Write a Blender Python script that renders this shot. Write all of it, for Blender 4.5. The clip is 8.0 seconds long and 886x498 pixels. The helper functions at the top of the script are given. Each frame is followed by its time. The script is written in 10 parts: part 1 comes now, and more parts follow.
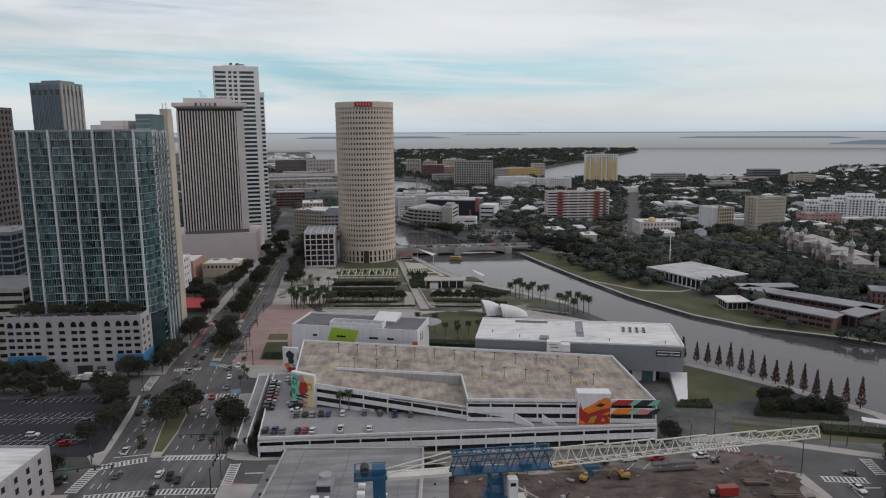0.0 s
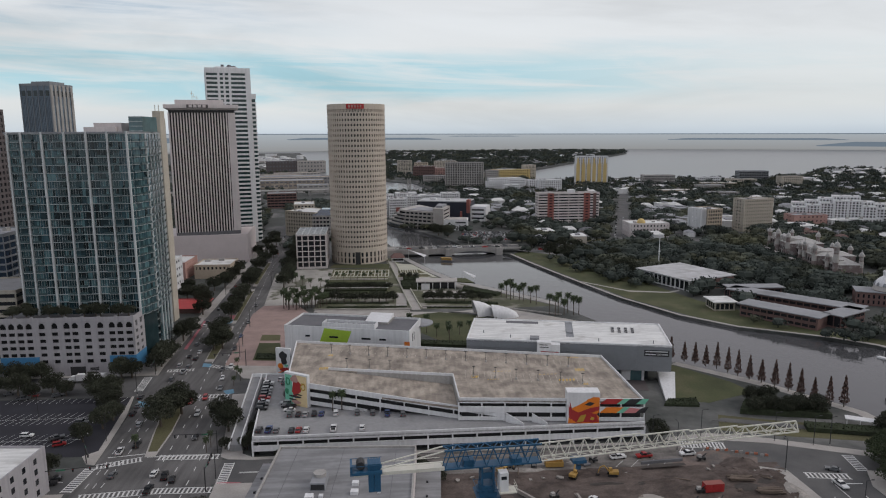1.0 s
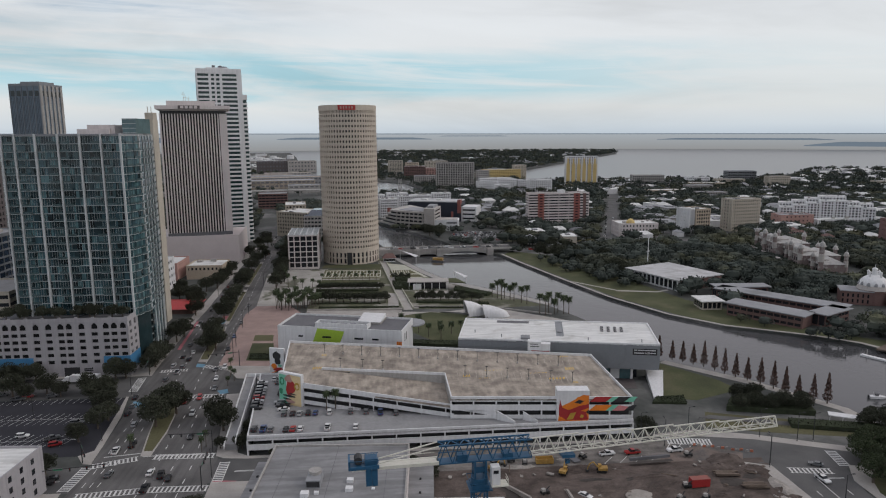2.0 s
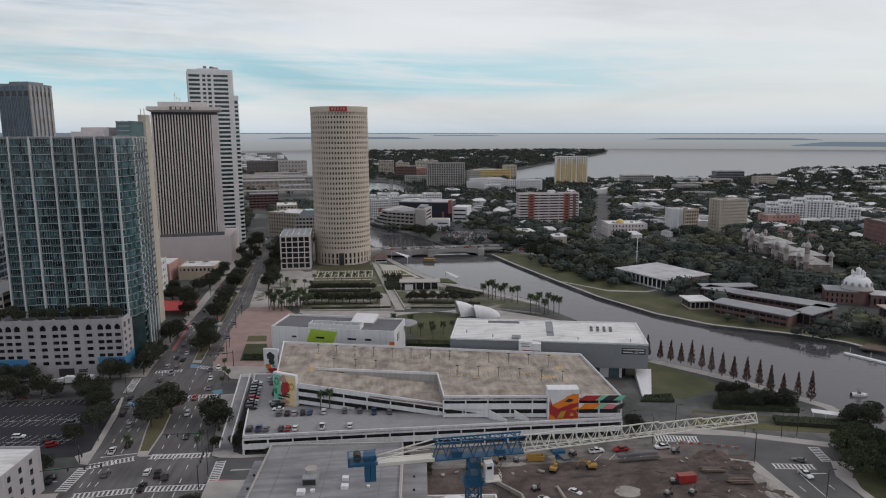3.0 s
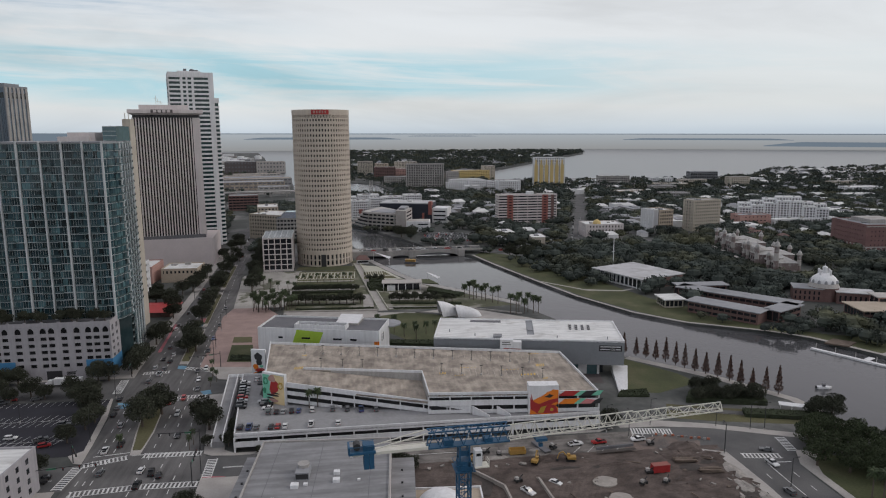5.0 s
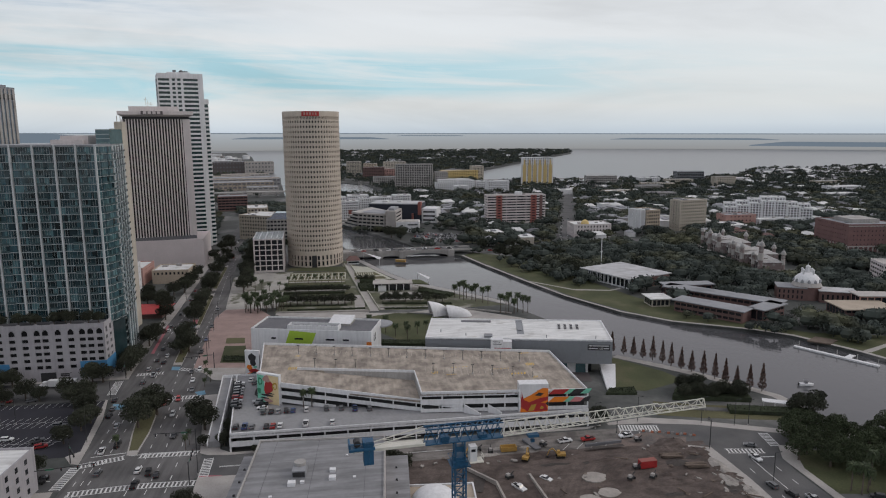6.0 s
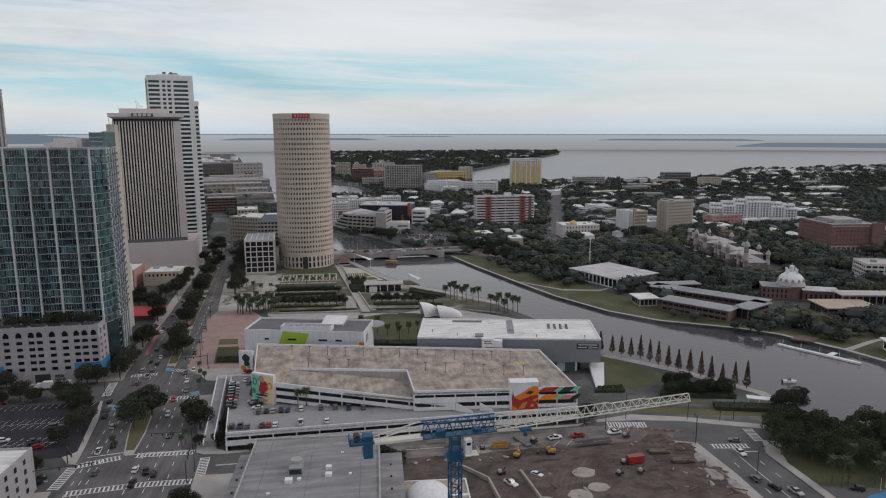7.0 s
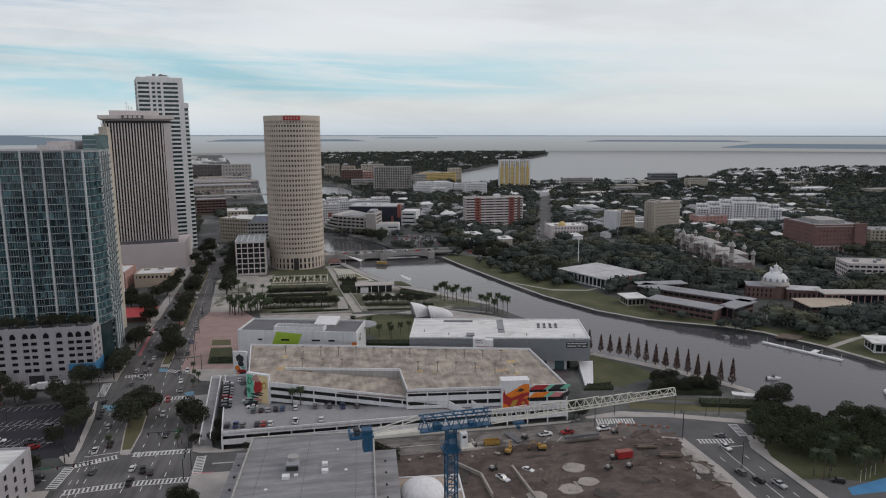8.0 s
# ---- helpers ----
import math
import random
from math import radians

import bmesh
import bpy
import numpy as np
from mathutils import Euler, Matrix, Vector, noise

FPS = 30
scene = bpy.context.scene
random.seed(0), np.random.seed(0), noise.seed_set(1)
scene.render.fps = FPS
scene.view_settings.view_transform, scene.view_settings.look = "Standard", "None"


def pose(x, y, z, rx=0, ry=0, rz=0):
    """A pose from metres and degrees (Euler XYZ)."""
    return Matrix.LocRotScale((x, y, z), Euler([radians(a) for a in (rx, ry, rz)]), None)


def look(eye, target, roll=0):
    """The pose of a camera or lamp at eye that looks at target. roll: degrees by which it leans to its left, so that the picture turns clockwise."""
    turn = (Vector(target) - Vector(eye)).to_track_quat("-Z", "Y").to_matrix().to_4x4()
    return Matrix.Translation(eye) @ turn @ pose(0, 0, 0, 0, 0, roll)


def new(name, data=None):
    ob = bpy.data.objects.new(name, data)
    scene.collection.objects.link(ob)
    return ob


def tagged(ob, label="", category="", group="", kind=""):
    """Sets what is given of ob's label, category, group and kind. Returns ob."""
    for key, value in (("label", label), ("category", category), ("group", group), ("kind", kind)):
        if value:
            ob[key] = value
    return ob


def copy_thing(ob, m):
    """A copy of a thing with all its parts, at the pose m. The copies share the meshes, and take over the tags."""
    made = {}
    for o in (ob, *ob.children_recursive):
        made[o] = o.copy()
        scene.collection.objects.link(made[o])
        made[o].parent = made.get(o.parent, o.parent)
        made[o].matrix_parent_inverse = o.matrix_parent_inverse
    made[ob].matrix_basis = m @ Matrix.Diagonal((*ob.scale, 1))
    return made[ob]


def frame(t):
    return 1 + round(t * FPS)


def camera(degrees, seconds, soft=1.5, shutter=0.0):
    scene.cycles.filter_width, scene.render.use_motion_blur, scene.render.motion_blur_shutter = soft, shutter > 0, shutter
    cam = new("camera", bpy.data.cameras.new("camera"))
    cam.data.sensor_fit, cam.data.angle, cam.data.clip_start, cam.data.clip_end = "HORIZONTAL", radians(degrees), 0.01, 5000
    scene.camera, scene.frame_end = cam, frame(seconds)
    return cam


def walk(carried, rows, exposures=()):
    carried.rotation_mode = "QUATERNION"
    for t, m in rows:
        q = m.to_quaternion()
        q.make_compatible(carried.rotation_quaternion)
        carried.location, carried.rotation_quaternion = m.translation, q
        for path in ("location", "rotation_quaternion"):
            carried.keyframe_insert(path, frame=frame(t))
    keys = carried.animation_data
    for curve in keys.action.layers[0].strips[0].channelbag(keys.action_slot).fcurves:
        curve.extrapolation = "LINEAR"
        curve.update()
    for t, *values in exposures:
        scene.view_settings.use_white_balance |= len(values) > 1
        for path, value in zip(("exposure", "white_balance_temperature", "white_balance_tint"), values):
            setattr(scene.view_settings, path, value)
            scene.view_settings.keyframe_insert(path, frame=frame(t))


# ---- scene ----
cam = camera(66.04, 8.0, soft=1.1)
PATH = [
    (0, (0.00, 0.00, 110.27), (9.34, 196.94, 76.66), -0.50),
    (0.5, (-0.22, -1.70, 110.63), (10.37, 195.21, 77.23), -0.40),
    (1, (-0.46, -3.49, 111.01), (11.52, 193.36, 77.72), -0.40),
    (1.5, (-0.78, -5.38, 111.47), (12.55, 191.38, 78.16), -0.40),
    (3, (-2.31, -11.49, 113.89), (15.19, 184.89, 80.29), -0.30),
    (3.5, (-2.93, -13.59, 114.37), (16.00, 182.67, 80.88), -0.30),
    (4, (-3.68, -15.74, 114.89), (16.83, 180.36, 81.40), -0.30),
    (4.5, (-4.50, -17.99, 115.46), (17.64, 177.94, 81.95), -0.30),
    (6, (-7.29, -25.03, 118.11), (19.80, 170.23, 84.31), -0.30),
    (6.5, (-8.31, -27.42, 118.67), (20.49, 167.61, 84.98), -0.30),
    (7, (-9.34, -29.85, 119.19), (21.02, 164.96, 85.60), -0.30),
    (7.5, (-10.44, -32.23, 119.62), (21.60, 162.32, 86.12), -0.30),
    (8, (-11.57, -34.59, 119.95), (22.10, 159.72, 86.65), -0.30),
]
walk(cam, [(t, look(eye, target, roll)) for t, eye, target, roll in PATH])

# ---- world and sun ----
SUN_AZ, SUN_EL = 95.0, 34.0   # degrees to the right of straight ahead, and up
world = bpy.data.worlds.new("world")
scene.world = world
world.use_nodes = True
wn, wl = world.node_tree.nodes, world.node_tree.links
wn.clear()


def wmath(op, a, b=None, c=None):
    n = wn.new("ShaderNodeMath")
    n.operation = op
    for i, v in enumerate((a, b, c)):
        if v is None:
            continue
        if isinstance(v, (int, float)):
            n.inputs[i].default_value = v
        else:
            wl.new(v, n.inputs[i])
    return n.outputs[0]


def wmix(fac, a, b):
    n = wn.new("ShaderNodeMix")
    n.data_type = "RGBA"
    for i, v in ((0, fac), (6, a), (7, b)):
        if isinstance(v, (int, float)):
            n.inputs[i].default_value = v
        elif isinstance(v, tuple):
            n.inputs[i].default_value = (*v, 1)
        else:
            wl.new(v, n.inputs[i])
    return n.outputs[2]


def wramp(fac, stops):
    n = wn.new("ShaderNodeValToRGB")
    e = n.color_ramp.elements
    e[0].position, e[1].position = stops[0][0], stops[-1][0]
    for p, _ in stops[1:-1]:
        e.new(p)
    for el, (p, c) in zip(e, stops):
        el.color = (*c, 1) if isinstance(c, tuple) else (c, c, c, 1)
    wl.new(fac, n.inputs[0])
    return n.outputs[0]


wtc = wn.new("ShaderNodeTexCoord")
wsep = wn.new("ShaderNodeSeparateXYZ")
wl.new(wtc.outputs["Generated"], wsep.inputs[0])
wx, wy, wz = wsep.outputs
sky = wn.new("ShaderNodeTexSky")
sky.sky_type = "NISHITA"
sky.sun_disc = False
sky.sun_elevation, sky.sun_rotation = radians(SUN_EL), radians(SUN_AZ)
skyc = wn.new("ShaderNodeVectorMath")
skyc.operation = "SCALE"
wl.new(sky.outputs[0], skyc.inputs[0])
skyc.inputs["Scale"].default_value = 0.10
cloud = wramp(wmath("MULTIPLY", wz, 4.0), [(0.0, (0.52, 0.59, 0.66)), (0.04, (0.60, 0.66, 0.71)), (0.14, (0.70, 0.725, 0.73)),
                                           (0.36, (0.73, 0.76, 0.775)), (0.62, (0.75, 0.78, 0.81)), (0.80, (0.72, 0.745, 0.775)), (1.0, (0.665, 0.65, 0.70))])
# azimuth: 0 straight up the avenue, positive to the right
waz = wmath("ARCTAN2", wx, wy)
wband = wn.new("ShaderNodeCombineXYZ")
wl.new(waz, wband.inputs[0])
wl.new(wmath("ADD", wmath("MULTIPLY", wz, 5.0), wmath("MULTIPLY", waz, 0.22)), wband.inputs[1])


def wdrift(scale, detail, rough, shift, warp=0.6):
    """Soft cloud noise over azimuth and height."""
    m = wn.new("ShaderNodeMapping")
    m.inputs["Location"].default_value = shift
    wl.new(wband.outputs[0], m.inputs[0])
    n = wn.new("ShaderNodeTexNoise")
    n.inputs["Scale"].default_value, n.inputs["Detail"].default_value = scale, detail
    n.inputs["Roughness"].default_value, n.inputs["Distortion"].default_value = rough, warp
    wl.new(m.outputs[0], n.inputs[0])
    return n.outputs[0]


wlift = wmath("ADD", wmath("MULTIPLY", wz, 4.0), wmath("MULTIPLY", wmath("SUBTRACT", wdrift(3.2, 6, 0.55, (2.0, 0.3, 0)), 0.5), 0.24))
gap = wramp(wlift, [(0.14, 0.0), (0.24, 0.9), (0.30, 1.0), (0.41, 0.9), (0.50, 0.0)])
side = wramp(wmath("ADD", wmath("MULTIPLY", waz, 0.8), 0.5), [(0.0, 0.8), (0.16, 0.9), (0.36, 1.0), (0.56, 1.0), (0.74, 0.6), (0.86, 0.2), (1.0, 0.1)])
upper = wramp(wlift, [(0.50, 0.0), (0.62, 0.85), (0.80, 0.85), (0.98, 0.35)])
uside = wramp(wmath("ADD", wmath("MULTIPLY", waz, 0.8), 0.5), [(0.0, 0.9), (0.24, 0.8), (0.40, 0.25), (0.50, 0.0)])
veil = wramp(wdrift(2.6, 7, 0.58, (5.1, 1.7, 0), 0.9), [(0.53, 0.0), (0.70, 0.9)])
clear = wmath("MULTIPLY", wmath("MAXIMUM", wmath("MULTIPLY", gap, side), wmath("MULTIPLY", upper, uside)), wmath("SUBTRACT", 1.0, veil))
# long thin streaks of high cloud drawn across the clear gap
wstreak = wn.new("ShaderNodeCombineXYZ")
wl.new(wmath("MULTIPLY", waz, 1.1), wstreak.inputs[0])
wl.new(wmath("ADD", wmath("MULTIPLY", wz, 17.0), wmath("MULTIPLY", waz, 0.5)), wstreak.inputs[1])
wsn = wn.new("ShaderNodeTexNoise")
wsn.inputs["Scale"].default_value, wsn.inputs["Detail"].default_value = 2.2, 7
wsn.inputs["Roughness"].default_value, wsn.inputs["Distortion"].default_value = 0.6, 0.5
wl.new(wstreak.outputs[0], wsn.inputs[0])
streak = wramp(wsn.outputs[0], [(0.46, 0.0), (0.60, 0.85), (0.72, 1.0)])
clear = wmath("MULTIPLY", clear, wmath("SUBTRACT", 1.0, wmath("MULTIPLY", streak, 0.8)))
cover = wmath("SUBTRACT", 1.0, clear)
blue = wmix(wramp(wmath("MULTIPLY", wz, 4.0), [(0.45, 0.0), (0.62, 1.0)]), wmix(0.88, skyc.outputs[0], (0.40, 0.665, 0.765)), (0.37, 0.49, 0.61))
shade = wramp(wdrift(1.7, 6, 0.55, (7.7, 1.0, 0)), [(0.28, 0.82), (0.52, 1.0), (0.74, 1.07)])
skyfinal = wmix(cover, blue, cloud)
wmulc = wn.new("ShaderNodeVectorMath")
wmulc.operation = "MULTIPLY"
wl.new(skyfinal, wmulc.inputs[0])
wl.new(shade, wmulc.inputs[1])
wbg = wn.new("ShaderNodeBackground")
wbg.inputs["Strength"].default_value = 1.0
wl.new(wmulc.outputs[0], wbg.inputs[0])
wout = wn.new("ShaderNodeOutputWorld")
wl.new(wbg.outputs[0], wout.inputs[0])

sun = new("sun", bpy.data.lights.new("sun", "SUN"))
sun.data.energy, sun.data.angle, sun.data.color = 0.8, radians(14), (1.0, 0.95, 0.88)
saz = radians(SUN_AZ)
sdir = Vector((math.sin(saz) * math.cos(radians(SUN_EL)), math.cos(saz) * math.cos(radians(SUN_EL)), math.sin(radians(SUN_EL))))
sun.matrix_world = look(sdir * 500 + Vector((0, 300, 0)), (0, 300, 0))


# ---- materials ----
def mat(name, rgb, rough=0.8, var=0.18, scale=0.12, fine=1.6, bump=0.15, metal=0.0, rand=0.0, island=0.0, spec=0.4, stain=None, stain_at=(0.58, 0.72), stain_scale=0.06, streaks=0.0, drag=(0.9, 0.9, 0.05)):
    """A surface with broad and fine variation in world space, an optional stain colour and wall streaks."""
    m = bpy.data.materials.new(name)
    m.use_nodes = True
    nt = m.node_tree
    n, l = nt.nodes, nt.links
    p = n["Principled BSDF"]
    p.inputs["Roughness"].default_value, p.inputs["Metallic"].default_value = rough, metal
    p.inputs["Specular IOR Level"].default_value = spec
    geo = n.new("ShaderNodeNewGeometry")

    def noise_of(s, detail=4, stretch=None):
        t = n.new("ShaderNodeTexNoise")
        t.inputs["Scale"].default_value, t.inputs["Detail"].default_value = s, detail
        if stretch:
            mp = n.new("ShaderNodeMapping")
            mp.inputs["Scale"].default_value = stretch
            l.new(geo.outputs["Position"], mp.inputs[0])
            l.new(mp.outputs[0], t.inputs[0])
        else:
            l.new(geo.outputs["Position"], t.inputs[0])
        return t.outputs[0]

    def rng(v, lo, hi, a=0.25, b=0.75):
        r = n.new("ShaderNodeMapRange")
        r.inputs[1].default_value, r.inputs[2].default_value, r.inputs[3].default_value, r.inputs[4].default_value = a, b, lo, hi
        l.new(v, r.inputs[0])
        return r.outputs[0]

    def mul(a, b):
        t = n.new("ShaderNodeMath")
        t.operation = "MULTIPLY"
        l.new(a, t.inputs[0])
        l.new(b, t.inputs[1])
        return t.outputs[0]

    f = mul(rng(noise_of(scale), 1 - var, 1 + var), rng(noise_of(fine, 5), 1 - var * 0.7, 1 + var * 0.7))
    if rand:
        oi = n.new("ShaderNodeObjectInfo")
        f = mul(f, rng(oi.outputs["Random"], 1 - rand, 1 + rand, 0, 1))
    if island:
        f = mul(f, rng(geo.outputs["Random Per Island"], 1 - island, 1 + island, 0, 1))
    if streaks:
        f = mul(f, rng(noise_of(1.0, 4, drag), 1 - streaks, 1.0, 0.35, 0.6))
    col = n.new("ShaderNodeMix")
    col.data_type = "RGBA"
    col.blend_type = "MULTIPLY"
    col.inputs[0].default_value = 1
    col.inputs[6].default_value = (*rgb, 1)
    if stain:
        sm = n.new("ShaderNodeMix")
        sm.data_type = "RGBA"
        sm.inputs[6].default_value, sm.inputs[7].default_value = (*rgb, 1), (*stain, 1)
        l.new(rng(noise_of(stain_scale, 6), 0, 1, *stain_at), sm.inputs[0])
        l.new(sm.outputs[2], col.inputs[6])
    l.new(f, col.inputs[7])
    l.new(col.outputs[2], p.inputs["Base Color"])
    if bump:
        b = n.new("ShaderNodeBump")
        b.inputs["Strength"].default_value, b.inputs["Distance"].default_value = bump, 0.15
        l.new(noise_of(fine * 2, 4), b.inputs["Height"])
        l.new(b.outputs[0], p.inputs["Normal"])
    return m


def glass_mat(name, rgb, rough=0.12, island=0.5, spec=0.5):
    m = mat(name, rgb, rough, 0.25, 0.08, 0.5, 0.0, 0, 0, island, spec)
    return m


def water_mat():
    m = bpy.data.materials.new("river_water")
    m.use_nodes = True
    n, l = m.node_tree.nodes, m.node_tree.links
    p = n["Principled BSDF"]
    p.inputs["IOR"].default_value = 1.33
    geo = n.new("ShaderNodeNewGeometry")
    # calm dark river, choppier bay; its sky sheen is put into colour and gloss
    sep, seaward = n.new("ShaderNodeSeparateXYZ"), n.new("ShaderNodeMapRange")
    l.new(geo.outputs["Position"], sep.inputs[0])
    l.new(sep.outputs[1], seaward.inputs[0])
    seaward.inputs[1].default_value, seaward.inputs[2].default_value = 700, 1700
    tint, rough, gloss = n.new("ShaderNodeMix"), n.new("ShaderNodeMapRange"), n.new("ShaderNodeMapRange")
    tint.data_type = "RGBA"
    # the paler bay colour is painted in for reflected sky
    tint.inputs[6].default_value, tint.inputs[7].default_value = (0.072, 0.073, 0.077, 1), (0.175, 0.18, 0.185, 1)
    l.new(seaward.outputs[0], tint.inputs[0])
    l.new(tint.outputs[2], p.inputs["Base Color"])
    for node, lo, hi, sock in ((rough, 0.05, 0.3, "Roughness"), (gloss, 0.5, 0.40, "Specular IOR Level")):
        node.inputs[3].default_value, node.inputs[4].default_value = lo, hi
        l.new(seaward.outputs[0], node.inputs[0])
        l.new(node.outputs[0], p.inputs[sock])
    hs = []
    for s, st in ((0.22, (1, 1, 1)), (0.03, (1, 0.6, 1)), (0.9, (1, 1, 1))):
        mp = n.new("ShaderNodeMapping")
        mp.inputs["Scale"].default_value = st
        l.new(geo.outputs["Position"], mp.inputs[0])
        t = n.new("ShaderNodeTexNoise")
        t.inputs["Scale"].default_value, t.inputs["Detail"].default_value = s, 5
        l.new(mp.outputs[0], t.inputs[0])
        hs.append(t.outputs[0])
    prev = None
    for h, d, st in zip(hs, (0.3, 0.8, 0.08), (0.24, 0.16, 0.25)):
        b = n.new("ShaderNodeBump")
        b.inputs["Strength"].default_value, b.inputs["Distance"].default_value = st, d
        l.new(h, b.inputs["Height"])
        if prev:
            l.new(prev, b.inputs["Normal"])
        prev = b.outputs[0]
    l.new(prev, p.inputs["Normal"])
    return m


def glow_mat(name, rgb, power):
    m = bpy.data.materials.new(name)
    m.use_nodes = True
    p = m.node_tree.nodes["Principled BSDF"]
    p.inputs["Base Color"].default_value = (0, 0, 0, 1)
    p.inputs["Specular IOR Level"].default_value = 0
    p.inputs["Emission Color"].default_value = (*rgb, 1)
    p.inputs["Emission Strength"].default_value = power
    return m


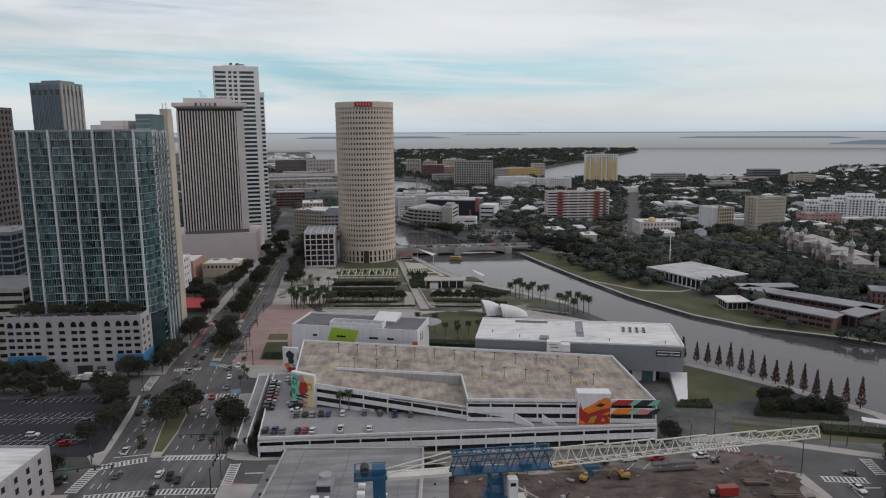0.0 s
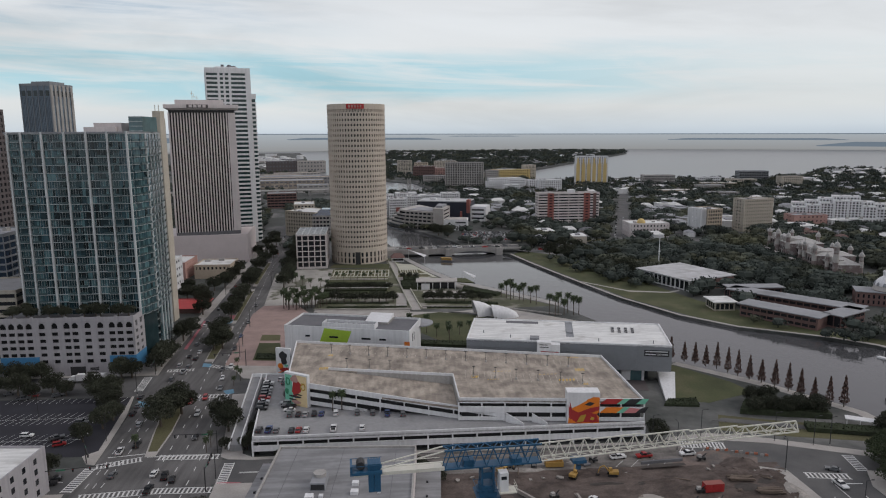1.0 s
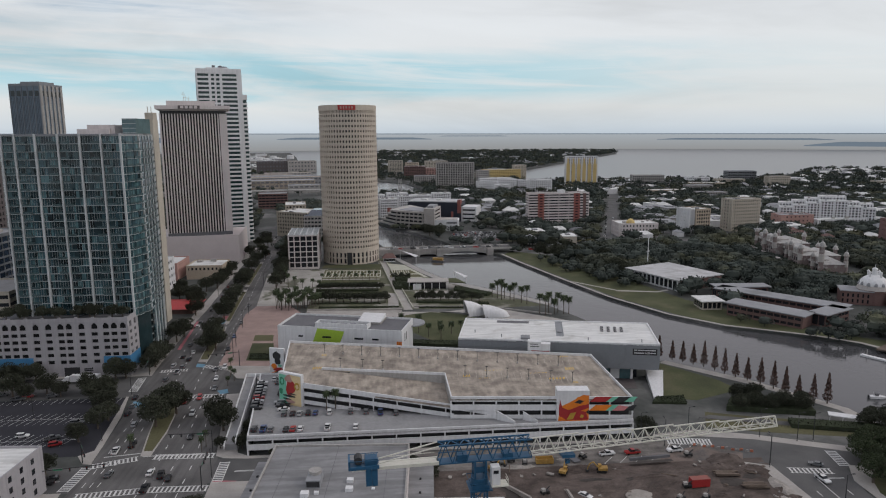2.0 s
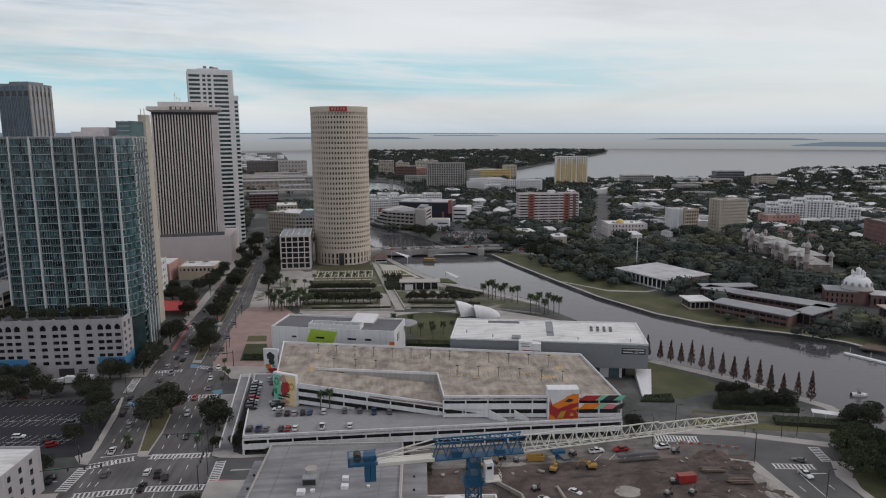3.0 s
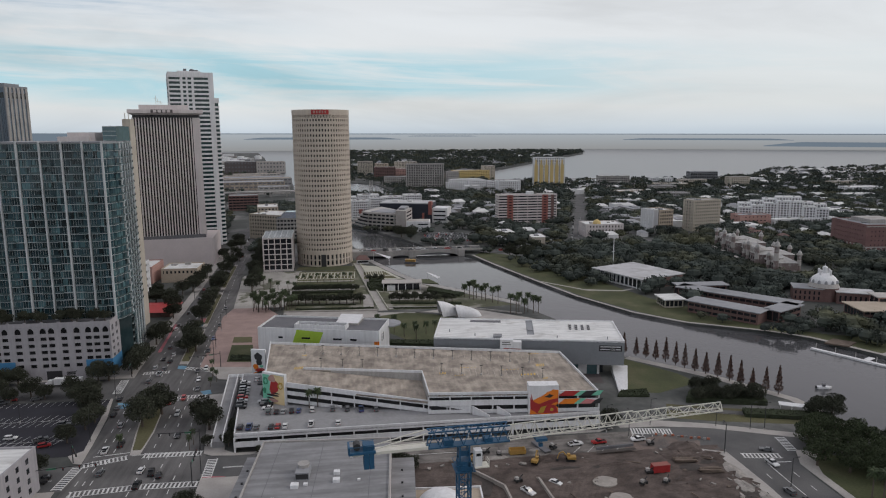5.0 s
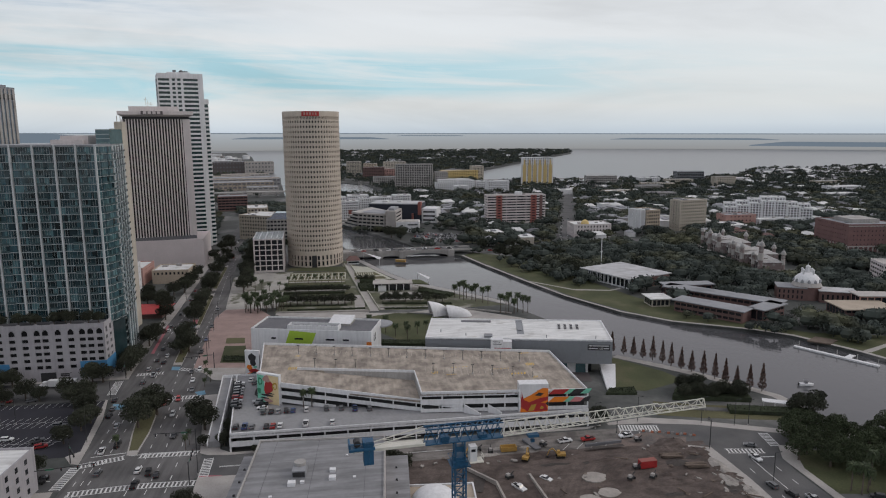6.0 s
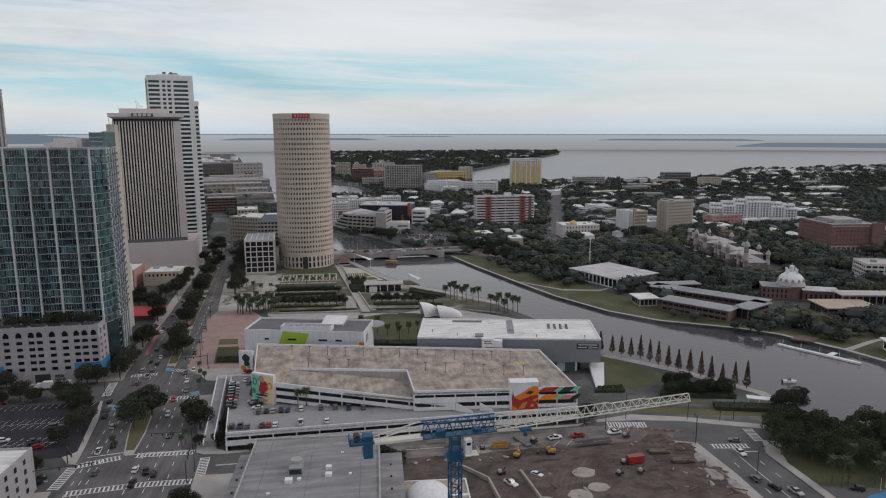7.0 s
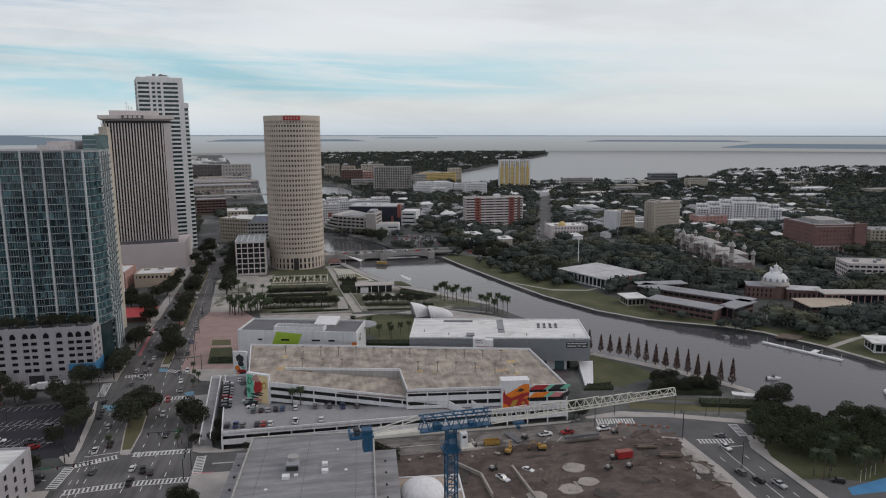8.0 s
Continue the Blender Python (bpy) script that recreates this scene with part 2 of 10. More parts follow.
M = {
    "asphalt": mat("asphalt", (0.100, 0.098, 0.098), 0.9, 0.2, 0.08, 2.5, 0.1, stain=(0.07, 0.07, 0.071), stain_at=(0.48, 0.68)),
    "avenue": mat("worn_avenue", (0.128, 0.123, 0.122), 0.9, 0.18, 0.07, 2.2, 0.1, stain=(0.092, 0.089, 0.088), stain_at=(0.46, 0.66), streaks=0.3, drag=(0.45, 0.03, 1.0)),
    "asphalt_dark": mat("asphalt_dark", (0.021, 0.021, 0.028), 0.9, 0.22, 0.1, 2.0, 0.1),
    "ground": mat("town_ground", (0.062, 0.066, 0.062), 0.95, 0.3, 0.02, 0.3, 0.1, stain=(0.13, 0.128, 0.125), stain_at=(0.52, 0.66), stain_scale=0.02),
    "grass": mat("grass", (0.062, 0.070, 0.030), 0.95, 0.3, 0.06, 1.2, 0.2, stain=(0.082, 0.074, 0.042), stain_at=(0.5, 0.75)),
    "dry_grass": mat("dry_grass", (0.095, 0.09, 0.045), 0.95, 0.25, 0.06, 1.2, 0.2),
    "dirt": mat("dirt", (0.128, 0.100, 0.088), 0.95, 0.34, 0.09, 1.5, 0.8, stain=(0.062, 0.047, 0.041), stain_at=(0.44, 0.60), stain_scale=0.09, streaks=0.3, drag=(0.2, 0.45, 1.0)),
    "pavement": mat("pavement", (0.345, 0.325, 0.305), 0.9, 0.15, 0.15, 2.0, 0.1),
    "brick_paving": mat("brick_paving", (0.30, 0.215, 0.195), 0.9, 0.15, 0.15, 2.0, 0.1),
    "concrete": mat("concrete", (0.36, 0.345, 0.33), 0.85, 0.15, 0.1, 1.5, 0.15, stain=(0.24, 0.225, 0.21), stain_at=(0.52, 0.75), streaks=0.15),
    "deck": mat("deck", (0.385, 0.335, 0.282), 0.9, 0.18, 0.12, 1.0, 0.1, stain=(0.225, 0.192, 0.165), stain_at=(0.42, 0.66), stain_scale=0.15, streaks=0.3, drag=(0.5, 0.10, 1.0)),
    "deck_grey": mat("deck_grey", (0.27, 0.27, 0.275), 0.9, 0.15, 0.1, 1.0, 0.1, stain=(0.18, 0.18, 0.185), stain_at=(0.5, 0.7), stain_scale=0.1),
    "worn_roof": mat("worn_white_roof", (0.47, 0.47, 0.48), 0.75, 0.1, 0.08, 0.7, 0.05, stain=(0.34, 0.335, 0.33), stain_at=(0.5, 0.7), stain_scale=0.1, streaks=0.2, drag=(0.1, 0.6, 1.0)),
    "white": mat("white_paint", (0.68, 0.68, 0.69), 0.6, 0.06, 0.1, 1.0, 0.05, streaks=0.12),
    "stucco": mat("grey_stucco", (0.36, 0.345, 0.36), 0.8, 0.08, 0.1, 1.0, 0.06, streaks=0.12),
    "pier_white": mat("pier_paint", (0.52, 0.54, 0.545), 0.7, 0.08, 0.2, 1.0, 0.05, streaks=0.1),
    "slab_edge": mat("slab_edge", (0.34, 0.38, 0.385), 0.7, 0.1, 0.2, 1.0, 0.05),
    "stripe": mat("line_paint", (0.55, 0.55, 0.54), 0.8, 0.2, 0.3, 3.0, 0.05),
    "roof_white": mat("white_membrane", (0.66, 0.66, 0.65), 0.7, 0.07, 0.08, 0.7, 0.05, stain=(0.40, 0.385, 0.365), stain_at=(0.56, 0.76), stain_scale=0.12, streaks=0.2, drag=(0.1, 0.6, 1.0)),
    "roof_grey": mat("grey_membrane", (0.26, 0.265, 0.28), 0.8, 0.12, 0.06, 0.8, 0.05, stain=(0.185, 0.19, 0.2), stain_at=(0.52, 0.72), stain_scale=0.07),
    "hall_roof": mat("stained_membrane", (0.255, 0.255, 0.262), 0.8, 0.1, 0.06, 0.8, 0.05, stain=(0.19, 0.19, 0.195), stain_at=(0.5, 0.7), stain_scale=0.06, streaks=0.32, drag=(0.06, 0.38, 1.0)),
    "pale_stone": mat("pale_stone", (0.40, 0.375, 0.355), 0.85, 0.12, 0.1, 1.0, 0.08, rand=0.08, streaks=0.12),
    "timber": mat("worn_timber", (0.13, 0.10, 0.08), 0.9, 0.25, 0.3, 2.5, 0.2, rand=0.2),
    "roof_dark": mat("dark_roof", (0.13, 0.13, 0.14), 0.85, 0.18, 0.1, 0.9, 0.1),
    "limestone": mat("limestone", (0.52, 0.455, 0.385), 0.85, 0.08, 0.1, 1.2, 0.08, streaks=0.08),
    "precast": mat("precast", (0.58, 0.53, 0.52), 0.8, 0.08, 0.1, 1.0, 0.08, streaks=0.08),
    "granite": mat("pink_granite", (0.56, 0.50, 0.49), 0.6, 0.06, 0.1, 1.0, 0.05),
    "slate_panel": mat("grey_panel", (0.21, 0.22, 0.235), 0.55, 0.06, 0.1, 0.8, 0.03),
    "beige": mat("beige_stucco", (0.42, 0.38, 0.32), 0.85, 0.12, 0.1, 1.0, 0.1, rand=0.1, streaks=0.1),
    "tan": mat("tan_stucco", (0.40, 0.335, 0.265), 0.85, 0.12, 0.1, 1.0, 0.1, rand=0.1),
    "brick": mat("red_brick", (0.15, 0.09, 0.082), 0.85, 0.18, 0.2, 2.0, 0.15, rand=0.12),
    "pink": mat("pink_stucco", (0.40, 0.24, 0.21), 0.85, 0.12, 0.1, 1.0, 0.1, rand=0.1),
    "yellow": mat("yellow_stucco", (0.56, 0.42, 0.18), 0.85, 0.1, 0.1, 1.0, 0.1),
    "brown_wall": mat("brown_wall", (0.10, 0.085, 0.085), 0.7, 0.1, 0.1, 1.0, 0.05),
    "brick_red": mat("bright_brick", (0.26, 0.095, 0.08), 0.85, 0.12, 0.2, 2.0, 0.1),
    "glass": glass_mat("dark_glass", (0.016, 0.018, 0.022)),
    "glass_teal": glass_mat("teal_glass", (0.026, 0.056, 0.068), 0.08, 0.75, 0.8),
    "condo_dark": glass_mat("recessed_glass", (0.016, 0.030, 0.034), 0.15, 0.3, 0.4),
    "slot_glass": glass_mat("slot_glass", (0.008, 0.009, 0.010), 0.35, 0.2, 0.2),
    "glass_pale": glass_mat("pale_teal_glass", (0.062, 0.122, 0.134), 0.1, 0.6, 0.8),
    "glass_green": glass_mat("green_glass", (0.020, 0.042, 0.042), 0.1, 0.3, 0.5),
    "glass_grey": mat("blue_grey_glass", (0.105, 0.14, 0.18), 0.3, 0.2, 0.05, 0.3, 0.0, spec=0.6),
    "rail_glass": glass_mat("balcony_glass", (0.055, 0.085, 0.09), 0.2, 0.5, 0.5),
    "glass_blue": glass_mat("blue_glass", (0.02, 0.035, 0.06), 0.1, 0.4, 0.6),
    "steel_blue": mat("blue_steel", (0.020, 0.085, 0.165), 0.5, 0.12, 0.3, 3.0, 0.05),
    "steel_white": mat("white_steel", (0.62, 0.60, 0.53), 0.5, 0.1, 0.3, 3.0, 0.05),
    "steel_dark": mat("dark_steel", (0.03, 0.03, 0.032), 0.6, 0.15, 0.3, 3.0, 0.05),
    "red": mat("red_paint", (0.36, 0.03, 0.03), 0.55, 0.12, 0.3, 2.0, 0.03),
    "yellow_paint": mat("yellow_paint", (0.36, 0.22, 0.06), 0.6, 0.2, 0.3, 2.0, 0.05),
    "blue_paint": mat("blue_paint", (0.05, 0.19, 0.36), 0.7, 0.12, 0.2, 1.0, 0.05),
    "lime": mat("lime_paint", (0.33, 0.48, 0.05), 0.8, 0.1, 0.2, 1.0, 0.03),
    "bark": mat("bark", (0.10, 0.08, 0.065), 0.95, 0.2, 0.5, 4.0, 0.3),
    "leaf": mat("oak_leaf", (0.046, 0.050, 0.036), 0.8, 0.2, 0.2, 1.0, 0.0, rand=0.25, island=0.3, spec=0.1),
    # far leaf colour is lifted and blued to carry distance haze
    "leaf_hazed": mat("hazed_leaf", (0.056, 0.066, 0.059), 0.9, 0.36, 0.012, 0.13, 0.0, island=0.22, spec=0.05, stain=(0.078, 0.080, 0.052), stain_at=(0.5, 0.66), stain_scale=0.02),
    "leaf_green": mat("bright_leaf", (0.044, 0.056, 0.030), 0.8, 0.2, 0.2, 1.0, 0.0, rand=0.2, island=0.45, spec=0.15),
    "cypress": mat("rusty_cypress", (0.105, 0.066, 0.055), 0.9, 0.25, 0.4, 2.0, 0.0, island=0.5, spec=0.1),
    "palm": mat("palm_frond", (0.045, 0.062, 0.028), 0.7, 0.2, 0.3, 1.0, 0.0, rand=0.2, island=0.4, spec=0.3),
    "hedge": mat("hedge_leaf", (0.038, 0.046, 0.028), 0.9, 0.3, 0.5, 2.5, 0.0, island=0.45, spec=0.1),
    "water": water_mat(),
    # near-black colour that stands in for shade inside the podium
    "shade_fill": mat("shade_black", (0.006, 0.006, 0.007), 0.9, 0.1, 0.5, 1.0, 0.0),
    "rubber": mat("rubber", (0.012, 0.012, 0.012), 0.8, 0.1, 0.5, 4.0, 0.0),
}


# ---- mesh helpers ----
from mathutils.geometry import tessellate_polygon


class Mesh:
    """Collects vertices and faces in metres; boxes, prisms, tubes, bars and sheets."""

    def __init__(self):
        self.v, self.f = [], []

    def add(self, pts, faces):
        k = len(self.v)
        self.v.extend(tuple(p) for p in pts)
        self.f.extend(tuple(k + i for i in q) for q in faces)
        return self

    def box(self, x0, y0, z0, x1, y1, z1):
        p = [(x, y, z) for z in (z0, z1) for y in (y0, y1) for x in (x0, x1)]
        return self.add(p, [(0, 2, 3, 1), (4, 5, 7, 6), (0, 1, 5, 4), (2, 6, 7, 3), (0, 4, 6, 2), (1, 3, 7, 5)])

    def prism(self, poly, z0, z1, cap=True):
        """poly counter-clockwise; z0, z1 numbers or one height a corner."""
        n = len(poly)
        a = z0 if isinstance(z0, (list, tuple)) else [z0] * n
        b = z1 if isinstance(z1, (list, tuple)) else [z1] * n
        pts = [(x, y, h) for (x, y), h in zip(poly, a)] + [(x, y, h) for (x, y), h in zip(poly, b)]
        fs = [(i, (i + 1) % n, n + (i + 1) % n, n + i) for i in range(n)]
        if cap:
            from_tri = tess(poly)
            fs += [tuple(n + i for i in t) for t in from_tri] + [tuple(reversed(t)) for t in from_tri]
        return self.add(pts, fs)

    def sheet(self, poly, z):
        return self.add([(x, y, z) for x, y in poly], tess(poly))

    def tube(self, x, y, z0, z1, r0, r1=None, n=10, cap=True):
        r1 = r0 if r1 is None else r1
        ring = [(math.cos(2 * math.pi * i / n), math.sin(2 * math.pi * i / n)) for i in range(n)]
        pts = [(x + c * r0, y + s * r0, z0) for c, s in ring] + [(x + c * r1, y + s * r1, z1) for c, s in ring]
        fs = [(i, (i + 1) % n, n + (i + 1) % n, n + i) for i in range(n)]
        if cap:
            fs += [tuple(range(n, 2 * n)), tuple(reversed(range(n)))]
        return self.add(pts, fs)

    def bar(self, p, q, w, h=None):
        """A square bar from p to q."""
        p, q = Vector(p), Vector(q)
        h = w if h is None else h
        d = (q - p).normalized()
        s = d.cross(Vector((0, 0, 1)))
        s = Vector((1, 0, 0)) if s.length < 1e-4 else s.normalized()
        u = s.cross(d)
        pts = [a + s * (i * w / 2) + u * (j * h / 2) for a in (p, q) for i, j in ((-1, -1), (1, -1), (1, 1), (-1, 1))]
        return self.add(pts, [(0, 3, 2, 1), (4, 5, 6, 7), (0, 1, 5, 4), (1, 2, 6, 5), (2, 3, 7, 6), (3, 0, 4, 7)])

    def dome(self, x, y, z, r, h, n=16, rings=6, a0=0.0):
        pts, fs = [], []
        for j in range(rings + 1):
            a = a0 + (math.pi / 2 - a0) * j / rings
            for i in range(n):
                b = 2 * math.pi * i / n
                pts.append((x + r * math.cos(a) * math.cos(b), y + r * math.cos(a) * math.sin(b), z + h * math.sin(a)))
        for j in range(rings):
            for i in range(n):
                fs.append((j * n + i, j * n + (i + 1) % n, (j + 1) * n + (i + 1) % n, (j + 1) * n + i))
        return self.add(pts, fs)

    def move(self, m):
        self.v = [tuple(m @ Vector(p)) for p in self.v]
        return self

    def data(self, name, material):
        me = bpy.data.meshes.new(name)
        me.from_pydata(self.v, [], self.f)
        me.materials.append(material)
        me.update()
        return me


def tess(poly):
    tris = tessellate_polygon([[Vector((x, y, 0)) for x, y in poly]])
    out = []
    for a, b, c in tris:
        (ax, ay), (bx, by), (cx, cy) = poly[a], poly[b], poly[c]
        out.append((a, b, c) if (bx - ax) * (cy - ay) - (by - ay) * (cx - ax) > 0 else (c, b, a))
    return out


def part(name, mesh, material, parent=None, label=""):
    """One mesh object, under a thing or a part when a parent is given."""
    me = mesh.data(name, material) if isinstance(mesh, Mesh) else mesh
    ob = new(name, me)
    if parent is not None:
        ob.parent = parent
    return tagged(ob, label) if label else ob


def thing(name, label, category, at=(0, 0, 0), turn=0.0, group=""):
    ob = new(name)
    ob.empty_display_size = 1.0
    ob.matrix_basis = pose(*at, 0, 0, turn)
    return tagged(ob, label, category, group)


def setting(name, mesh, material, label, category):
    return tagged(part(name, mesh, material), label, category, "", "structure")


rng = random.Random(7)

# ---- ground, water, distance ----
EAST = [(420, -900), (300, 0), (250, 150), (218, 200), (188, 211), (183, 243), (160, 277), (131, 309), (115, 385), (100, 425), (78, 452), (36, 504), (21, 540), (10, 572), (-1, 606),
        (-8, 660), (-30, 760), (-70, 900), (-110, 1150), (-160, 1600), (-185, 1730), (-212, 1850), (-300, 2360), (-395, 2950), (-462, 3400), (-620, 4300), (-4700, 4300), (-4700, -900)]
WEST = [(900, -260), (345, 120), (294, 215), (274, 264), (264.5, 292), (247, 326), (231, 341), (192, 365), (169, 393), (147, 442), (132, 492), (111, 569), (99, 617), (66, 660), (44, 722), (12, 797), (-14, 843),
        (-40, 960), (-45, 1150), (-15, 1275), (40, 1240), (70, 1330), (30, 1560), (-60, 1660), (-120, 2300), (-225, 3300), (-330, 4250), (1000, 4300), (1340, 4050), (1205, 3600), (640, 2520),
        (397, 2040), (290, 1700), (300, 1570), (400, 1600), (560, 1525), (712, 1555), (925, 1580), (1010, 1650), (1205, 1890), (1500, 1960), (1830, 1960), (2600, 2250), (4600, 2500), (4600, -200)]
land = Mesh()
for poly in (EAST, WEST):
    land.prism(poly, -4.0, 0.0)
setting("ground", land, M["ground"], "town ground of worn earth and paving", "ground")
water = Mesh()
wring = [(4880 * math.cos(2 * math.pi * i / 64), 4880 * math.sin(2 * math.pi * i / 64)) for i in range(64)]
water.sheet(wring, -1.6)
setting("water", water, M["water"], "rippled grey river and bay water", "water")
# glowing wall painted as far bay water up to the horizon


def sea_line(x):
    """Height of the far sea line on the backdrop."""
    return 114.9 - 0.0057 * x


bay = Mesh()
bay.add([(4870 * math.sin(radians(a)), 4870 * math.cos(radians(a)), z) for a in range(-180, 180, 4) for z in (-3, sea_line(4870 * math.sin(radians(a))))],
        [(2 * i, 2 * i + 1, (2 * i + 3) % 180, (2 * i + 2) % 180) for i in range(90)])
# self-lit; the paling of far water is painted as a bottom-to-top blend
M["far_bay_glow"] = glow_mat("far_bay_glow", (0.36, 0.40, 0.43), 1.0)
bn, bl = M["far_bay_glow"].node_tree.nodes, M["far_bay_glow"].node_tree.links
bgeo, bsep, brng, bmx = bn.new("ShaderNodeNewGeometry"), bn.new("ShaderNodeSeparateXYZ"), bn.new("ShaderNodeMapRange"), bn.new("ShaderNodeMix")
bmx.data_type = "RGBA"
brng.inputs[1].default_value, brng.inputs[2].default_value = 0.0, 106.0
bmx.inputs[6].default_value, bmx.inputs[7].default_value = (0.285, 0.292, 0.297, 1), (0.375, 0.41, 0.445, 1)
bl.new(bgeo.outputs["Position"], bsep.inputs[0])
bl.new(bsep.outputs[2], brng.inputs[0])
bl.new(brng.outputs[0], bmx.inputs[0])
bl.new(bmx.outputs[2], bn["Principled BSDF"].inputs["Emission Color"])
# far land strips glow a flat hazy blue-grey instead of being lit
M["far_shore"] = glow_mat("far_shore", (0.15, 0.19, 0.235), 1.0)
setting("backdrop", bay, M["far_bay_glow"], "self-lit backdrop painted as pale grey bay water at the horizon", "backdrop")
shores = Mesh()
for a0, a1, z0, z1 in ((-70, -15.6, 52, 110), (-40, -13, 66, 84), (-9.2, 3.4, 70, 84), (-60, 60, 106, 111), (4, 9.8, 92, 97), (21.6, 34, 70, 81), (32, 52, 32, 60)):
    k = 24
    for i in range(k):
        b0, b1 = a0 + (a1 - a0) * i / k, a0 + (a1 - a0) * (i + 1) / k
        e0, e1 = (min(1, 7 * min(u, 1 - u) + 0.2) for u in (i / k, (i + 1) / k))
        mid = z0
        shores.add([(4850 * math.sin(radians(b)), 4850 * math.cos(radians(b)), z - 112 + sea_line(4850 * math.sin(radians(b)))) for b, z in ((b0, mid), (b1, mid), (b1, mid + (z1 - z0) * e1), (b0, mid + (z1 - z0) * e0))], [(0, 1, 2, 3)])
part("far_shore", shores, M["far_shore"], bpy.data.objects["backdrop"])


def patch(name, poly, material, label, category, z=0.02, thick=0.0):
    m = Mesh()
    m.prism(poly, 0.0 if thick else z - 0.02, z + thick)
    return setting(name, m, material, label, category)


def ribbon(left, right):
    return list(left) + list(reversed(right))


ASH_L = [(-101, 60), (-104, 150), (-106.5, 220), (-113, 277), (-117, 320), (-120.5, 373), (-122.5, 436), (-130, 560), (-137, 680), (-150, 900), (-190, 1150)]
ASH_R = [(-58, 60), (-60, 150), (-64, 222), (-75, 283), (-80, 312), (-88, 380), (-94, 464), (-104, 542), (-112, 649), (-128, 900), (-165, 1150)]
patch("road", ribbon(ASH_R, ASH_L), M["avenue"], "wide grey asphalt avenue with lane lines", "road", 0.03)
patch("road", [(-400, 200), (-100, 202), (-62, 205), (112, 204.5), (112, 222), (-54, 221), (-62, 222), (-106, 220), (-400, 214)], M["asphalt"], "grey asphalt cross street", "road", 0.026)
patch("road", [(-400, 287), (-112, 284), (-75, 284), (-60, 289), (-60, 298), (-78, 302), (-116, 309), (-400, 309)], M["asphalt"], "grey asphalt side street", "road", 0.022)
patch("road", [(124, 60), (146, 60), (146, 180), (150, 196), (230, 178), (232, 190), (158, 208), (130, 220), (112, 224), (110, 204), (126, 200), (127, 175)], M["asphalt"], "grey asphalt street junction", "road", 0.034)
patch("road", [(-165, 632), (-12, 640), (-12, 652), (-165, 648)], M["asphalt"], "grey asphalt cross street by the bridge", "road", 0.018)
patch("parking_lot", [(-400, 228), (-114, 228), (-110, 232), (-117, 283), (-400, 285)], M["asphalt_dark"], "dark asphalt car park with white bay lines", "parking lot", 0.02)


# ---- buildings ----
BOXES = {}


def piece(name, x0, y0, z0, x1, y1, z1, material, parent=None, label=""):
    """A box part; alike boxes share one mesh."""
    key = (round(x1 - x0, 3), round(y1 - y0, 3), round(z1 - z0, 3), material.name)
    if key not in BOXES:
        BOXES[key] = Mesh().box(0, 0, 0, key[0], key[1], key[2]).data(name, material)
    ob = part(name, BOXES[key], material, parent, label)
    ob.location = (x0, y0, z0)
    return ob


def wpart(name, mesh, material, parent, label=""):
    """A part whose mesh is given in the place's own coordinates."""
    return part(name, mesh.move(parent.matrix_basis.inverted()), material, parent, label)


def facade(w, d, h, floors, cols_w, cols_d, z0=0.0, inset=0.45, band=0.45, pier=0.35, top=1.0):
    """One connected wall skin with deep window openings round a glass core: wall mesh, and one glass mesh a floor."""
    wall, glass, seen = Mesh(), [], {}
    fh, t = (h - z0 - top) / floors, inset

    def vert(p):
        key = (round(p[0], 3), round(p[1], 3), round(p[2], 3))
        if key not in seen:
            seen[key] = len(wall.v)
            wall.v.append(key)
        return seen[key]

    zs = [(0.0, z0, False)] if z0 > 0 else []
    for k in range(floors):
        z = z0 + k * fh
        zs += [(z, z + fh * band, False), (z + fh * band, z + fh, True)]
        glass.append(Mesh().box(t, t, z + fh * band, w - t, d - t, z + fh))
    zs.append((h - top, h, False))
    for n, length, place in ((cols_w, w, lambda u, q, z: (u, q, z)), (cols_d, d, lambda u, q, z: (w - q, u, z)),
                             (cols_w, w, lambda u, q, z: (w - u, d - q, z)), (cols_d, d, lambda u, q, z: (q, d - u, z))):
        n = max(1, n)
        step = length / n
        pw = step * pier
        us, e = [], 0.0
        for i in range(n):
            a = i * step + (pw if i == 0 else pw / 2)
            c = (i + 1) * step - (pw if i == n - 1 else pw / 2)
            us += [(e, a, False), (a, c, True)]
            e = c
        us.append((e, length, False))
        for za, zb, open_z in zs:
            for ua, ub, open_u in us:
                o = [vert(place(u, 0.0, z)) for u, z in ((ua, za), (ub, za), (ub, zb), (ua, zb))]
                if not (open_z and open_u):
                    wall.f.append(tuple(o))
                    continue
                r = [vert(place(u, t + 0.05, z)) for u, z in ((ua, za), (ub, za), (ub, zb), (ua, zb))]
                for k in range(4):
                    wall.f.append((o[k], o[(k + 1) % 4], r[(k + 1) % 4], r[k]))
    return wall, glass


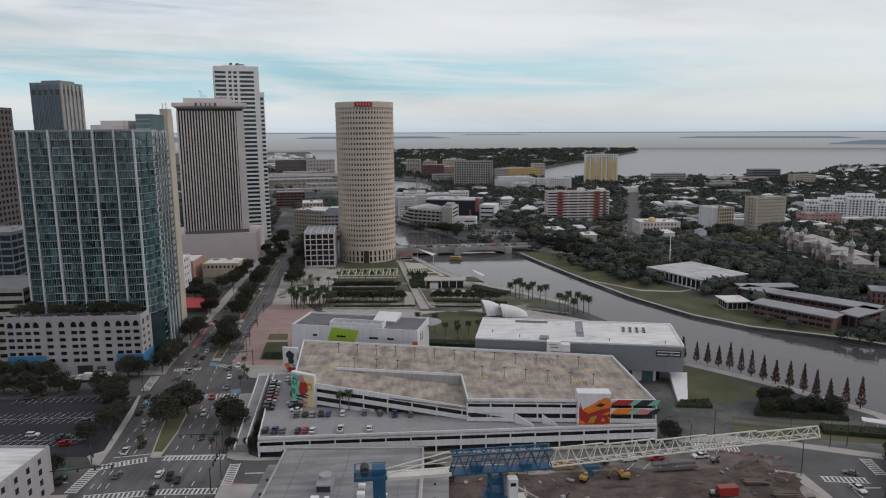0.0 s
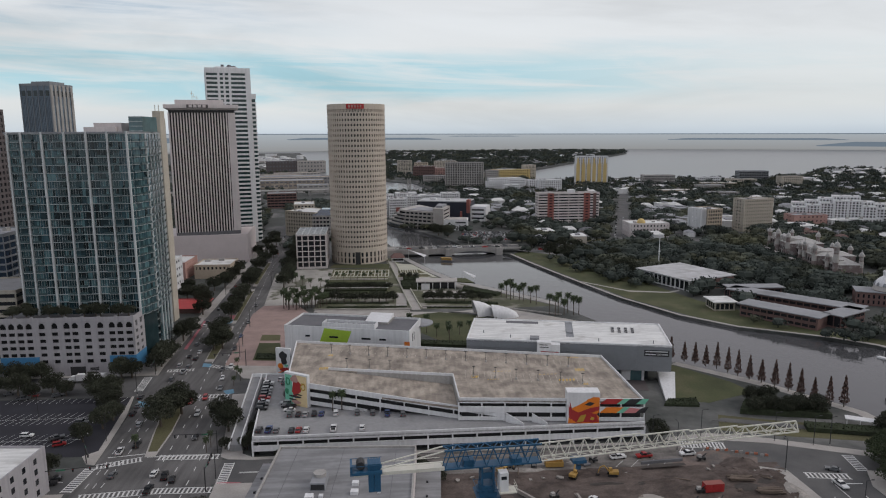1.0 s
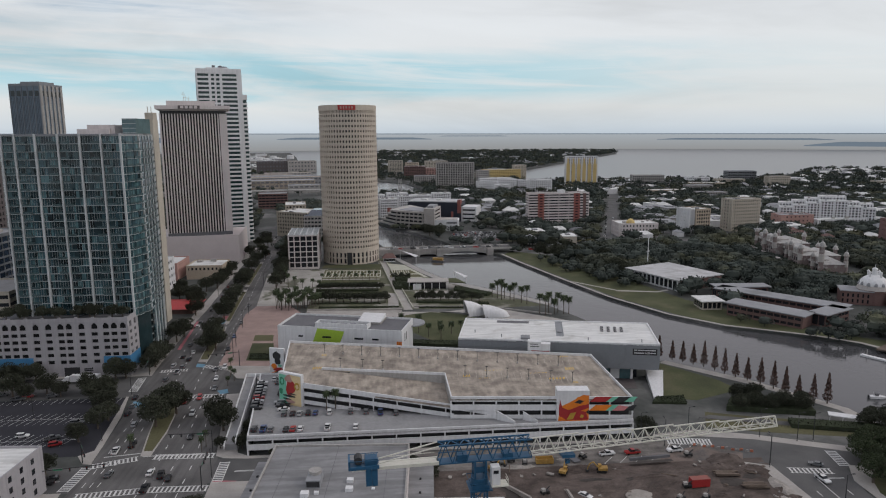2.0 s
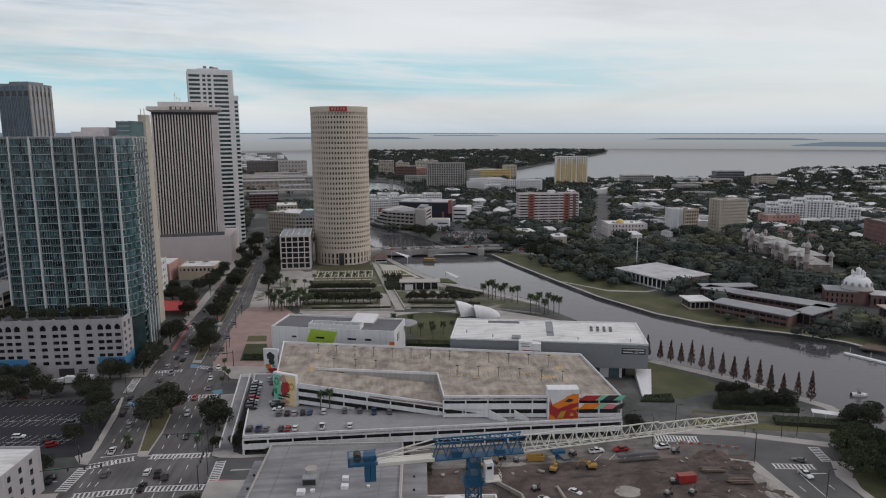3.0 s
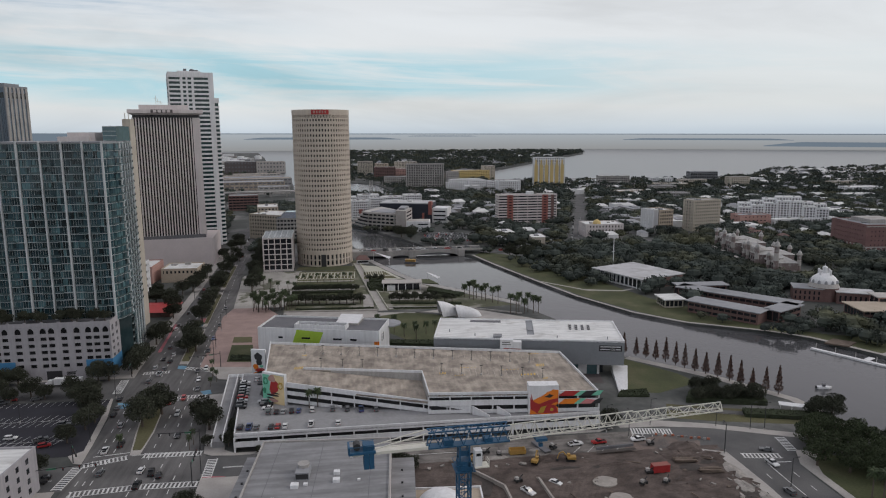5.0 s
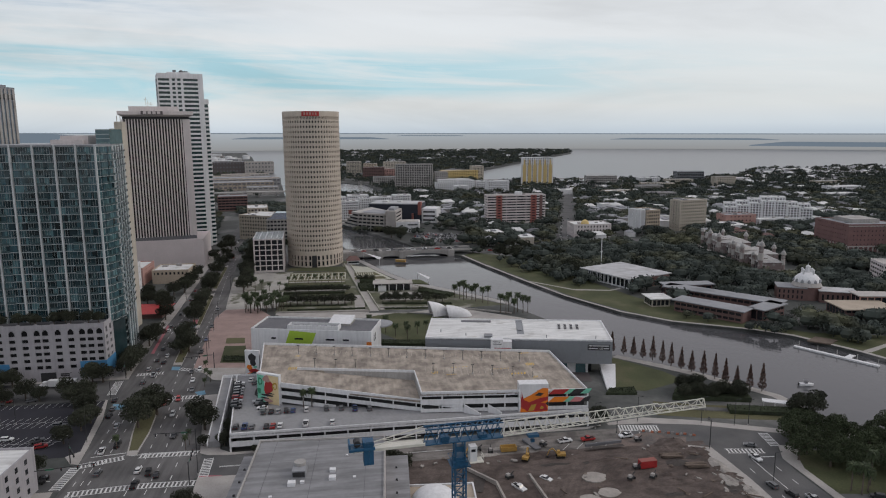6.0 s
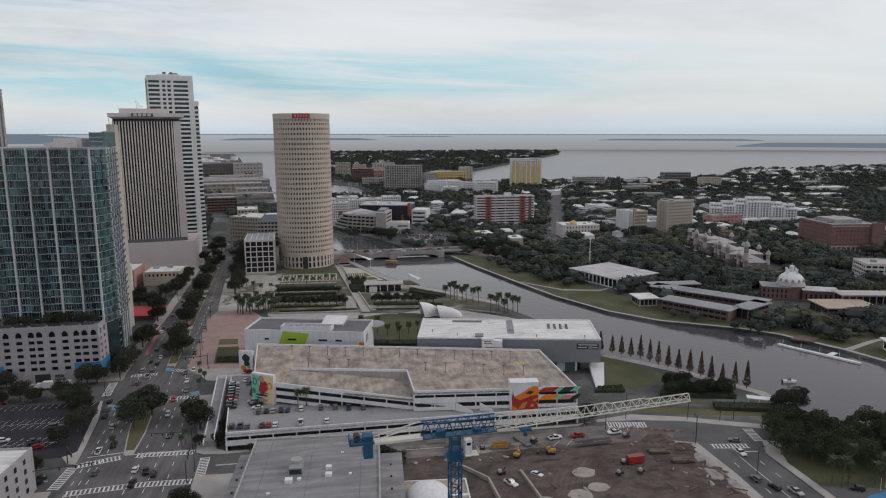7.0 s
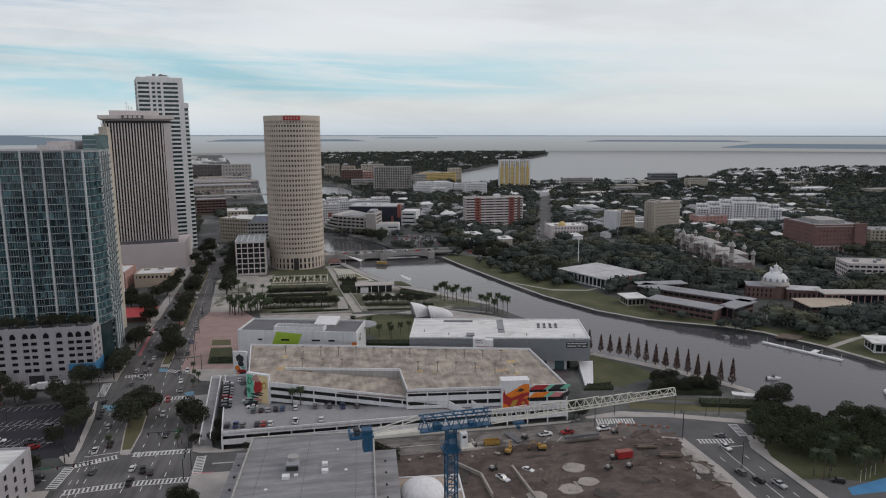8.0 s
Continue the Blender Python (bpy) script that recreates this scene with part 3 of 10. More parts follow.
def flat_roof(b, w, d, h, material, parapet=0.9, units=3, seed=0, wallmat=None):
    r = random.Random(seed)
    roof = Mesh()
    roof.box(0.5, 0.5, h, w - 0.5, d - 0.5, h + 0.12)
    ro = part("roof", roof, material, b)
    p = Mesh()
    for x0, y0, x1, y1 in ((0, 0, w, 0.4), (0, d - 0.4, w, d), (0, 0.4, 0.4, d - 0.4), (w - 0.4, 0.4, w, d - 0.4)):
        p.box(x0, y0, h, x1, y1, h + parapet)
    part("parapet", p, wallmat or M["white"], b)
    for _ in range(units):
        a, c, e = r.uniform(1.5, min(5, w * 0.2)), r.uniform(1.5, min(4, d * 0.25)), r.uniform(0.8, 2.2)
        x, y = r.uniform(1.5, max(1.6, w - a - 1.5)), r.uniform(1.5, max(1.6, d - c - 1.5))
        u = Mesh()
        u.box(x, y, h + 0.12, x + a, y + c, h + e)
        u.box(x + 0.3, y + 0.3, h + e, x + a - 0.3, y + c - 0.3, h + e + 0.2)
        part("roof_unit", u, M["roof_grey"] if r.random() < 0.5 else M["concrete"], ro)


def block(name, label, category, x, y, turn, w, d, h, wallmat, roofmat, floors, cw, cd, z0=0.0, band=0.5, pier=0.4, glassmat=None, group="", units=3, top=1.0, z=0.0):
    """A flat-roofed building with its front left corner at x, y."""
    b = thing(name, label, category, (x, y, z), turn, group)
    wall, glass = facade(w, d, h, floors, cw, cd, z0, band=band, pier=pier, top=top)
    part("wall", wall, wallmat, b)
    for g in glass:
        part("window_band", g, glassmat or M["glass"], b)
    flat_roof(b, w, d, h, roofmat, units=units, seed=int(x * 7 + y), wallmat=wallmat)
    return b


# the round tower
def round_tower():
    r, n, top, base = 24.8, 60, 136.5, 1.0
    b = thing("round_tower", "tall round limestone office tower with rows of small windows", "skyscraper", (-38.5, 604.4, 0))
    floors, z0 = 27, 12.0
    fh = (128.5 - z0) / floors

    def ring(m, ra, z_a, z_b, k=128, ri=None):
        ri = ra - 1.2 if ri is None else ri
        c = [(math.cos(2 * math.pi * i / k), math.sin(2 * math.pi * i / k)) for i in range(k)]
        pts = [(ra * a, ra * s, z) for z in (z_a, z_b) for a, s in c] + [(ri * a, ri * s, z) for z in (z_a, z_b) for a, s in c]
        fs = []
        for i in range(k):
            j = (i + 1) % k
            fs += [(i, j, k + j, k + i), (k + i, k + j, 3 * k + j, 3 * k + i), (2 * k + i, 2 * k + j, j, i)]
        m.add(pts, fs)

    def posts(m, z_a, z_b, count, half, ra, depth=1.0):
        for i in range(count):
            a = 2 * math.pi * (i + 0.5) / count
            ca, sa = math.cos(a), math.sin(a)
            pts = []
            for z in (z_a, z_b):
                for rad, t in ((ra - depth, -half), (ra, -half), (ra, half), (ra - depth, half)):
                    pts.append((rad * ca - t * sa, rad * sa + t * ca, z))
            m.add(pts, [(0, 1, 5, 4), (1, 2, 6, 5), (2, 3, 7, 6)])

    for k in range(floors):
        z = z0 + k * fh
        m = Mesh()
        ring(m, r, z, z + fh * 0.54)
        posts(m, z + fh * 0.54, z + fh, n, 0.60, r - 0.02)
        ring(m, r + 0.24, z + fh * 0.36, z + fh * 0.46)
        part("floor_ring", m, M["limestone"], b)
        g = Mesh()
        g.tube(0, 0, z + fh * 0.46, z + fh, r - 0.75, n=96, cap=False)
        part("window_band", g, M["glass"], b)
    c = Mesh()
    ring(c, r, 128.5, 129.5)
    posts(c, 129.5, 132.0, n * 2, 0.34, r - 0.02)
    ring(c, r + 0.15, 132.0, top)
    c.tube(0, 0, 131.0, 132.2, r - 1.0, n=64)
    part("crown", c, M["limestone"], b)
    g = Mesh()
    g.tube(0, 0, 129.5, 132.0, r - 0.75, n=96, cap=False)
    part("window_band", g, M["glass"], b)
    e = Mesh()
    ring(e, r, 0, 1.2)
    ring(e, r, 5.4, 6.4)
    ring(e, r, 10.4, z0)
    ec = part("entrance_colonnade", e, M["limestone"], b)
    post = Mesh().box(r - 1.02, -1.0, 1.2, r - 0.02, 1.0, 10.4).data("column", M["limestone"])
    for i in range(40):
        part("column", post, None, ec).matrix_basis = pose(0, 0, 0, 0, 0, 9 * (i + 0.5))
    g = Mesh()
    g.tube(0, 0, 0.2, 10.4, r - 0.75, n=96, cap=False)
    part("lobby_glass", g, M["glass"], b)
    dr = Mesh()
    dr.box(-2.2, -r - 0.6, 0.2, 2.2, -r + 1.4, 10.8)
    part("doorway", dr, M["steel_dark"], b)
    s = Mesh()
    for i in range(10):
        a0, a1 = (radians(-105 + 3.4 * (i + q)) for q in (0, 1))
        ra = r + 0.5
        s.add([(ra * math.cos(a), ra * math.sin(a), z) for a, z in ((a0, 132.3), (a1, 132.3), (a1, 136.3), (a0, 136.3))], [(0, 1, 2, 3)])
    s.add([(0, 0, 130)] * 0, [])
    sg = part("sign", s, M["red"], b, "red roof sign with pale bars")
    for i, wd in enumerate((2.4, 2.0, 2.6, 1.8, 2.2)):
        a = radians(-99 + i * 5.4)
        ra = r + 0.6
        part("sign_bar", Mesh().bar((ra * math.cos(a), ra * math.sin(a), 133.2), (ra * math.cos(a), ra * math.sin(a), 135.4), wd * 0.6, 0.15), M["pink"], sg)
    return b


round_tower()


def cube_office():
    b = thing("office_cube", "white framed cube office with dark square windows", "office building", (-88.6, 563.8, 0), 3)
    w, d, h = 25, 42, 29.0
    wall, glass = facade(w, d, h, 6, 5, 8, 1.0, inset=1.0, band=0.14, pier=0.15, top=1.0)
    part("wall", wall, M["precast"], b)
    for g in glass:
        part("window_band", g, M["glass"], b)
    r = Mesh()
    r.box(0.5, 0.5, h, w - 0.5, d - 0.5, h + 0.1)
    part("roof", r, M["glass_pale"], b, "glazed lattice roof")
    for i in range(9):
        y = i * (d - 0.4) / 8
        piece("roof_purlin", 0, y, h + 0.1, w, y + 0.35, h + 0.6, M["white"], b)
    for i in range(6):
        t = Mesh()
        x = i * (w - 0.5) / 5
        t.box(x, 0, h + 0.1, x + 0.5, d, h + 0.9)
        part("roof_beam", t, M["white"], b)
    return b


cube_office()


def ribbed_tower():
    b = thing("ribbed_tower", "pale precast office tower with close vertical ribs", "skyscraper", (-197.5, 600, 0), 14)
    w, d, z0, z1 = 55, 42, 27.0, 130.5
    core = Mesh()
    core.box(1.2, 1.6, z0, w - 1.2, d - 1.2, z1)
    part("window_band", core, M["slot_glass"], b)
    n = 21
    for i in range(n):
        x = 0.3 + i * 2.34
        piece("rib", x, 0.75, z0, x + 1.08, 1.6, z1, M["precast"], b)
        piece("rib", x, d - 1.4, z0, x + 1.0, d, z1, M["precast"], b)
    piece("corner_pier", w - 6.2, 0.6, z0, w - 0.02, 1.6, z1, M["precast"], b)
    for i in range(9):
        y = 0.2 + i * (d - 5.0) / 8
        piece("rib", w - 1.4, y, z0, w, y + 4.4, z1, M["precast"], b)
        piece("rib", 0, y, z0, 1.4, y + 3.3, z1, M["precast"], b)
    crown = Mesh()
    crown.box(0.6, 0.6, z1, w - 0.6, d - 0.6, z1 + 2.2)
    part("louvre_band", crown, M["steel_dark"], b)
    crown = Mesh()
    a, c = (-3.0, 3.0)
    lo = [(0, 0), (w, 0), (w, d), (0, d)]
    hi = [(-3, -3), (w + 3, -3), (w + 3, d + 3), (-3, d + 3)]
    crown.add([(x, y, z1 + 2.2) for x, y in lo] + [(x, y, z1 + 3.8) for x, y in hi] + [(x, y, z1 + 6.8) for x, y in hi],
              [(0, 1, 5, 4), (1, 2, 6, 5), (2, 3, 7, 6), (3, 0, 4, 7), (4, 5, 9, 8), (5, 6, 10, 9), (6, 7, 11, 10), (7, 4, 8, 11), (8, 9, 10, 11)])
    part("crown", crown, M["precast"], b)
    ph = Mesh()
    ph.box(6, 5, z1 + 6.7, w - 9, d - 6, z1 + 11)
    part("penthouse", ph, M["precast"], b)
    ant = Mesh()
    for x, y, hh in ((20, 12, 8), (21.6, 12, 5), (24.0, 13, 4)):
        ant.bar((x, y, z1 + 11), (x, y, z1 + 11 + hh), 0.35)
        ant.bar((x - 1.5, y, z1 + 9 + hh), (x + 1.5, y, z1 + 9 + hh), 0.3)
    part("antenna", ant, M["steel_white"], b)
    sg = Mesh()
    for i in range(4):
        x = 17.5 + i * 3.7
        sg.box(x, -3.5, z1 + 4.2, x + 2.6, -3.1, z1 + 6.5)
    bd = part("sign_board", Mesh().box(15.6, -3.3, z1 + 3.9, 33.2, -2.9, z1 + 6.75), M["brown_wall"], b, "dark sign board with pale plain blocks")
    part("sign_bar", sg, M["precast"], bd)
    pod = Mesh()
    pod.box(-12, -4.0, 0, 64, 56, 24)
    pod.box(-12, -4.0, 24, 64, -3.4, 25)
    pod.box(63.4, -3.4, 24, 64, 56, 25)
    wpart("podium", pod.move(pose(-201, 600.5, 0, 0, 0, 5)), M["granite"], b)
    pd = Mesh()
    pd.box(0.5, 0.5, 24, w - 0.5, d - 0.5, 27.1)
    part("recess", pd, M["roof_dark"], b)
    return b


ribbed_tower()


def banded_tower():
    b = thing("banded_tower", "tall white and green glass banded office tower", "skyscraper", (-193.5, 708, 0), 16)
    floors = 40
    for x0, y0, x1, y1, top in ((0, 0, 43.5, 52, 173), (43.5, 6, 48.5, 46, 148)):
        fh = 173 / floors
        for k in range(floors):
            z = k * fh
            if z + fh > top + 0.1:
                break
            piece("spandrel", x0, y0, z, x1, y1, z + fh * 0.44, M["white"], b)
            if x1 < 44:
                piece("side_panel", x1 - 0.9, y0 + 0.9, z + fh * 0.44, x1 - 0.03, y1, z + fh * 0.8, M["white"], b)
        core = Mesh().box(x0 + 0.7, y0 + 0.7, 0, x1 - 0.7, y1 - 0.7, top - 0.2)
        part("window_band", core, M["glass_green"], b)
        part("crown", Mesh().box(x0, y0, top, x1, y1, top + 5), M["white"], b)
    for x, wd in ((11.5, 2.4), (17.0, 1.8), (22.2, 2.4)):
        piece("pier", x, -0.06, 60, x + wd, 0.8, 173, M["white"], b)
    piece("corner_wall", 38.6, -0.08, 0, 43.6, 1.6, 173, M["white"], b)
    for x, y in ((0, 0), (0, 48), (42.6, 48)):
        piece("corner_pier", x - 0.05, y - 0.05, 0, x + 0.95, y + 1.6, 173, M["white"], b)
    part("roof_plant", Mesh().box(10, 10, 178, 32, 40, 180), M["white"], b)
    part("roof_dish", Mesh().dome(24, 12, 180, 2.6, 2.2, 12, 4), M["roof_dark"], b)
    for x, y, hh in ((16, 14, 2.4), (25, 16, 1.6), (28, 22, 2.0)):
        piece("roof_unit", x, y, 180, x + 3, y + 3, 180 + hh, M["roof_dark"], b)
    return b


banded_tower()


def panelled_tower():
    b = thing("panelled_tower", "grey glass office tower with vertical pale strips", "skyscraper", (-491, 934, 0), -9)
    w, d, h = 41, 46, 176
    core = Mesh()
    core.box(0, 0, 0, w, d, h)
    part("wall", core, M["glass_grey"], b)
    for i in range(21):
        if i % 4:
            piece("mullion", i * 2.05 - 0.1, -0.25, 0, i * 2.05 + 0.12, 0.05, h - 14, M["steel_dark"], b)
    dark = Mesh()
    for i in range(5):
        dark.box(1.8 + i * 8.2, -0.3, h - 13, 6.6 + i * 8.2, d + 0.3, h - 6)
    for i in range(5):
        dark.box(-0.3, 2 + i * 9, h - 13, w + 0.3, 7.6 + i * 9, h - 6)
    part("crown_window", dark, M["glass"], b)
    for i in range(6):
        x = i * 8.2
        piece("strip", x - 0.35, -0.8, 0, x + 0.35, 0.1, h + 1, M["slate_panel"], b)
    for i in range(6):
        y = i * 8.2
        piece("strip", w - 0.1, y, 0, w + 0.9, y + 4.6, h + 1, M["concrete"], b)
    cap = Mesh()
    cap.box(-0.6, -0.6, h, w + 0.6, d + 0.6, h + 3)
    cap.box(10, 8, h + 3, 36, 38, h + 6)
    part("crown", cap, M["slate_panel"], b)
    return b


panelled_tower()


def condo_tower():
    b = thing("condo_tower", "teal glass condominium tower with stacked balconies", "apartment building", (-181, 322.5, 0), 0)
    w, d, z0, z1 = 57.5, 49, 26.0, 112.2
    floors = 24
    bays = [1.4, 7.4, 16.5, 26.6, 36.3, 45.8, 54.6]
    fh = (z1 - z0) / floors
    core = Mesh()
    EDGE = [(54.9, 0.9), (58.2, 14.5), (51.5, 52.5)]   # chamfered corner and the side along the avenue
    core.prism([(1.8, 1.8), (53.8, 1.8), (57.2, 14.5), (50.6, 52), (1.8, 52)], z0, z1)
    core.prism([(46, 3.6), (54.2, 3.6), (57.2, 14.5), (50.6, 52), (42, 52)], 0, z0)

    def side_panes(u0, z_a, z_b, every):
        """Panes along the two side edges, from u0 metres on."""
        run, gone = [Mesh(), Mesh()], 0.0
        for (ax, ay), (bx, by) in zip(EDGE, EDGE[1:]):
            e = Vector((bx - ax, by - ay))
            ln_ = e.length
            e /= ln_
            u = 0.2
            while u + 1.7 < ln_:
                if gone + u > u0:
                    p, q = Vector((ax, ay)) + e * u, Vector((ax, ay)) + e * (u + 1.65)
                    nx_, ny_ = -e.y * 0.1, e.x * 0.1
                    run[r.random() < every].prism([tuple(p), tuple(q), (q.x + nx_, q.y + ny_), (p.x + nx_, p.y + ny_)], z_a, z_b)
                u += 1.8
            gone += ln_
        for m_, mm_ in zip(run, ("glass_teal", "glass_pale")):
            if m_.v:
                tagged(part("window_band", m_, M[mm_], b), kind="stuff")

    part("curtain_wall", core, M["condo_dark"], b)
    r = random.Random(3)
    for k in range(floors + 1):
        z = z0 + k * fh
        m = Mesh()
        m.prism([(0.3, 0.9), (55.2, 0.9), (58.6, 14.5), (51.8, 52.5), (0.3, 52.5)], z - 0.15, z + 0.15)
        part("floor_slab", m, M["slab_edge"], b)
        if k == floors:
            continue
        # glazing of this storey: one pane between each two mullions, some recessed behind a balcony
        panes, pale = Mesh(), Mesh()
        x = 1.5
        while x < 53.6:
            pw_ = r.choice((1.1, 1.1, 1.5, 2.2))
            deep = 1.62 if r.random() < 0.75 else 1.3
            hit = r.random()
            if hit < 0.86:
                (pale if hit < 0.20 + 0.10 * (k % 3 == 0) else panes).box(x, deep, z + 0.16, min(x + pw_, 54.4) - 0.06, deep + 0.1, z + fh - 0.2)
            x += pw_
        side_panes(0.0, z + 0.16, z + fh - 0.2, 0.4)
        tagged(part("window_band", panes, M["glass_teal"], b), kind="stuff")
        tagged(part("window_band", pale, M["glass_pale"], b), kind="stuff")
        for i in range(6):
            x = bays[i + 1] - 4.6 if i % 2 == 0 else bays[i] + 1.0
            piece("balcony", x, -0.1, z - 0.1, x + 4.0, 1.5, z + 0.1, M["slab_edge"], b)
            piece("balcony_rail", x, -0.1, z + 0.12, x + 4.0, 0.0, z + 1.1, M["rail_glass"], b)
        for u in (2.0, 8.0, 20.0, 29.0, 38.0, 46.0):
            (ax, ay), (bx, by) = EDGE[:2] if u < 12 else EDGE[1:]
            v = u if u < 12 else u - 14.0
            e = Vector((bx - ax, by - ay)).normalized()
            hd = math.degrees(math.atan2(e.y, e.x))
            ob = piece("side_balcony", 0, -1.1, 0, 4.6, 0.0, 0.18, M["slab_edge"], b)
            ob.matrix_basis = pose(ax + e.x * v, ay + e.y * v, z - 0.1, 0, 0, hd) @ pose(0, -1.1, 0)
            ob = piece("side_rail", 0, -1.1, 0, 4.6, -1.03, 1.0, M["rail_glass"], b)
            ob.matrix_basis = pose(ax + e.x * v, ay + e.y * v, z + 0.12, 0, 0, hd) @ pose(0, -1.1, 0)
    # lower storeys of the side, down to the street
    for k in range(7):
        z = 2.0 + k * fh
        m = Mesh().prism([(46, 13.0), (57.8, 14.5), (51.2, 52.5), (44, 52.5)], z - 0.1, z + 0.1)
        part("floor_slab", m, M["slab_edge"], b)
        side_panes(14.2, z + 0.1, z + fh - 0.12, 0.45)
    for x in bays:
        piece("pier", x - 0.38, 0.2, z0, x + 0.38, 1.9, z1 + 1.0, M["pier_white"], b)
    for i in range(48):
        x = 1.4 + i * 1.16
        piece("mullion", x, 1.5, z0, x + 0.1, 1.62, z1, M["slab_edge"], b)
    for (ax, ay), (bx, by), us in ((*EDGE[:2], (13.6,)), (*EDGE[1:], (8.8, 17.8, 26.8, 35.0, 38.2))):
        e = Vector((bx - ax, by - ay)).normalized()
        for u in us:
            piece("pier", ax + e.x * u - 0.3, ay + e.y * u - 0.3, 0 if ay > 5 else z0, ax + e.x * u + 0.4, ay + e.y * u + 0.4, z1 + 0.4, M["pier_white"], b)
    roof = Mesh()
    roof.prism([(0, 0.6), (55, 0.6), (58.4, 14.5), (51.6, 52.6), (0, 52.6)], z1 + 0.16, z1 + 0.9)
    part("roof", roof, M["roof_grey"], b)
    ph = Mesh()
    ph.box(33, 18, z1 + 0.9, 46, d - 14, z1 + 5.2)
    ph.box(29, 16, z1 + 0.9, 44, d - 16, z1 + 3.2)
    part("penthouse", ph, M["precast"], b)
    ph = Mesh()
    ph.box(50, 17, z1 + 0.9, 58.4 - 2.0, d - 12, z1 + 8.2)
    part("penthouse", ph, M["glass_pale"], b)
    for k in range(4):
        piece("penthouse_line", 49.9, 16.85, z1 + 1.2 + k * 2.2, 56.5, 17.0, z1 + 1.5 + k * 2.2, M["slab_edge"], b)
    t = Mesh()
    t.box(35.5, 83, 0, 42.5, 92, z1 + 9)
    t.box(38.0, 84, z1 + 9, 42.5, 91, z1 + 13.0)
    for x in (39.5, 41.5):
        t.bar((x, 85, z1 + 13), (x, 85, z1 + 16.5), 0.3)
    part("lift_tower", t, M["beige"], b)
    # podium
    p = thing("parking_podium", "white stucco parking podium with arched and square openings", "parking garage", (-187.5, 312.5, 0), 0)
    pw, pd, ph_ = 61.5, 62, 28.3
    # solid near-black core paints the unlit inside seen through the openings
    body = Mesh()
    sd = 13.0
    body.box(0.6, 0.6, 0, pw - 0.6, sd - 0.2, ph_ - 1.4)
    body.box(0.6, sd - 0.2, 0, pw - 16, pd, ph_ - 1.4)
    part("garage_void", body, M["shade_fill"], p)
    front = Mesh()
    front.box(0, 0, 0, pw, 0.6, 6.4)
    side = Mesh()
    side.box(pw - 0.6, 0.6, 0, pw, sd, 6.4)
    heights = [(6.4, 8.1), (9.75, 11.45), (13.1, 14.8), (16.35, 18.05), (19.7, 21.4), (23.0, 25.8)]
    prev = 6.4
    for lo, hi in heights:
        front.box(0, 0, prev, pw, 0.6, lo)
        side.box(pw - 0.6, 0.6, prev, pw, sd, lo)
        prev = hi
    front.box(0, 0, prev, pw, 0.6, ph_)
    side.box(pw - 0.6, 0.6, prev, pw, sd, ph_)
    xs = [(c - 1.4, c + 1.4) for c in (2.4, 6.2, 10.1, 14.0, 19.8, 25.5, 31.0, 34.7, 40.4, 46.2, 51.4, 55.1, 59.2)]
    e = 0.0
    for a, c in xs + [(pw, pw)]:
        front.box(e, 0.02, 6.4, a, 0.58, 25.8)
        e = c
    e = 0.6
    for i in range(2):
        a = 2.4 + i * 5.4
        side.box(pw - 0.58, e, 6.4, pw - 0.02, a, 25.8)
        e = a + 2.3
    side.box(pw - 0.58, e, 6.4, pw - 0.02, sd, 25.8)
    # arched heads on the top row
    for a, c in xs:
        for s0, s1, zz in ((0, 0.35, 24.9), (2.45, 2.8, 24.9), (0.35, 0.75, 25.4), (2.05, 2.45, 25.4)):
            front.box(a + s0, 0.03, zz, a + s1, 0.57, 25.8)
    front.box(-0.2, -0.12, 26.5, pw + 0.2, 0.6, 26.8)
    for i in range(9):
        xx = i * (pw - 1.2) / 8
        front.box(xx, -0.1, 26.8, xx + 1.2, 0.5, ph_ + 0.5)
    part("front_wall", front, M["stucco"], p)
    part("side_wall", side, M["stucco"], p)
    for a, c in ((0, 17.5), (49.4, 61.5)):
        m = Mesh()
        m.box(a, -0.15, 2.6, c, 0.02, 9.7)
        part("blue_panel", m, M["blue_paint"], p, "faded blue painted wall panel")
    m = Mesh()
    m.box(pw - 0.02, 0.0, 2.6, pw + 0.13, 13, 9.7)
    part("blue_panel", m, M["blue_paint"], p, "faded blue painted wall panel")
    m = Mesh()
    m.box(31, -0.1, 0, 38, 0.05, 4.6)
    for zz in (3.2, 4.0):
        m.box(40, -0.06, zz - 0.6, 44, 0.02, zz)
    part("doorway", m, M["steel_dark"], p)
    deck = Mesh()
    deck.box(0.6, 0.6, ph_ - 1.4, pw - 0.6, sd, ph_ - 1.2)
    deck.box(0.6, sd, ph_ - 1.4, pw - 16, pd, ph_ - 1.2)
    part("roof", deck, M["roof_dark"], p)
    return b


condo_tower()


# ---- car park garage ----
def wall_line(m, p, q, z0, z1, t=0.4, z0b=None, z1b=None):
    """A wall from p to q, with heights at both ends."""
    z0b, z1b = z0 if z0b is None else z0b, z1 if z1b is None else z1b
    d = Vector((q[0] - p[0], q[1] - p[1])).normalized() * t
    nx, ny = -d.y, d.x
    m.prism([p, q, (q[0] + nx, q[1] + ny), (p[0] + nx, p[1] + ny)], [z0, z0b, z0b, z0], [z1, z1b, z1b, z1])
    return m


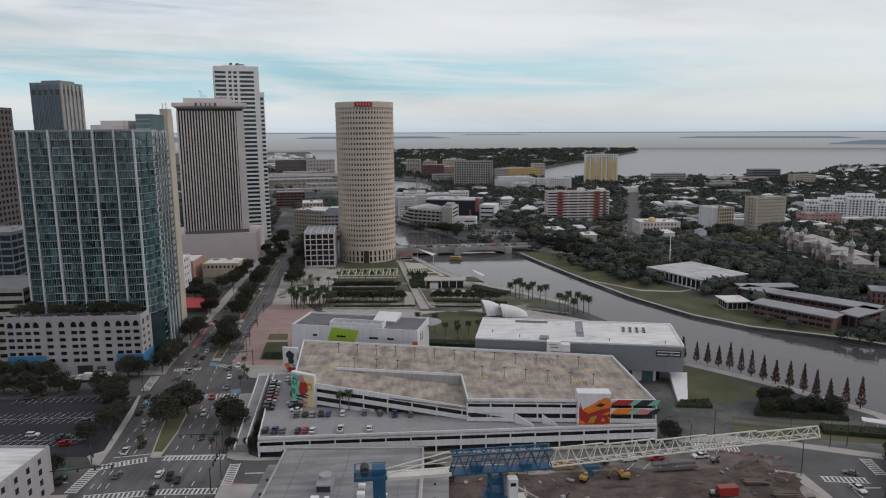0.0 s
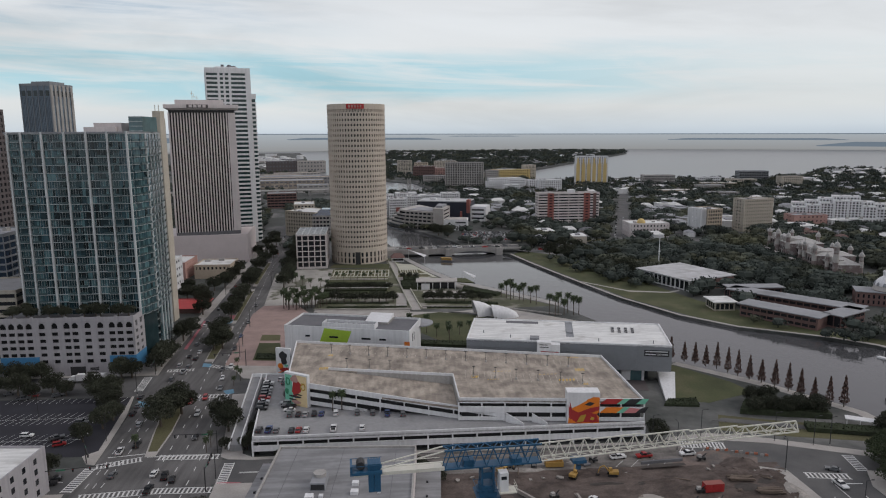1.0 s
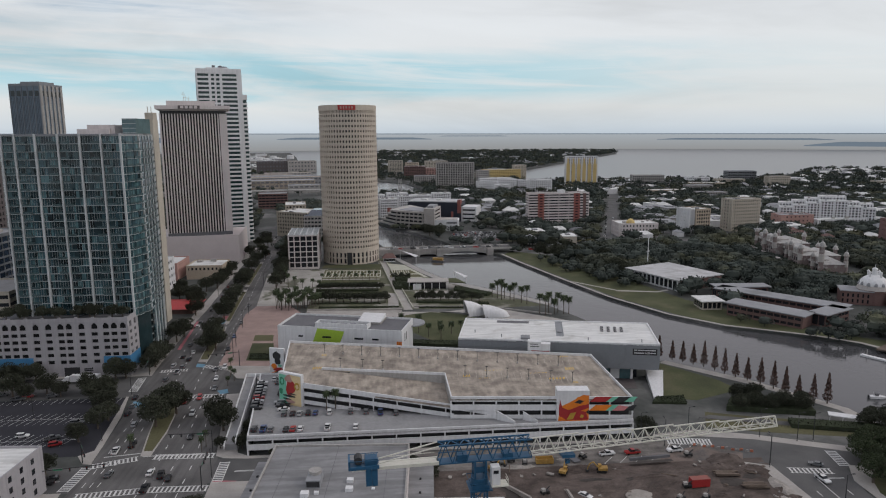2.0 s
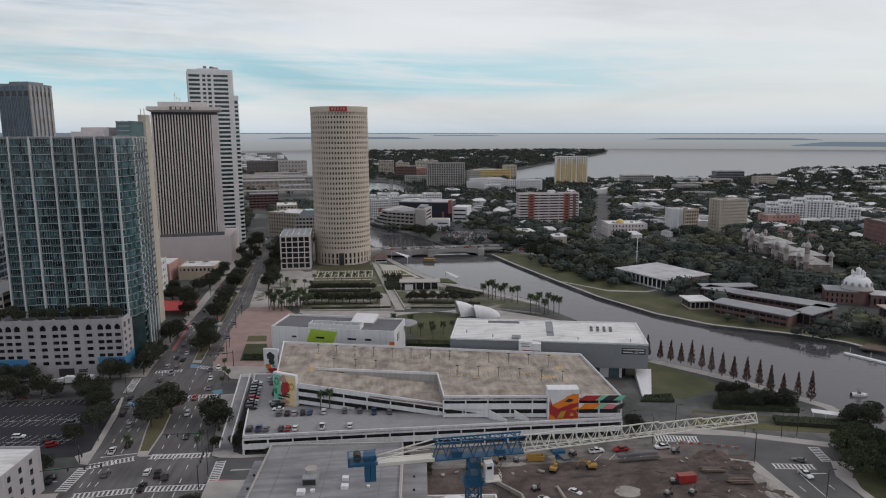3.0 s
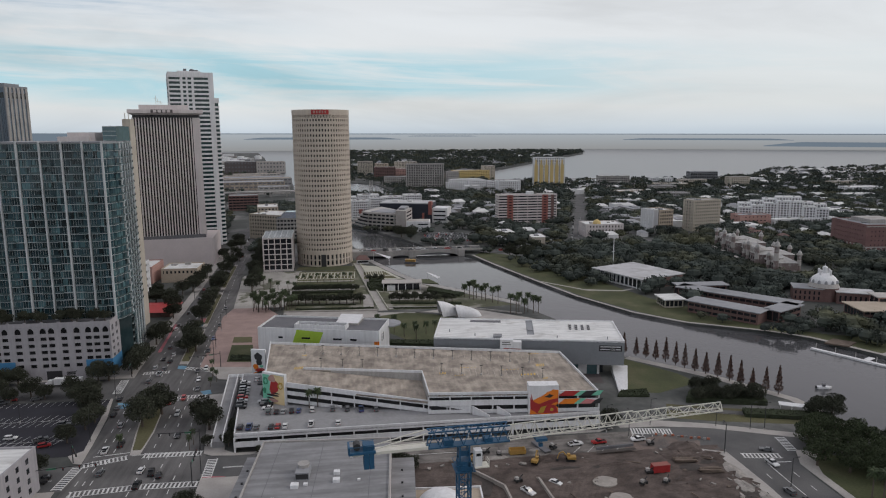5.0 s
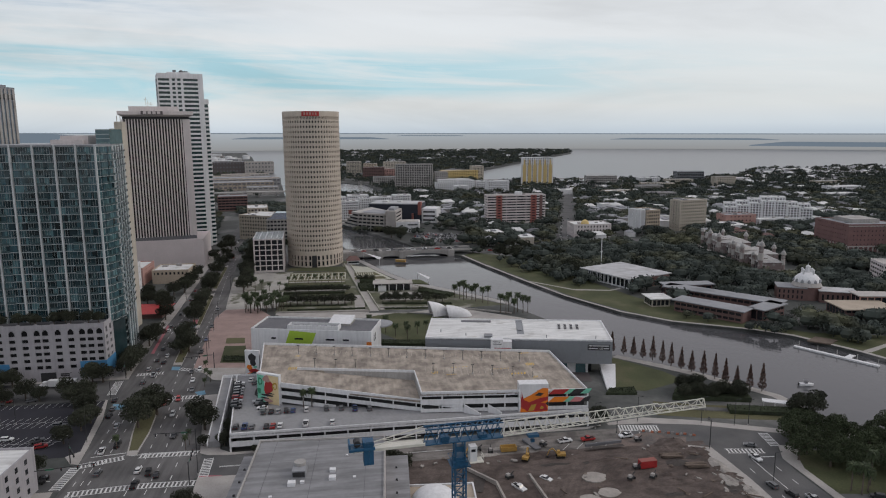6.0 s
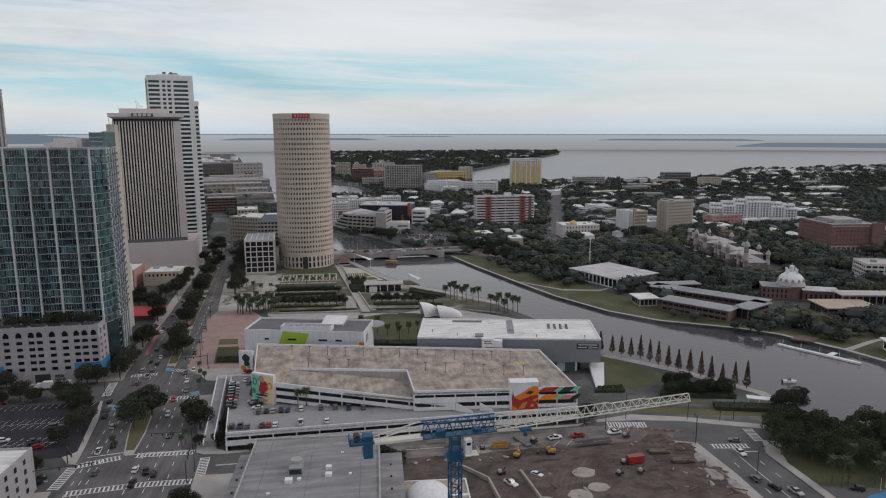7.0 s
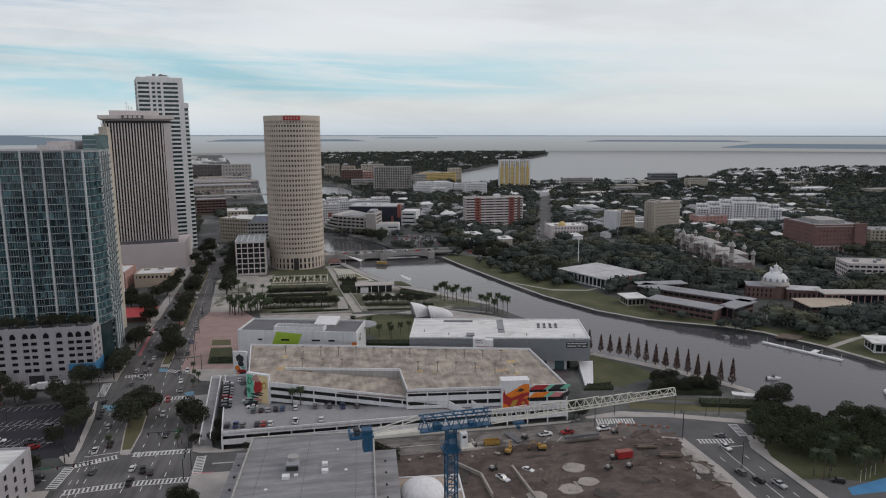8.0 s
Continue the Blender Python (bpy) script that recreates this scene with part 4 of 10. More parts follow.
def garage():
    g = thing("parking_garage", "white concrete parking garage with a stained open roof deck and ramps", "parking garage", (16, 262, 0))
    A, B = (-53.8, 223.2), (86.6, 225.2)
    dz = 6.6
    # lower terrace
    deck = Mesh()
    terr = [A, B, (86.6, 232), (19, 240), (-36, 252), (-47, 258), (-50, 264), (-50, 288), (-61, 288)]
    deck.prism(terr, 6.2, dz)
    wpart("lower_deck", deck, M["deck_grey"], g)
    # solid dark fill stands in for the shade under the lower deck
    shade_fill = Mesh()
    shade_fill.prism([(-52, 225.2), (86, 227), (86, 275), (-49, 305), (-58, 287)], 0, 6.2)
    wpart("dark_interior", shade_fill, M["steel_dark"], g)
    m = Mesh()
    wall_line(m, A, B, 5.5, 7.5)
    wpart("front_parapet", m, M["white"], g)
    m = Mesh()
    wall_line(m, A, B, 2.0, 4.1)
    wpart("front_rail", m, M["white"], g)
    n = 16
    for i in range(n + 1):
        u = i / n
        x, y = A[0] + (B[0] - A[0]) * u, A[1] + (B[1] - A[1]) * u
        m = Mesh().box(x - 0.25, y + 0.05, 0, x + 0.25, y + 0.6, 5.6)
        wpart("column", m, M["white"], g)
    # side ramp along the avenue
    m = Mesh()
    wall_line(m, (-61, 288), A, 0, 7.5)
    wpart("side_wall", m, M["white"], g)
    for off, za, zb in ((2.2, 5.0, 7.4), (6.4, 3.0, 7.2)):
        m = Mesh()
        wall_line(m, (-61 - off, 288), (-56.5 - off, 226), zb - 1.0, zb, 0.35, za - 1.4, za)
        wpart("ramp_rail", m, M["white"], g)
    m = Mesh()
    m.prism([(-62.7, 228), (-58.5, 228), (-62.5, 288), (-67.5, 288)], 0, [2.6, 2.6, 6.0, 6.0])
    wpart("side_ramp", m, M["deck_grey"], g)
    m = Mesh()
    wall_line(m, (-67.4, 288), (-50, 288), 5.6, 7.4)
    wpart("back_parapet", m, M["white"], g)
    # upper deck
    zt = 14.5
    RP = [(-47, 256), (-37.3, 250.6), (-32.0, 270.2), (19.0, 258.9), (19.4, 233.2), (86.6, 227.0), (85.5, 277), (-51, 310)]
    # dark solid in place of the shaded parking level behind the openings
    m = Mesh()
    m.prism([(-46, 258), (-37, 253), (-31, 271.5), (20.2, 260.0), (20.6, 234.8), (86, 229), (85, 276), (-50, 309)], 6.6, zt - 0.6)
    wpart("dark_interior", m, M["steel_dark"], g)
    m = Mesh()
    m.prism(RP, zt - 0.6, zt)
    wpart("upper_deck", m, M["deck"], g)
    ramp = [(-37.3, 250.6), (19.2, 235.4), (18.9, 258.7), (-32.0, 270.0)]
    m = Mesh()
    m.prism(ramp, [14.0, 10.2, 10.2, 14.0], [zt + 0.01, 11.0, 11.0, zt + 0.01])
    wpart("ramp_deck", m, M["deck"], g)
    # same dark fill for the shade beneath the ramp
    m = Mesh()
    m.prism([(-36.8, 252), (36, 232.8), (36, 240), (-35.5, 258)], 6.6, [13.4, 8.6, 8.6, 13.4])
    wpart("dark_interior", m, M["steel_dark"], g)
    edges = [((19.4, 233.2), (86.6, 227.0)), ((86.6, 227.0), (85.5, 277)), ((85.5, 277), (-51, 310)), ((-51, 310), (-47, 256)), ((-32.0, 270.2), (19.0, 258.9)), ((19.0, 258.9), (19.4, 233.2))]
    for i, (p, q) in enumerate(edges):
        m = Mesh()
        wall_line(m, p, q, zt - (1.0 if i < 4 else 0.0), zt + 1.0)
        wpart("parapet", m, M["white"], g)
    m = Mesh()
    wall_line(m, (19.0, 258.6), (19.3, 235.0), 10.6, zt, 0.3)
    wall_line(m, (-20, 267.3), (19.0, 258.7), zt - 0.9, zt, 0.3, 10.6, zt)
    wpart("ramp_wall", m, M["concrete"], g)
    # sloping bands of the left front
    P, Q = (-37.3, 250.4), (36.0, 231.2)
    sl = 6.2
    for top, bot in ((16.3, 14.3), (12.7, 11.1), (9.3, 7.8)):
        m = Mesh()
        u = 1.0 if bot - sl > 5.9 else max(0.2, (bot - 5.9) / sl)
        q = (P[0] + (Q[0] - P[0]) * u, P[1] + (Q[1] - P[1]) * u)
        wall_line(m, P, q, bot, top, 0.4, bot - sl * u, top - sl * u)
        wpart("ramp_rail", m, M["white"], g)
    for i in range(9):
        u = i / 8
        x, y = P[0] + (Q[0] - P[0]) * u, P[1] + (Q[1] - P[1]) * u
        wpart("column", Mesh().box(x - 0.25, y + 0.3, 6.6, x + 0.25, y + 0.8, 14.4 - sl * u), M["white"], g)
    # level bands of the right front
    P, Q = (19.4, 233.0), (86.8, 226.8)
    for top, bot in ((12.3, 10.1), (8.3, 6.9)):
        m = Mesh()
        wall_line(m, P, Q, bot, top)
        wpart("front_rail", m, M["white"], g)
    m = Mesh()
    wall_line(m, (36.4, 230.8), (42.5, 227.2), 6.6, 10.2, 0.4, 6.6, 7.4)
    wpart("ramp_rail", m, M["white"], g)
    m = Mesh()
    wall_line(m, (46.0, 230.0), (51, 227.0), 6.6, 10.0, 0.4, 6.6, 7.4)
    wpart("ramp_rail", m, M["white"], g)
    for i in range(9):
        u = i / 8
        x, y = P[0] + (Q[0] - P[0]) * u, P[1] + (Q[1] - P[1]) * u
        wpart("column", Mesh().box(x - 0.25, y + 0.3, 6.6, x + 0.25, y + 0.8, zt - 0.9), M["white"], g)
    # painted stair walls: flat shapes in bright colours
    blob_seed = random.Random(11)

    def painted(p, q, z0, z1, base, shapes, label, thick=5.0):
        d = Vector((q[0] - p[0], q[1] - p[1]))
        ln = d.length
        e = d / ln
        n = Vector((e.y, -e.x))
        m = Mesh()
        m.prism([p, q, (q[0] - n.x * thick, q[1] - n.y * thick), (p[0] - n.x * thick, p[1] - n.y * thick)], z0, z1)
        w = wpart("stair_tower", m, base, g, label)
        for k, (col, pts) in enumerate(shapes):
            mm = Mesh()
            off = 0.03 + 0.012 * k
            mm.add([(p[0] + e.x * u * ln + n.x * off, p[1] + e.y * u * ln + n.y * off, z0 + (z1 - z0) * v) for u, v in pts], [tuple(range(len(pts)))])
            part("painted_shape", mm.move(g.matrix_basis.inverted()), M[col], w)

    def blob(cx, cy, rx, ry, n=12, jit=0.25):
        return [(cx + rx * math.cos(2 * math.pi * i / n) * (1 + blob_seed.uniform(-jit, jit)), cy + ry * math.sin(2 * math.pi * i / n) * (1 + blob_seed.uniform(-jit, jit))) for i in range(n)]

    painted((-47.4, 255.4), (-37.9, 249.6), 6.6, 19.6, M["white"], [
        ("mint", [(0.0, 0.02), (0.36, 0.0), (0.33, 0.93), (0.02, 0.94)]), ("cream", [(0.45, 0.0), (0.98, 0.0), (0.98, 0.95), (0.45, 0.96)]),
        ("red", blob(0.52, 0.55, 0.22, 0.24)), ("pink", blob(0.45, 0.82, 0.16, 0.12)), ("red", blob(0.5, 0.5, 0.17, 0.16)), ("green_paint", blob(0.16, 0.72, 0.12, 0.13)),
        ("mint", blob(0.16, 0.72, 0.06, 0.07)), ("ochre", blob(0.82, 0.62, 0.13, 0.13)), ("cream", blob(0.82, 0.62, 0.07, 0.07)), ("steel_dark", blob(0.45, 0.28, 0.26, 0.035)),
        ("steel_dark", blob(0.36, 0.18, 0.2, 0.03)), ("green_paint", blob(0.1, 0.4, 0.08, 0.1)), ("steel_dark", blob(0.6, 0.36, 0.16, 0.025)), ("pink", blob(0.5, 0.12, 0.2, 0.06))],
        "stair wall with a bright mint, red and yellow mural", 1.6)
    painted((58.4, 228.0), (70.2, 227.0), 6.6, 18.4, M["white"], [
        ("orange", [(0.04, 0.0), (0.08, 0.45), (0.2, 0.52), (0.4, 0.62), (0.6, 0.74), (0.8, 0.86), (0.99, 0.84), (0.99, 0.0)]), ("red", [(0.05, 0.62), (0.14, 0.30), (0.5, 0.40), (0.9, 0.30), (0.99, 0.05), (0.3, 0.02), (0.06, 0.2)]), ("red", [(0.08, 0.72), (0.16, 0.45), (0.34, 0.36), (0.3, 0.22), (0.1, 0.12)]),
        ("orange", [(0.46, 0.58), (0.62, 0.78), (0.82, 0.84), (0.98, 0.78), (0.99, 0.6), (0.78, 0.56), (0.6, 0.52)]), ("steel_dark", [(0.52, 0.6), (0.68, 0.7), (0.84, 0.66), (0.72, 0.57)]),
        ("red", [(0.36, 0.36), (0.7, 0.5), (0.99, 0.56), (0.99, 0.44), (0.74, 0.34), (0.5, 0.2)]), ("red", blob(0.78, 0.16, 0.13, 0.12)), ("ochre", blob(0.78, 0.16, 0.06, 0.06)),
        ("ochre", [(0.3, 0.04), (0.42, 0.26), (0.6, 0.3), (0.5, 0.06)]), ("steel_dark", [(0.9, 0.3), (0.99, 0.38), (0.99, 0.22)])],
        "stair wall with a bright orange and red mural")
    for z0, z1, cols in ((13.5, 15.52, ("red", "mint", "steel_dark", "mint")), (10.1, 12.32, ("orange", "mint", "pink_paint", "steel_dark"))):
        xa = 70.4
        for c, ln in zip(cols, (6.2, 2.4, 4.4, 3.4)):
            m = Mesh()
            y0 = 231.4 - (xa - 33.4) * 0.0861 - 0.05
            y1 = 231.4 - (xa + ln - 33.4) * 0.0861 - 0.05
            m.add([(xa, y0, z0), (xa + ln, y1, z0), (min(xa + ln + 2.6, 88.2), y1 - 0.14, z1), (xa + 2.6, y0 - 0.14, z1)], [(0, 1, 2, 3)])
            wpart("painted_shape", m, M[c], g)
            xa += ln
    painted((-58.2, 296.0), (-51.4, 294.0), 0, 16.5, M["white"], [("steel_dark", blob(0.5, 0.78, 0.26, 0.12)), ("steel_dark", blob(0.55, 0.62, 0.2, 0.1)), ("orange", blob(0.3, 0.5, 0.2, 0.08)),
            ("red", blob(0.6, 0.4, 0.34, 0.06)), ("mint", blob(0.7, 0.52, 0.14, 0.04)), ("orange", blob(0.5, 0.3, 0.4, 0.05)), ("red", [(0.1, 0.05), (0.95, 0.05), (0.95, 0.2), (0.1, 0.2)])],
            "stair wall with a black and orange mural", 1.2)
    # stair head on the roof
    m = Mesh()
    m.prism([(58.6, 284.6), (64.4, 283.18), (65.2, 286.78), (59.4, 288.2)], zt, zt + 5.2)
    m.prism([(64.4, 283.18), (68.4, 282.2), (69.2, 285.8), (65.2, 286.78)], zt, zt + 4.3)
    sh = wpart("stair_head", m, M["white"], g)
    for z, c, xa, xb in ((15.3, "red", 60.2, 68.0), (18.4, "steel_dark", 59.6, 63.0), (17.3, "steel_dark", 59.6, 63.6)):
        m = Mesh()
        ya, yb = (284.6 - (v - 58.6) * 0.245 - 0.06 for v in (xa, xb))
        m.add([(xa, ya, z), (xb, yb, z), (xb, yb, z + 0.32), (xa, ya, z + 0.32)], [(0, 1, 2, 3)])
        part("sign_bar", m.move(g.matrix_basis.inverted()), M[c], sh)
    return g


for nm, c in (("mint", (0.18, 0.50, 0.36)), ("cream", (0.66, 0.52, 0.30)), ("green_paint", (0.04, 0.22, 0.12)), ("ochre", (0.42, 0.26, 0.04)), ("orange", (0.72, 0.20, 0.02)), ("pink_paint", (0.55, 0.20, 0.2))):
    M[nm] = mat(nm, c, 0.7, 0.1, 0.3, 2.0, 0.03)
garage()


def roof_post(x, y, z, yellow):
    p = thing("roof_lamp", "dark slim lamp post on a concrete footing on the garage roof", "lamp post", (x, y, z), group="garage roof lamps")
    f = Mesh().tube(0, 0, 0, 0.75, 0.38, 0.34, 10)
    part("footing", f, M["concrete"], p)
    s = Mesh().tube(0, 0, 0.75, 4.2, 0.1, 0.08, 8)
    part("pole", s, M["steel_dark"], p)
    a = Mesh().box(-0.6, -0.2, 4.2, 0.6, 0.2, 4.4)
    part("lamp_head", a, M["steel_dark"], p)
    return p


lamp0 = None
rows_a = [(-32.8 + 8.41 * i, 292.4 - 2.2 * i) for i in range(13)]
rows_b = [(-24.3, 271.6), (-14.9, 269.2), (-6.3, 267.2), (27.3, 257.4), (35.9, 255.6), (43.9, 253.0), (52.3, 251.0), (60.7, 248.3), (68.9, 246.0)]
for i, (x, y) in enumerate(rows_a + rows_b):
    if lamp0 is None:
        lamp0 = roof_post(x, y, 14.51, False)
    else:
        copy_thing(lamp0, pose(x, y, 14.51))
gar = bpy.data.objects["parking_garage"]
lines = Mesh()
for i in range(52):
    x = -44 + i * 2.55
    y = 300 - (x + 33) * 0.258
    if x < 80:
        lines.prism([(x, y - 5.2), (x + 0.12, y - 5.2), (x + 0.9, y), (x + 0.78, y)], 14.505, 14.512)
for i in range(20):
    x = 24 + i * 2.55
    y = 262 - (x - 20) * 0.26
    lines.prism([(x, y - 4.6), (x + 0.12, y - 4.6), (x + 0.9, y + 4.6), (x + 0.78, y + 4.6)], 14.505, 14.512)
M["faint_line"] = mat("faint_line", (0.44, 0.40, 0.35), 0.9, 0.25, 0.3, 2.0, 0.05)
tagged(wpart("bay_line", lines, M["faint_line"], gar), kind="stuff")
hatch = Mesh()
for x, y, a, b in ((-32.8, 289.5, 2.2, 2.2), (-34, 272.5, 4, 3), (28, 257.4, 3, 2.4), (64, 251, 7, 2.0), (72, 262, 4, 3.2), (73, 277.5, 5, 1.2), (70, 246, 2.5, 2.0), (58, 258, 8, 0.5), (40, 263, 8, 0.5), (35, 254, 5, 0.5)):
    for k in range(5):
        hatch.prism([(x - a / 2 + k * a / 5, y - b / 2), (x - a / 2 + k * a / 5 + a * 0.1, y - b / 2), (x - a / 2 + k * a / 5 + a * 0.16, y + b / 2), (x - a / 2 + k * a / 5 + a * 0.06, y + b / 2)], 14.505, 14.515)
M["hatch"] = mat("worn_yellow_paint", (0.52, 0.34, 0.07), 0.8, 0.3, 0.4, 2.0, 0.05)
tagged(wpart("yellow_hatching", hatch, M["hatch"], gar), kind="stuff")


# ---- museum of grey panels ----
def museum():
    b = thing("museum", "long grey panelled museum with a white flat roof", "museum", (28.5, 298.6, 0), -11.8)
    w, d, z0, z1 = 91.6, 35.6, 5.8, 17.3
    seg = 12
    for i in range(seg):
        x = i * w / seg
        piece("panel", x + 0.02, 0, z0, x + w / seg - 0.02, 0.5, z1, M["slate_panel"], b)
    m = Mesh()
    m.box(0.1, 0.4, z0, w - 0.1, d, z1 - 0.05)
    part("body", m, M["slate_panel"], b)
    m = Mesh()
    m.box(0.6, 0.6, z1 - 0.06, 45.6, d - 0.6, z1 + 0.25)
    m.box(49.2, 0.6, z1 - 0.06, w - 0.6, d - 0.6, z1 + 0.25)
    m.box(45.6, 0.6, z1 - 0.06, 49.2, 9, z1 + 0.25)
    ro = part("roof", m, M["roof_white"], b)
    m = Mesh()
    for x0, y0, x1, y1 in ((0, 0, w, 0.6), (0, d - 0.6, w, d), (0, 0.6, 0.6, d - 0.6), (w - 0.6, 0.6, w, d - 0.6)):
        m.box(x0, y0, z1 - 0.3, x1, y1, z1 + 0.7)
    part("parapet", m, M["white"], b)
    piece("roof_slot", 45.7, 9, z1 - 1.0, 49.1, d - 0.6, z1 - 0.4, M["roof_dark"], b)
    piece("roof_unit", 46.2, 16, z1 - 0.4, 48.6, 20, z1 + 0.5, M["roof_grey"], b)
    piece("roof_well", 16.5, 29.5, z1 + 0.26, 32.5, 33.5, z1 + 0.34, M["roof_dark"], b)
    piece("roof_hatch", 29.0, 0.8, z1 + 0.25, 33.2, 5.0, z1 + 1.6, M["roof_grey"], b)
    for i in range(4):
        for j in range(3):
            x, y = 67 + i * 3.1 + j * 0.25, 19 + j * 3.2
            piece("skylight", x, y, z1 + 0.25, x + 1.3, y + 1.9, z1 + 0.6, M["glass"], ro)
    for x, y in ((7, 11), (20, 5), (84, 3.5), (60, 4)):
        m = Mesh().tube(x, y, z1 + 0.25, z1 + 1.7, 0.22, n=8)
        part("vent_pipe", m, M["roof_grey"], b)
    # glazed base under the overhang
    m = Mesh()
    m.box(2, 6, 0, w - 9, d, z0)
    part("base_glass", m, M["glass"], b)
    for i in range(14):
        x = 4 + i * 5.6
        piece("base_pier", x, 5.2, 0, x + 1.0, 6.4, z0, M["concrete"], b)
    piece("entrance_wall", 70.5, 3.4, 0, 74.5, 6.6, z0, M["white"], b)
    piece("entrance_glass", 74.6, 3.6, 0, 79.4, 6.2, z0, M["glass_pale"], b)
    piece("entrance_glass", 66.0, 4.6, 0, 70.4, 6.4, z0, M["glass_pale"], b)
    piece("entrance_mat", 69, -9, 0.05, 81, 3.2, 0.12, M["brown_wall"], b)
    piece("entrance_wall", 79.5, 3.4, 0, 80.6, 6.6, z0, M["white"], b)
    m = Mesh()
    m.prism([(w - 5.5, -20), (w - 1.5, -20), (w + 3.2, 8), (w - 4.6, 8)], 0, [0.5, 0.5, 3.2, 3.2])
    part("side_stair", m, M["white"], b)
    sg = piece("sign", 79.6, -0.12, z1 - 4.6, 90.4, 0.0, z1 - 1.7, M["steel_dark"], b, "dark sign board with pale bars and a number")
    for x0, x1, z in ((80.2, 81.6, z1 - 2.6), (81.9, 89.8, z1 - 2.6), (80.2, 84.7, z1 - 3.9), (87.4, 89.8, z1 - 3.9)):
        piece("sign_bar", x0 - 79.6, -0.03, z - z1 + 4.6, x1 - 79.6, -0.005, z - z1 + 5.05, M["white"], sg)
    tx = bpy.data.curves.new("numeral", "FONT")
    tx.body, tx.size, tx.extrude = "100", 1.5, 0.02
    tx.materials.append(M["white"])
    to = new("numeral", tx)
    to.parent = sg
    to.matrix_basis = pose(5.25, -0.05, 0.42, 90, 0, 0)
    return b


museum()


def childrens_museum():
    b = thing("childrens_museum", "white low museum with a dark roof and lime green wall patch", "museum", (-59.6, 328.6, 0), -14.7)
    w, d, h = 64, 24, 17.0
    m = Mesh()
    m.box(0, 0, 0, w, d, h)
    part("wall", m, M["white"], b)
    m = Mesh()
    m.box(0.5, 0.5, h, w - 0.5, d - 0.5, h + 0.12)
    part("roof", m, M["roof_dark"], b)
    m = Mesh()
    for x0, y0, x1, y1 in ((0, 0, w, 0.4), (0, d - 0.4, w, d), (0, 0.4, 0.4, d - 0.4), (w - 0.4, 0.4, w, d - 0.4)):
        m.box(x0, y0, h, x1, y1, h + 1.0)
    part("parapet", m, M["white"], b)
    m = Mesh()
    for x0, y0, x1, y1 in ((19, 2.2, 46, 2.6), (19, 8, 46, 8.4), (19, 2.6, 19.4, 8), (45.6, 2.6, 46, 8)):
        m.box(x0, y0, h + 0.12, x1, y1, h + 2.6)
    part("plant_screen", m, M["white"], b)
    for i in range(5):
        piece("roof_unit", 21 + i * 5, 4, h + 0.12, 24 + i * 5, 7, h + 1.7, M["roof_grey"], b)
    m = Mesh()
    m.box(38, 12, h + 0.12, 50, 23, h + 1.2)
    part("roof_light", m, M["concrete"], b)
    m = Mesh()
    m.prism([(38, 12), (50, 12), (50, 23), (38, 23)], h + 1.2, [h + 1.3, h + 1.3, h + 3.2, h + 3.2])
    part("roof_light", m, M["white"], b)
    m = Mesh()
    m.add([(18, -0.08, 9), (32, -0.08, 9), (35, -0.08, h - 0.6), (21, -0.08, h + 0.4)], [(0, 1, 2, 3)])
    part("green_patch", m, M["lime"], b, "lime green painted wall patch")
    for x, wd in ((11, 2.4), (23.5, 4.5), (40, 4.6), (49, 3.4)):
        piece("window", x, -0.15, 12.6, x + wd, -0.09, 13.5, M["glass"], b)
    piece("window", w - 0.02, 6, 11, w + 0.06, 7, 15, M["glass"], b)
    piece("window", w - 0.02, 9, 11, w + 0.06, 10, 15, M["glass"], b)
    for i in range(3):
        piece("orange_panel", w - 2.5 + i * 0.9, -0.2, 9.0 + (i % 2), w - 1.7 + i * 0.9, -0.05, 12.5, M["orange"], b)
    m = Mesh().tube(w - 2, d + 4, h - 3, h - 2.4, 7.5, n=28)
    part("canopy", m, M["roof_grey"], b)
    m = Mesh().tube(w - 2, d + 4, 0, h - 3, 1.0, n=12)
    part("canopy_post", m, M["white"], b)
    m = Mesh().dome(30, 1.0, h + 0.2, 0.9, 0.9, 12, 4)
    part("dish", m, M["white"], b)
    return b


childrens_museum()


# ---- tower crane ----
def lattice(m, p, q, w, h, n, chord, brace, tri=False):
    """A lattice girder from p to q: chords, posts and zigzag braces. tri: one top chord."""
    p, q = Vector(p), Vector(q)
    d = (q - p).normalized()
    s = Vector((d.y, -d.x, 0))
    s = s.normalized() if s.length > 1e-4 else Vector((1, 0, 0))
    u = s.cross(d)
    lows = [s * (-w / 2), s * (w / 2)]
    highs = [u * h] if tri else [s * (-w / 2) + u * h, s * (w / 2) + u * h]
    for o in lows + highs:
        m.bar(p + o, q + o, chord)
    L = (q - p).length
    for i in range(n):
        a, b, c = p + d * (L * i / n), p + d * (L * (i + 0.5) / n), p + d * (L * (i + 1) / n)
        for k, lo in enumerate(lows):
            hi = highs[0] if tri else highs[k]
            m.bar(a + lo, b + hi, brace)
            m.bar(b + hi, c + lo, brace)
        m.bar(a + lows[0], a + lows[1], brace)
        m.bar(a + lows[0], c + lows[1], brace)
        if not tri:
            m.bar(a + highs[0], b + highs[1], brace)
            m.bar(b + highs[1], c + highs[0], brace)
    return m


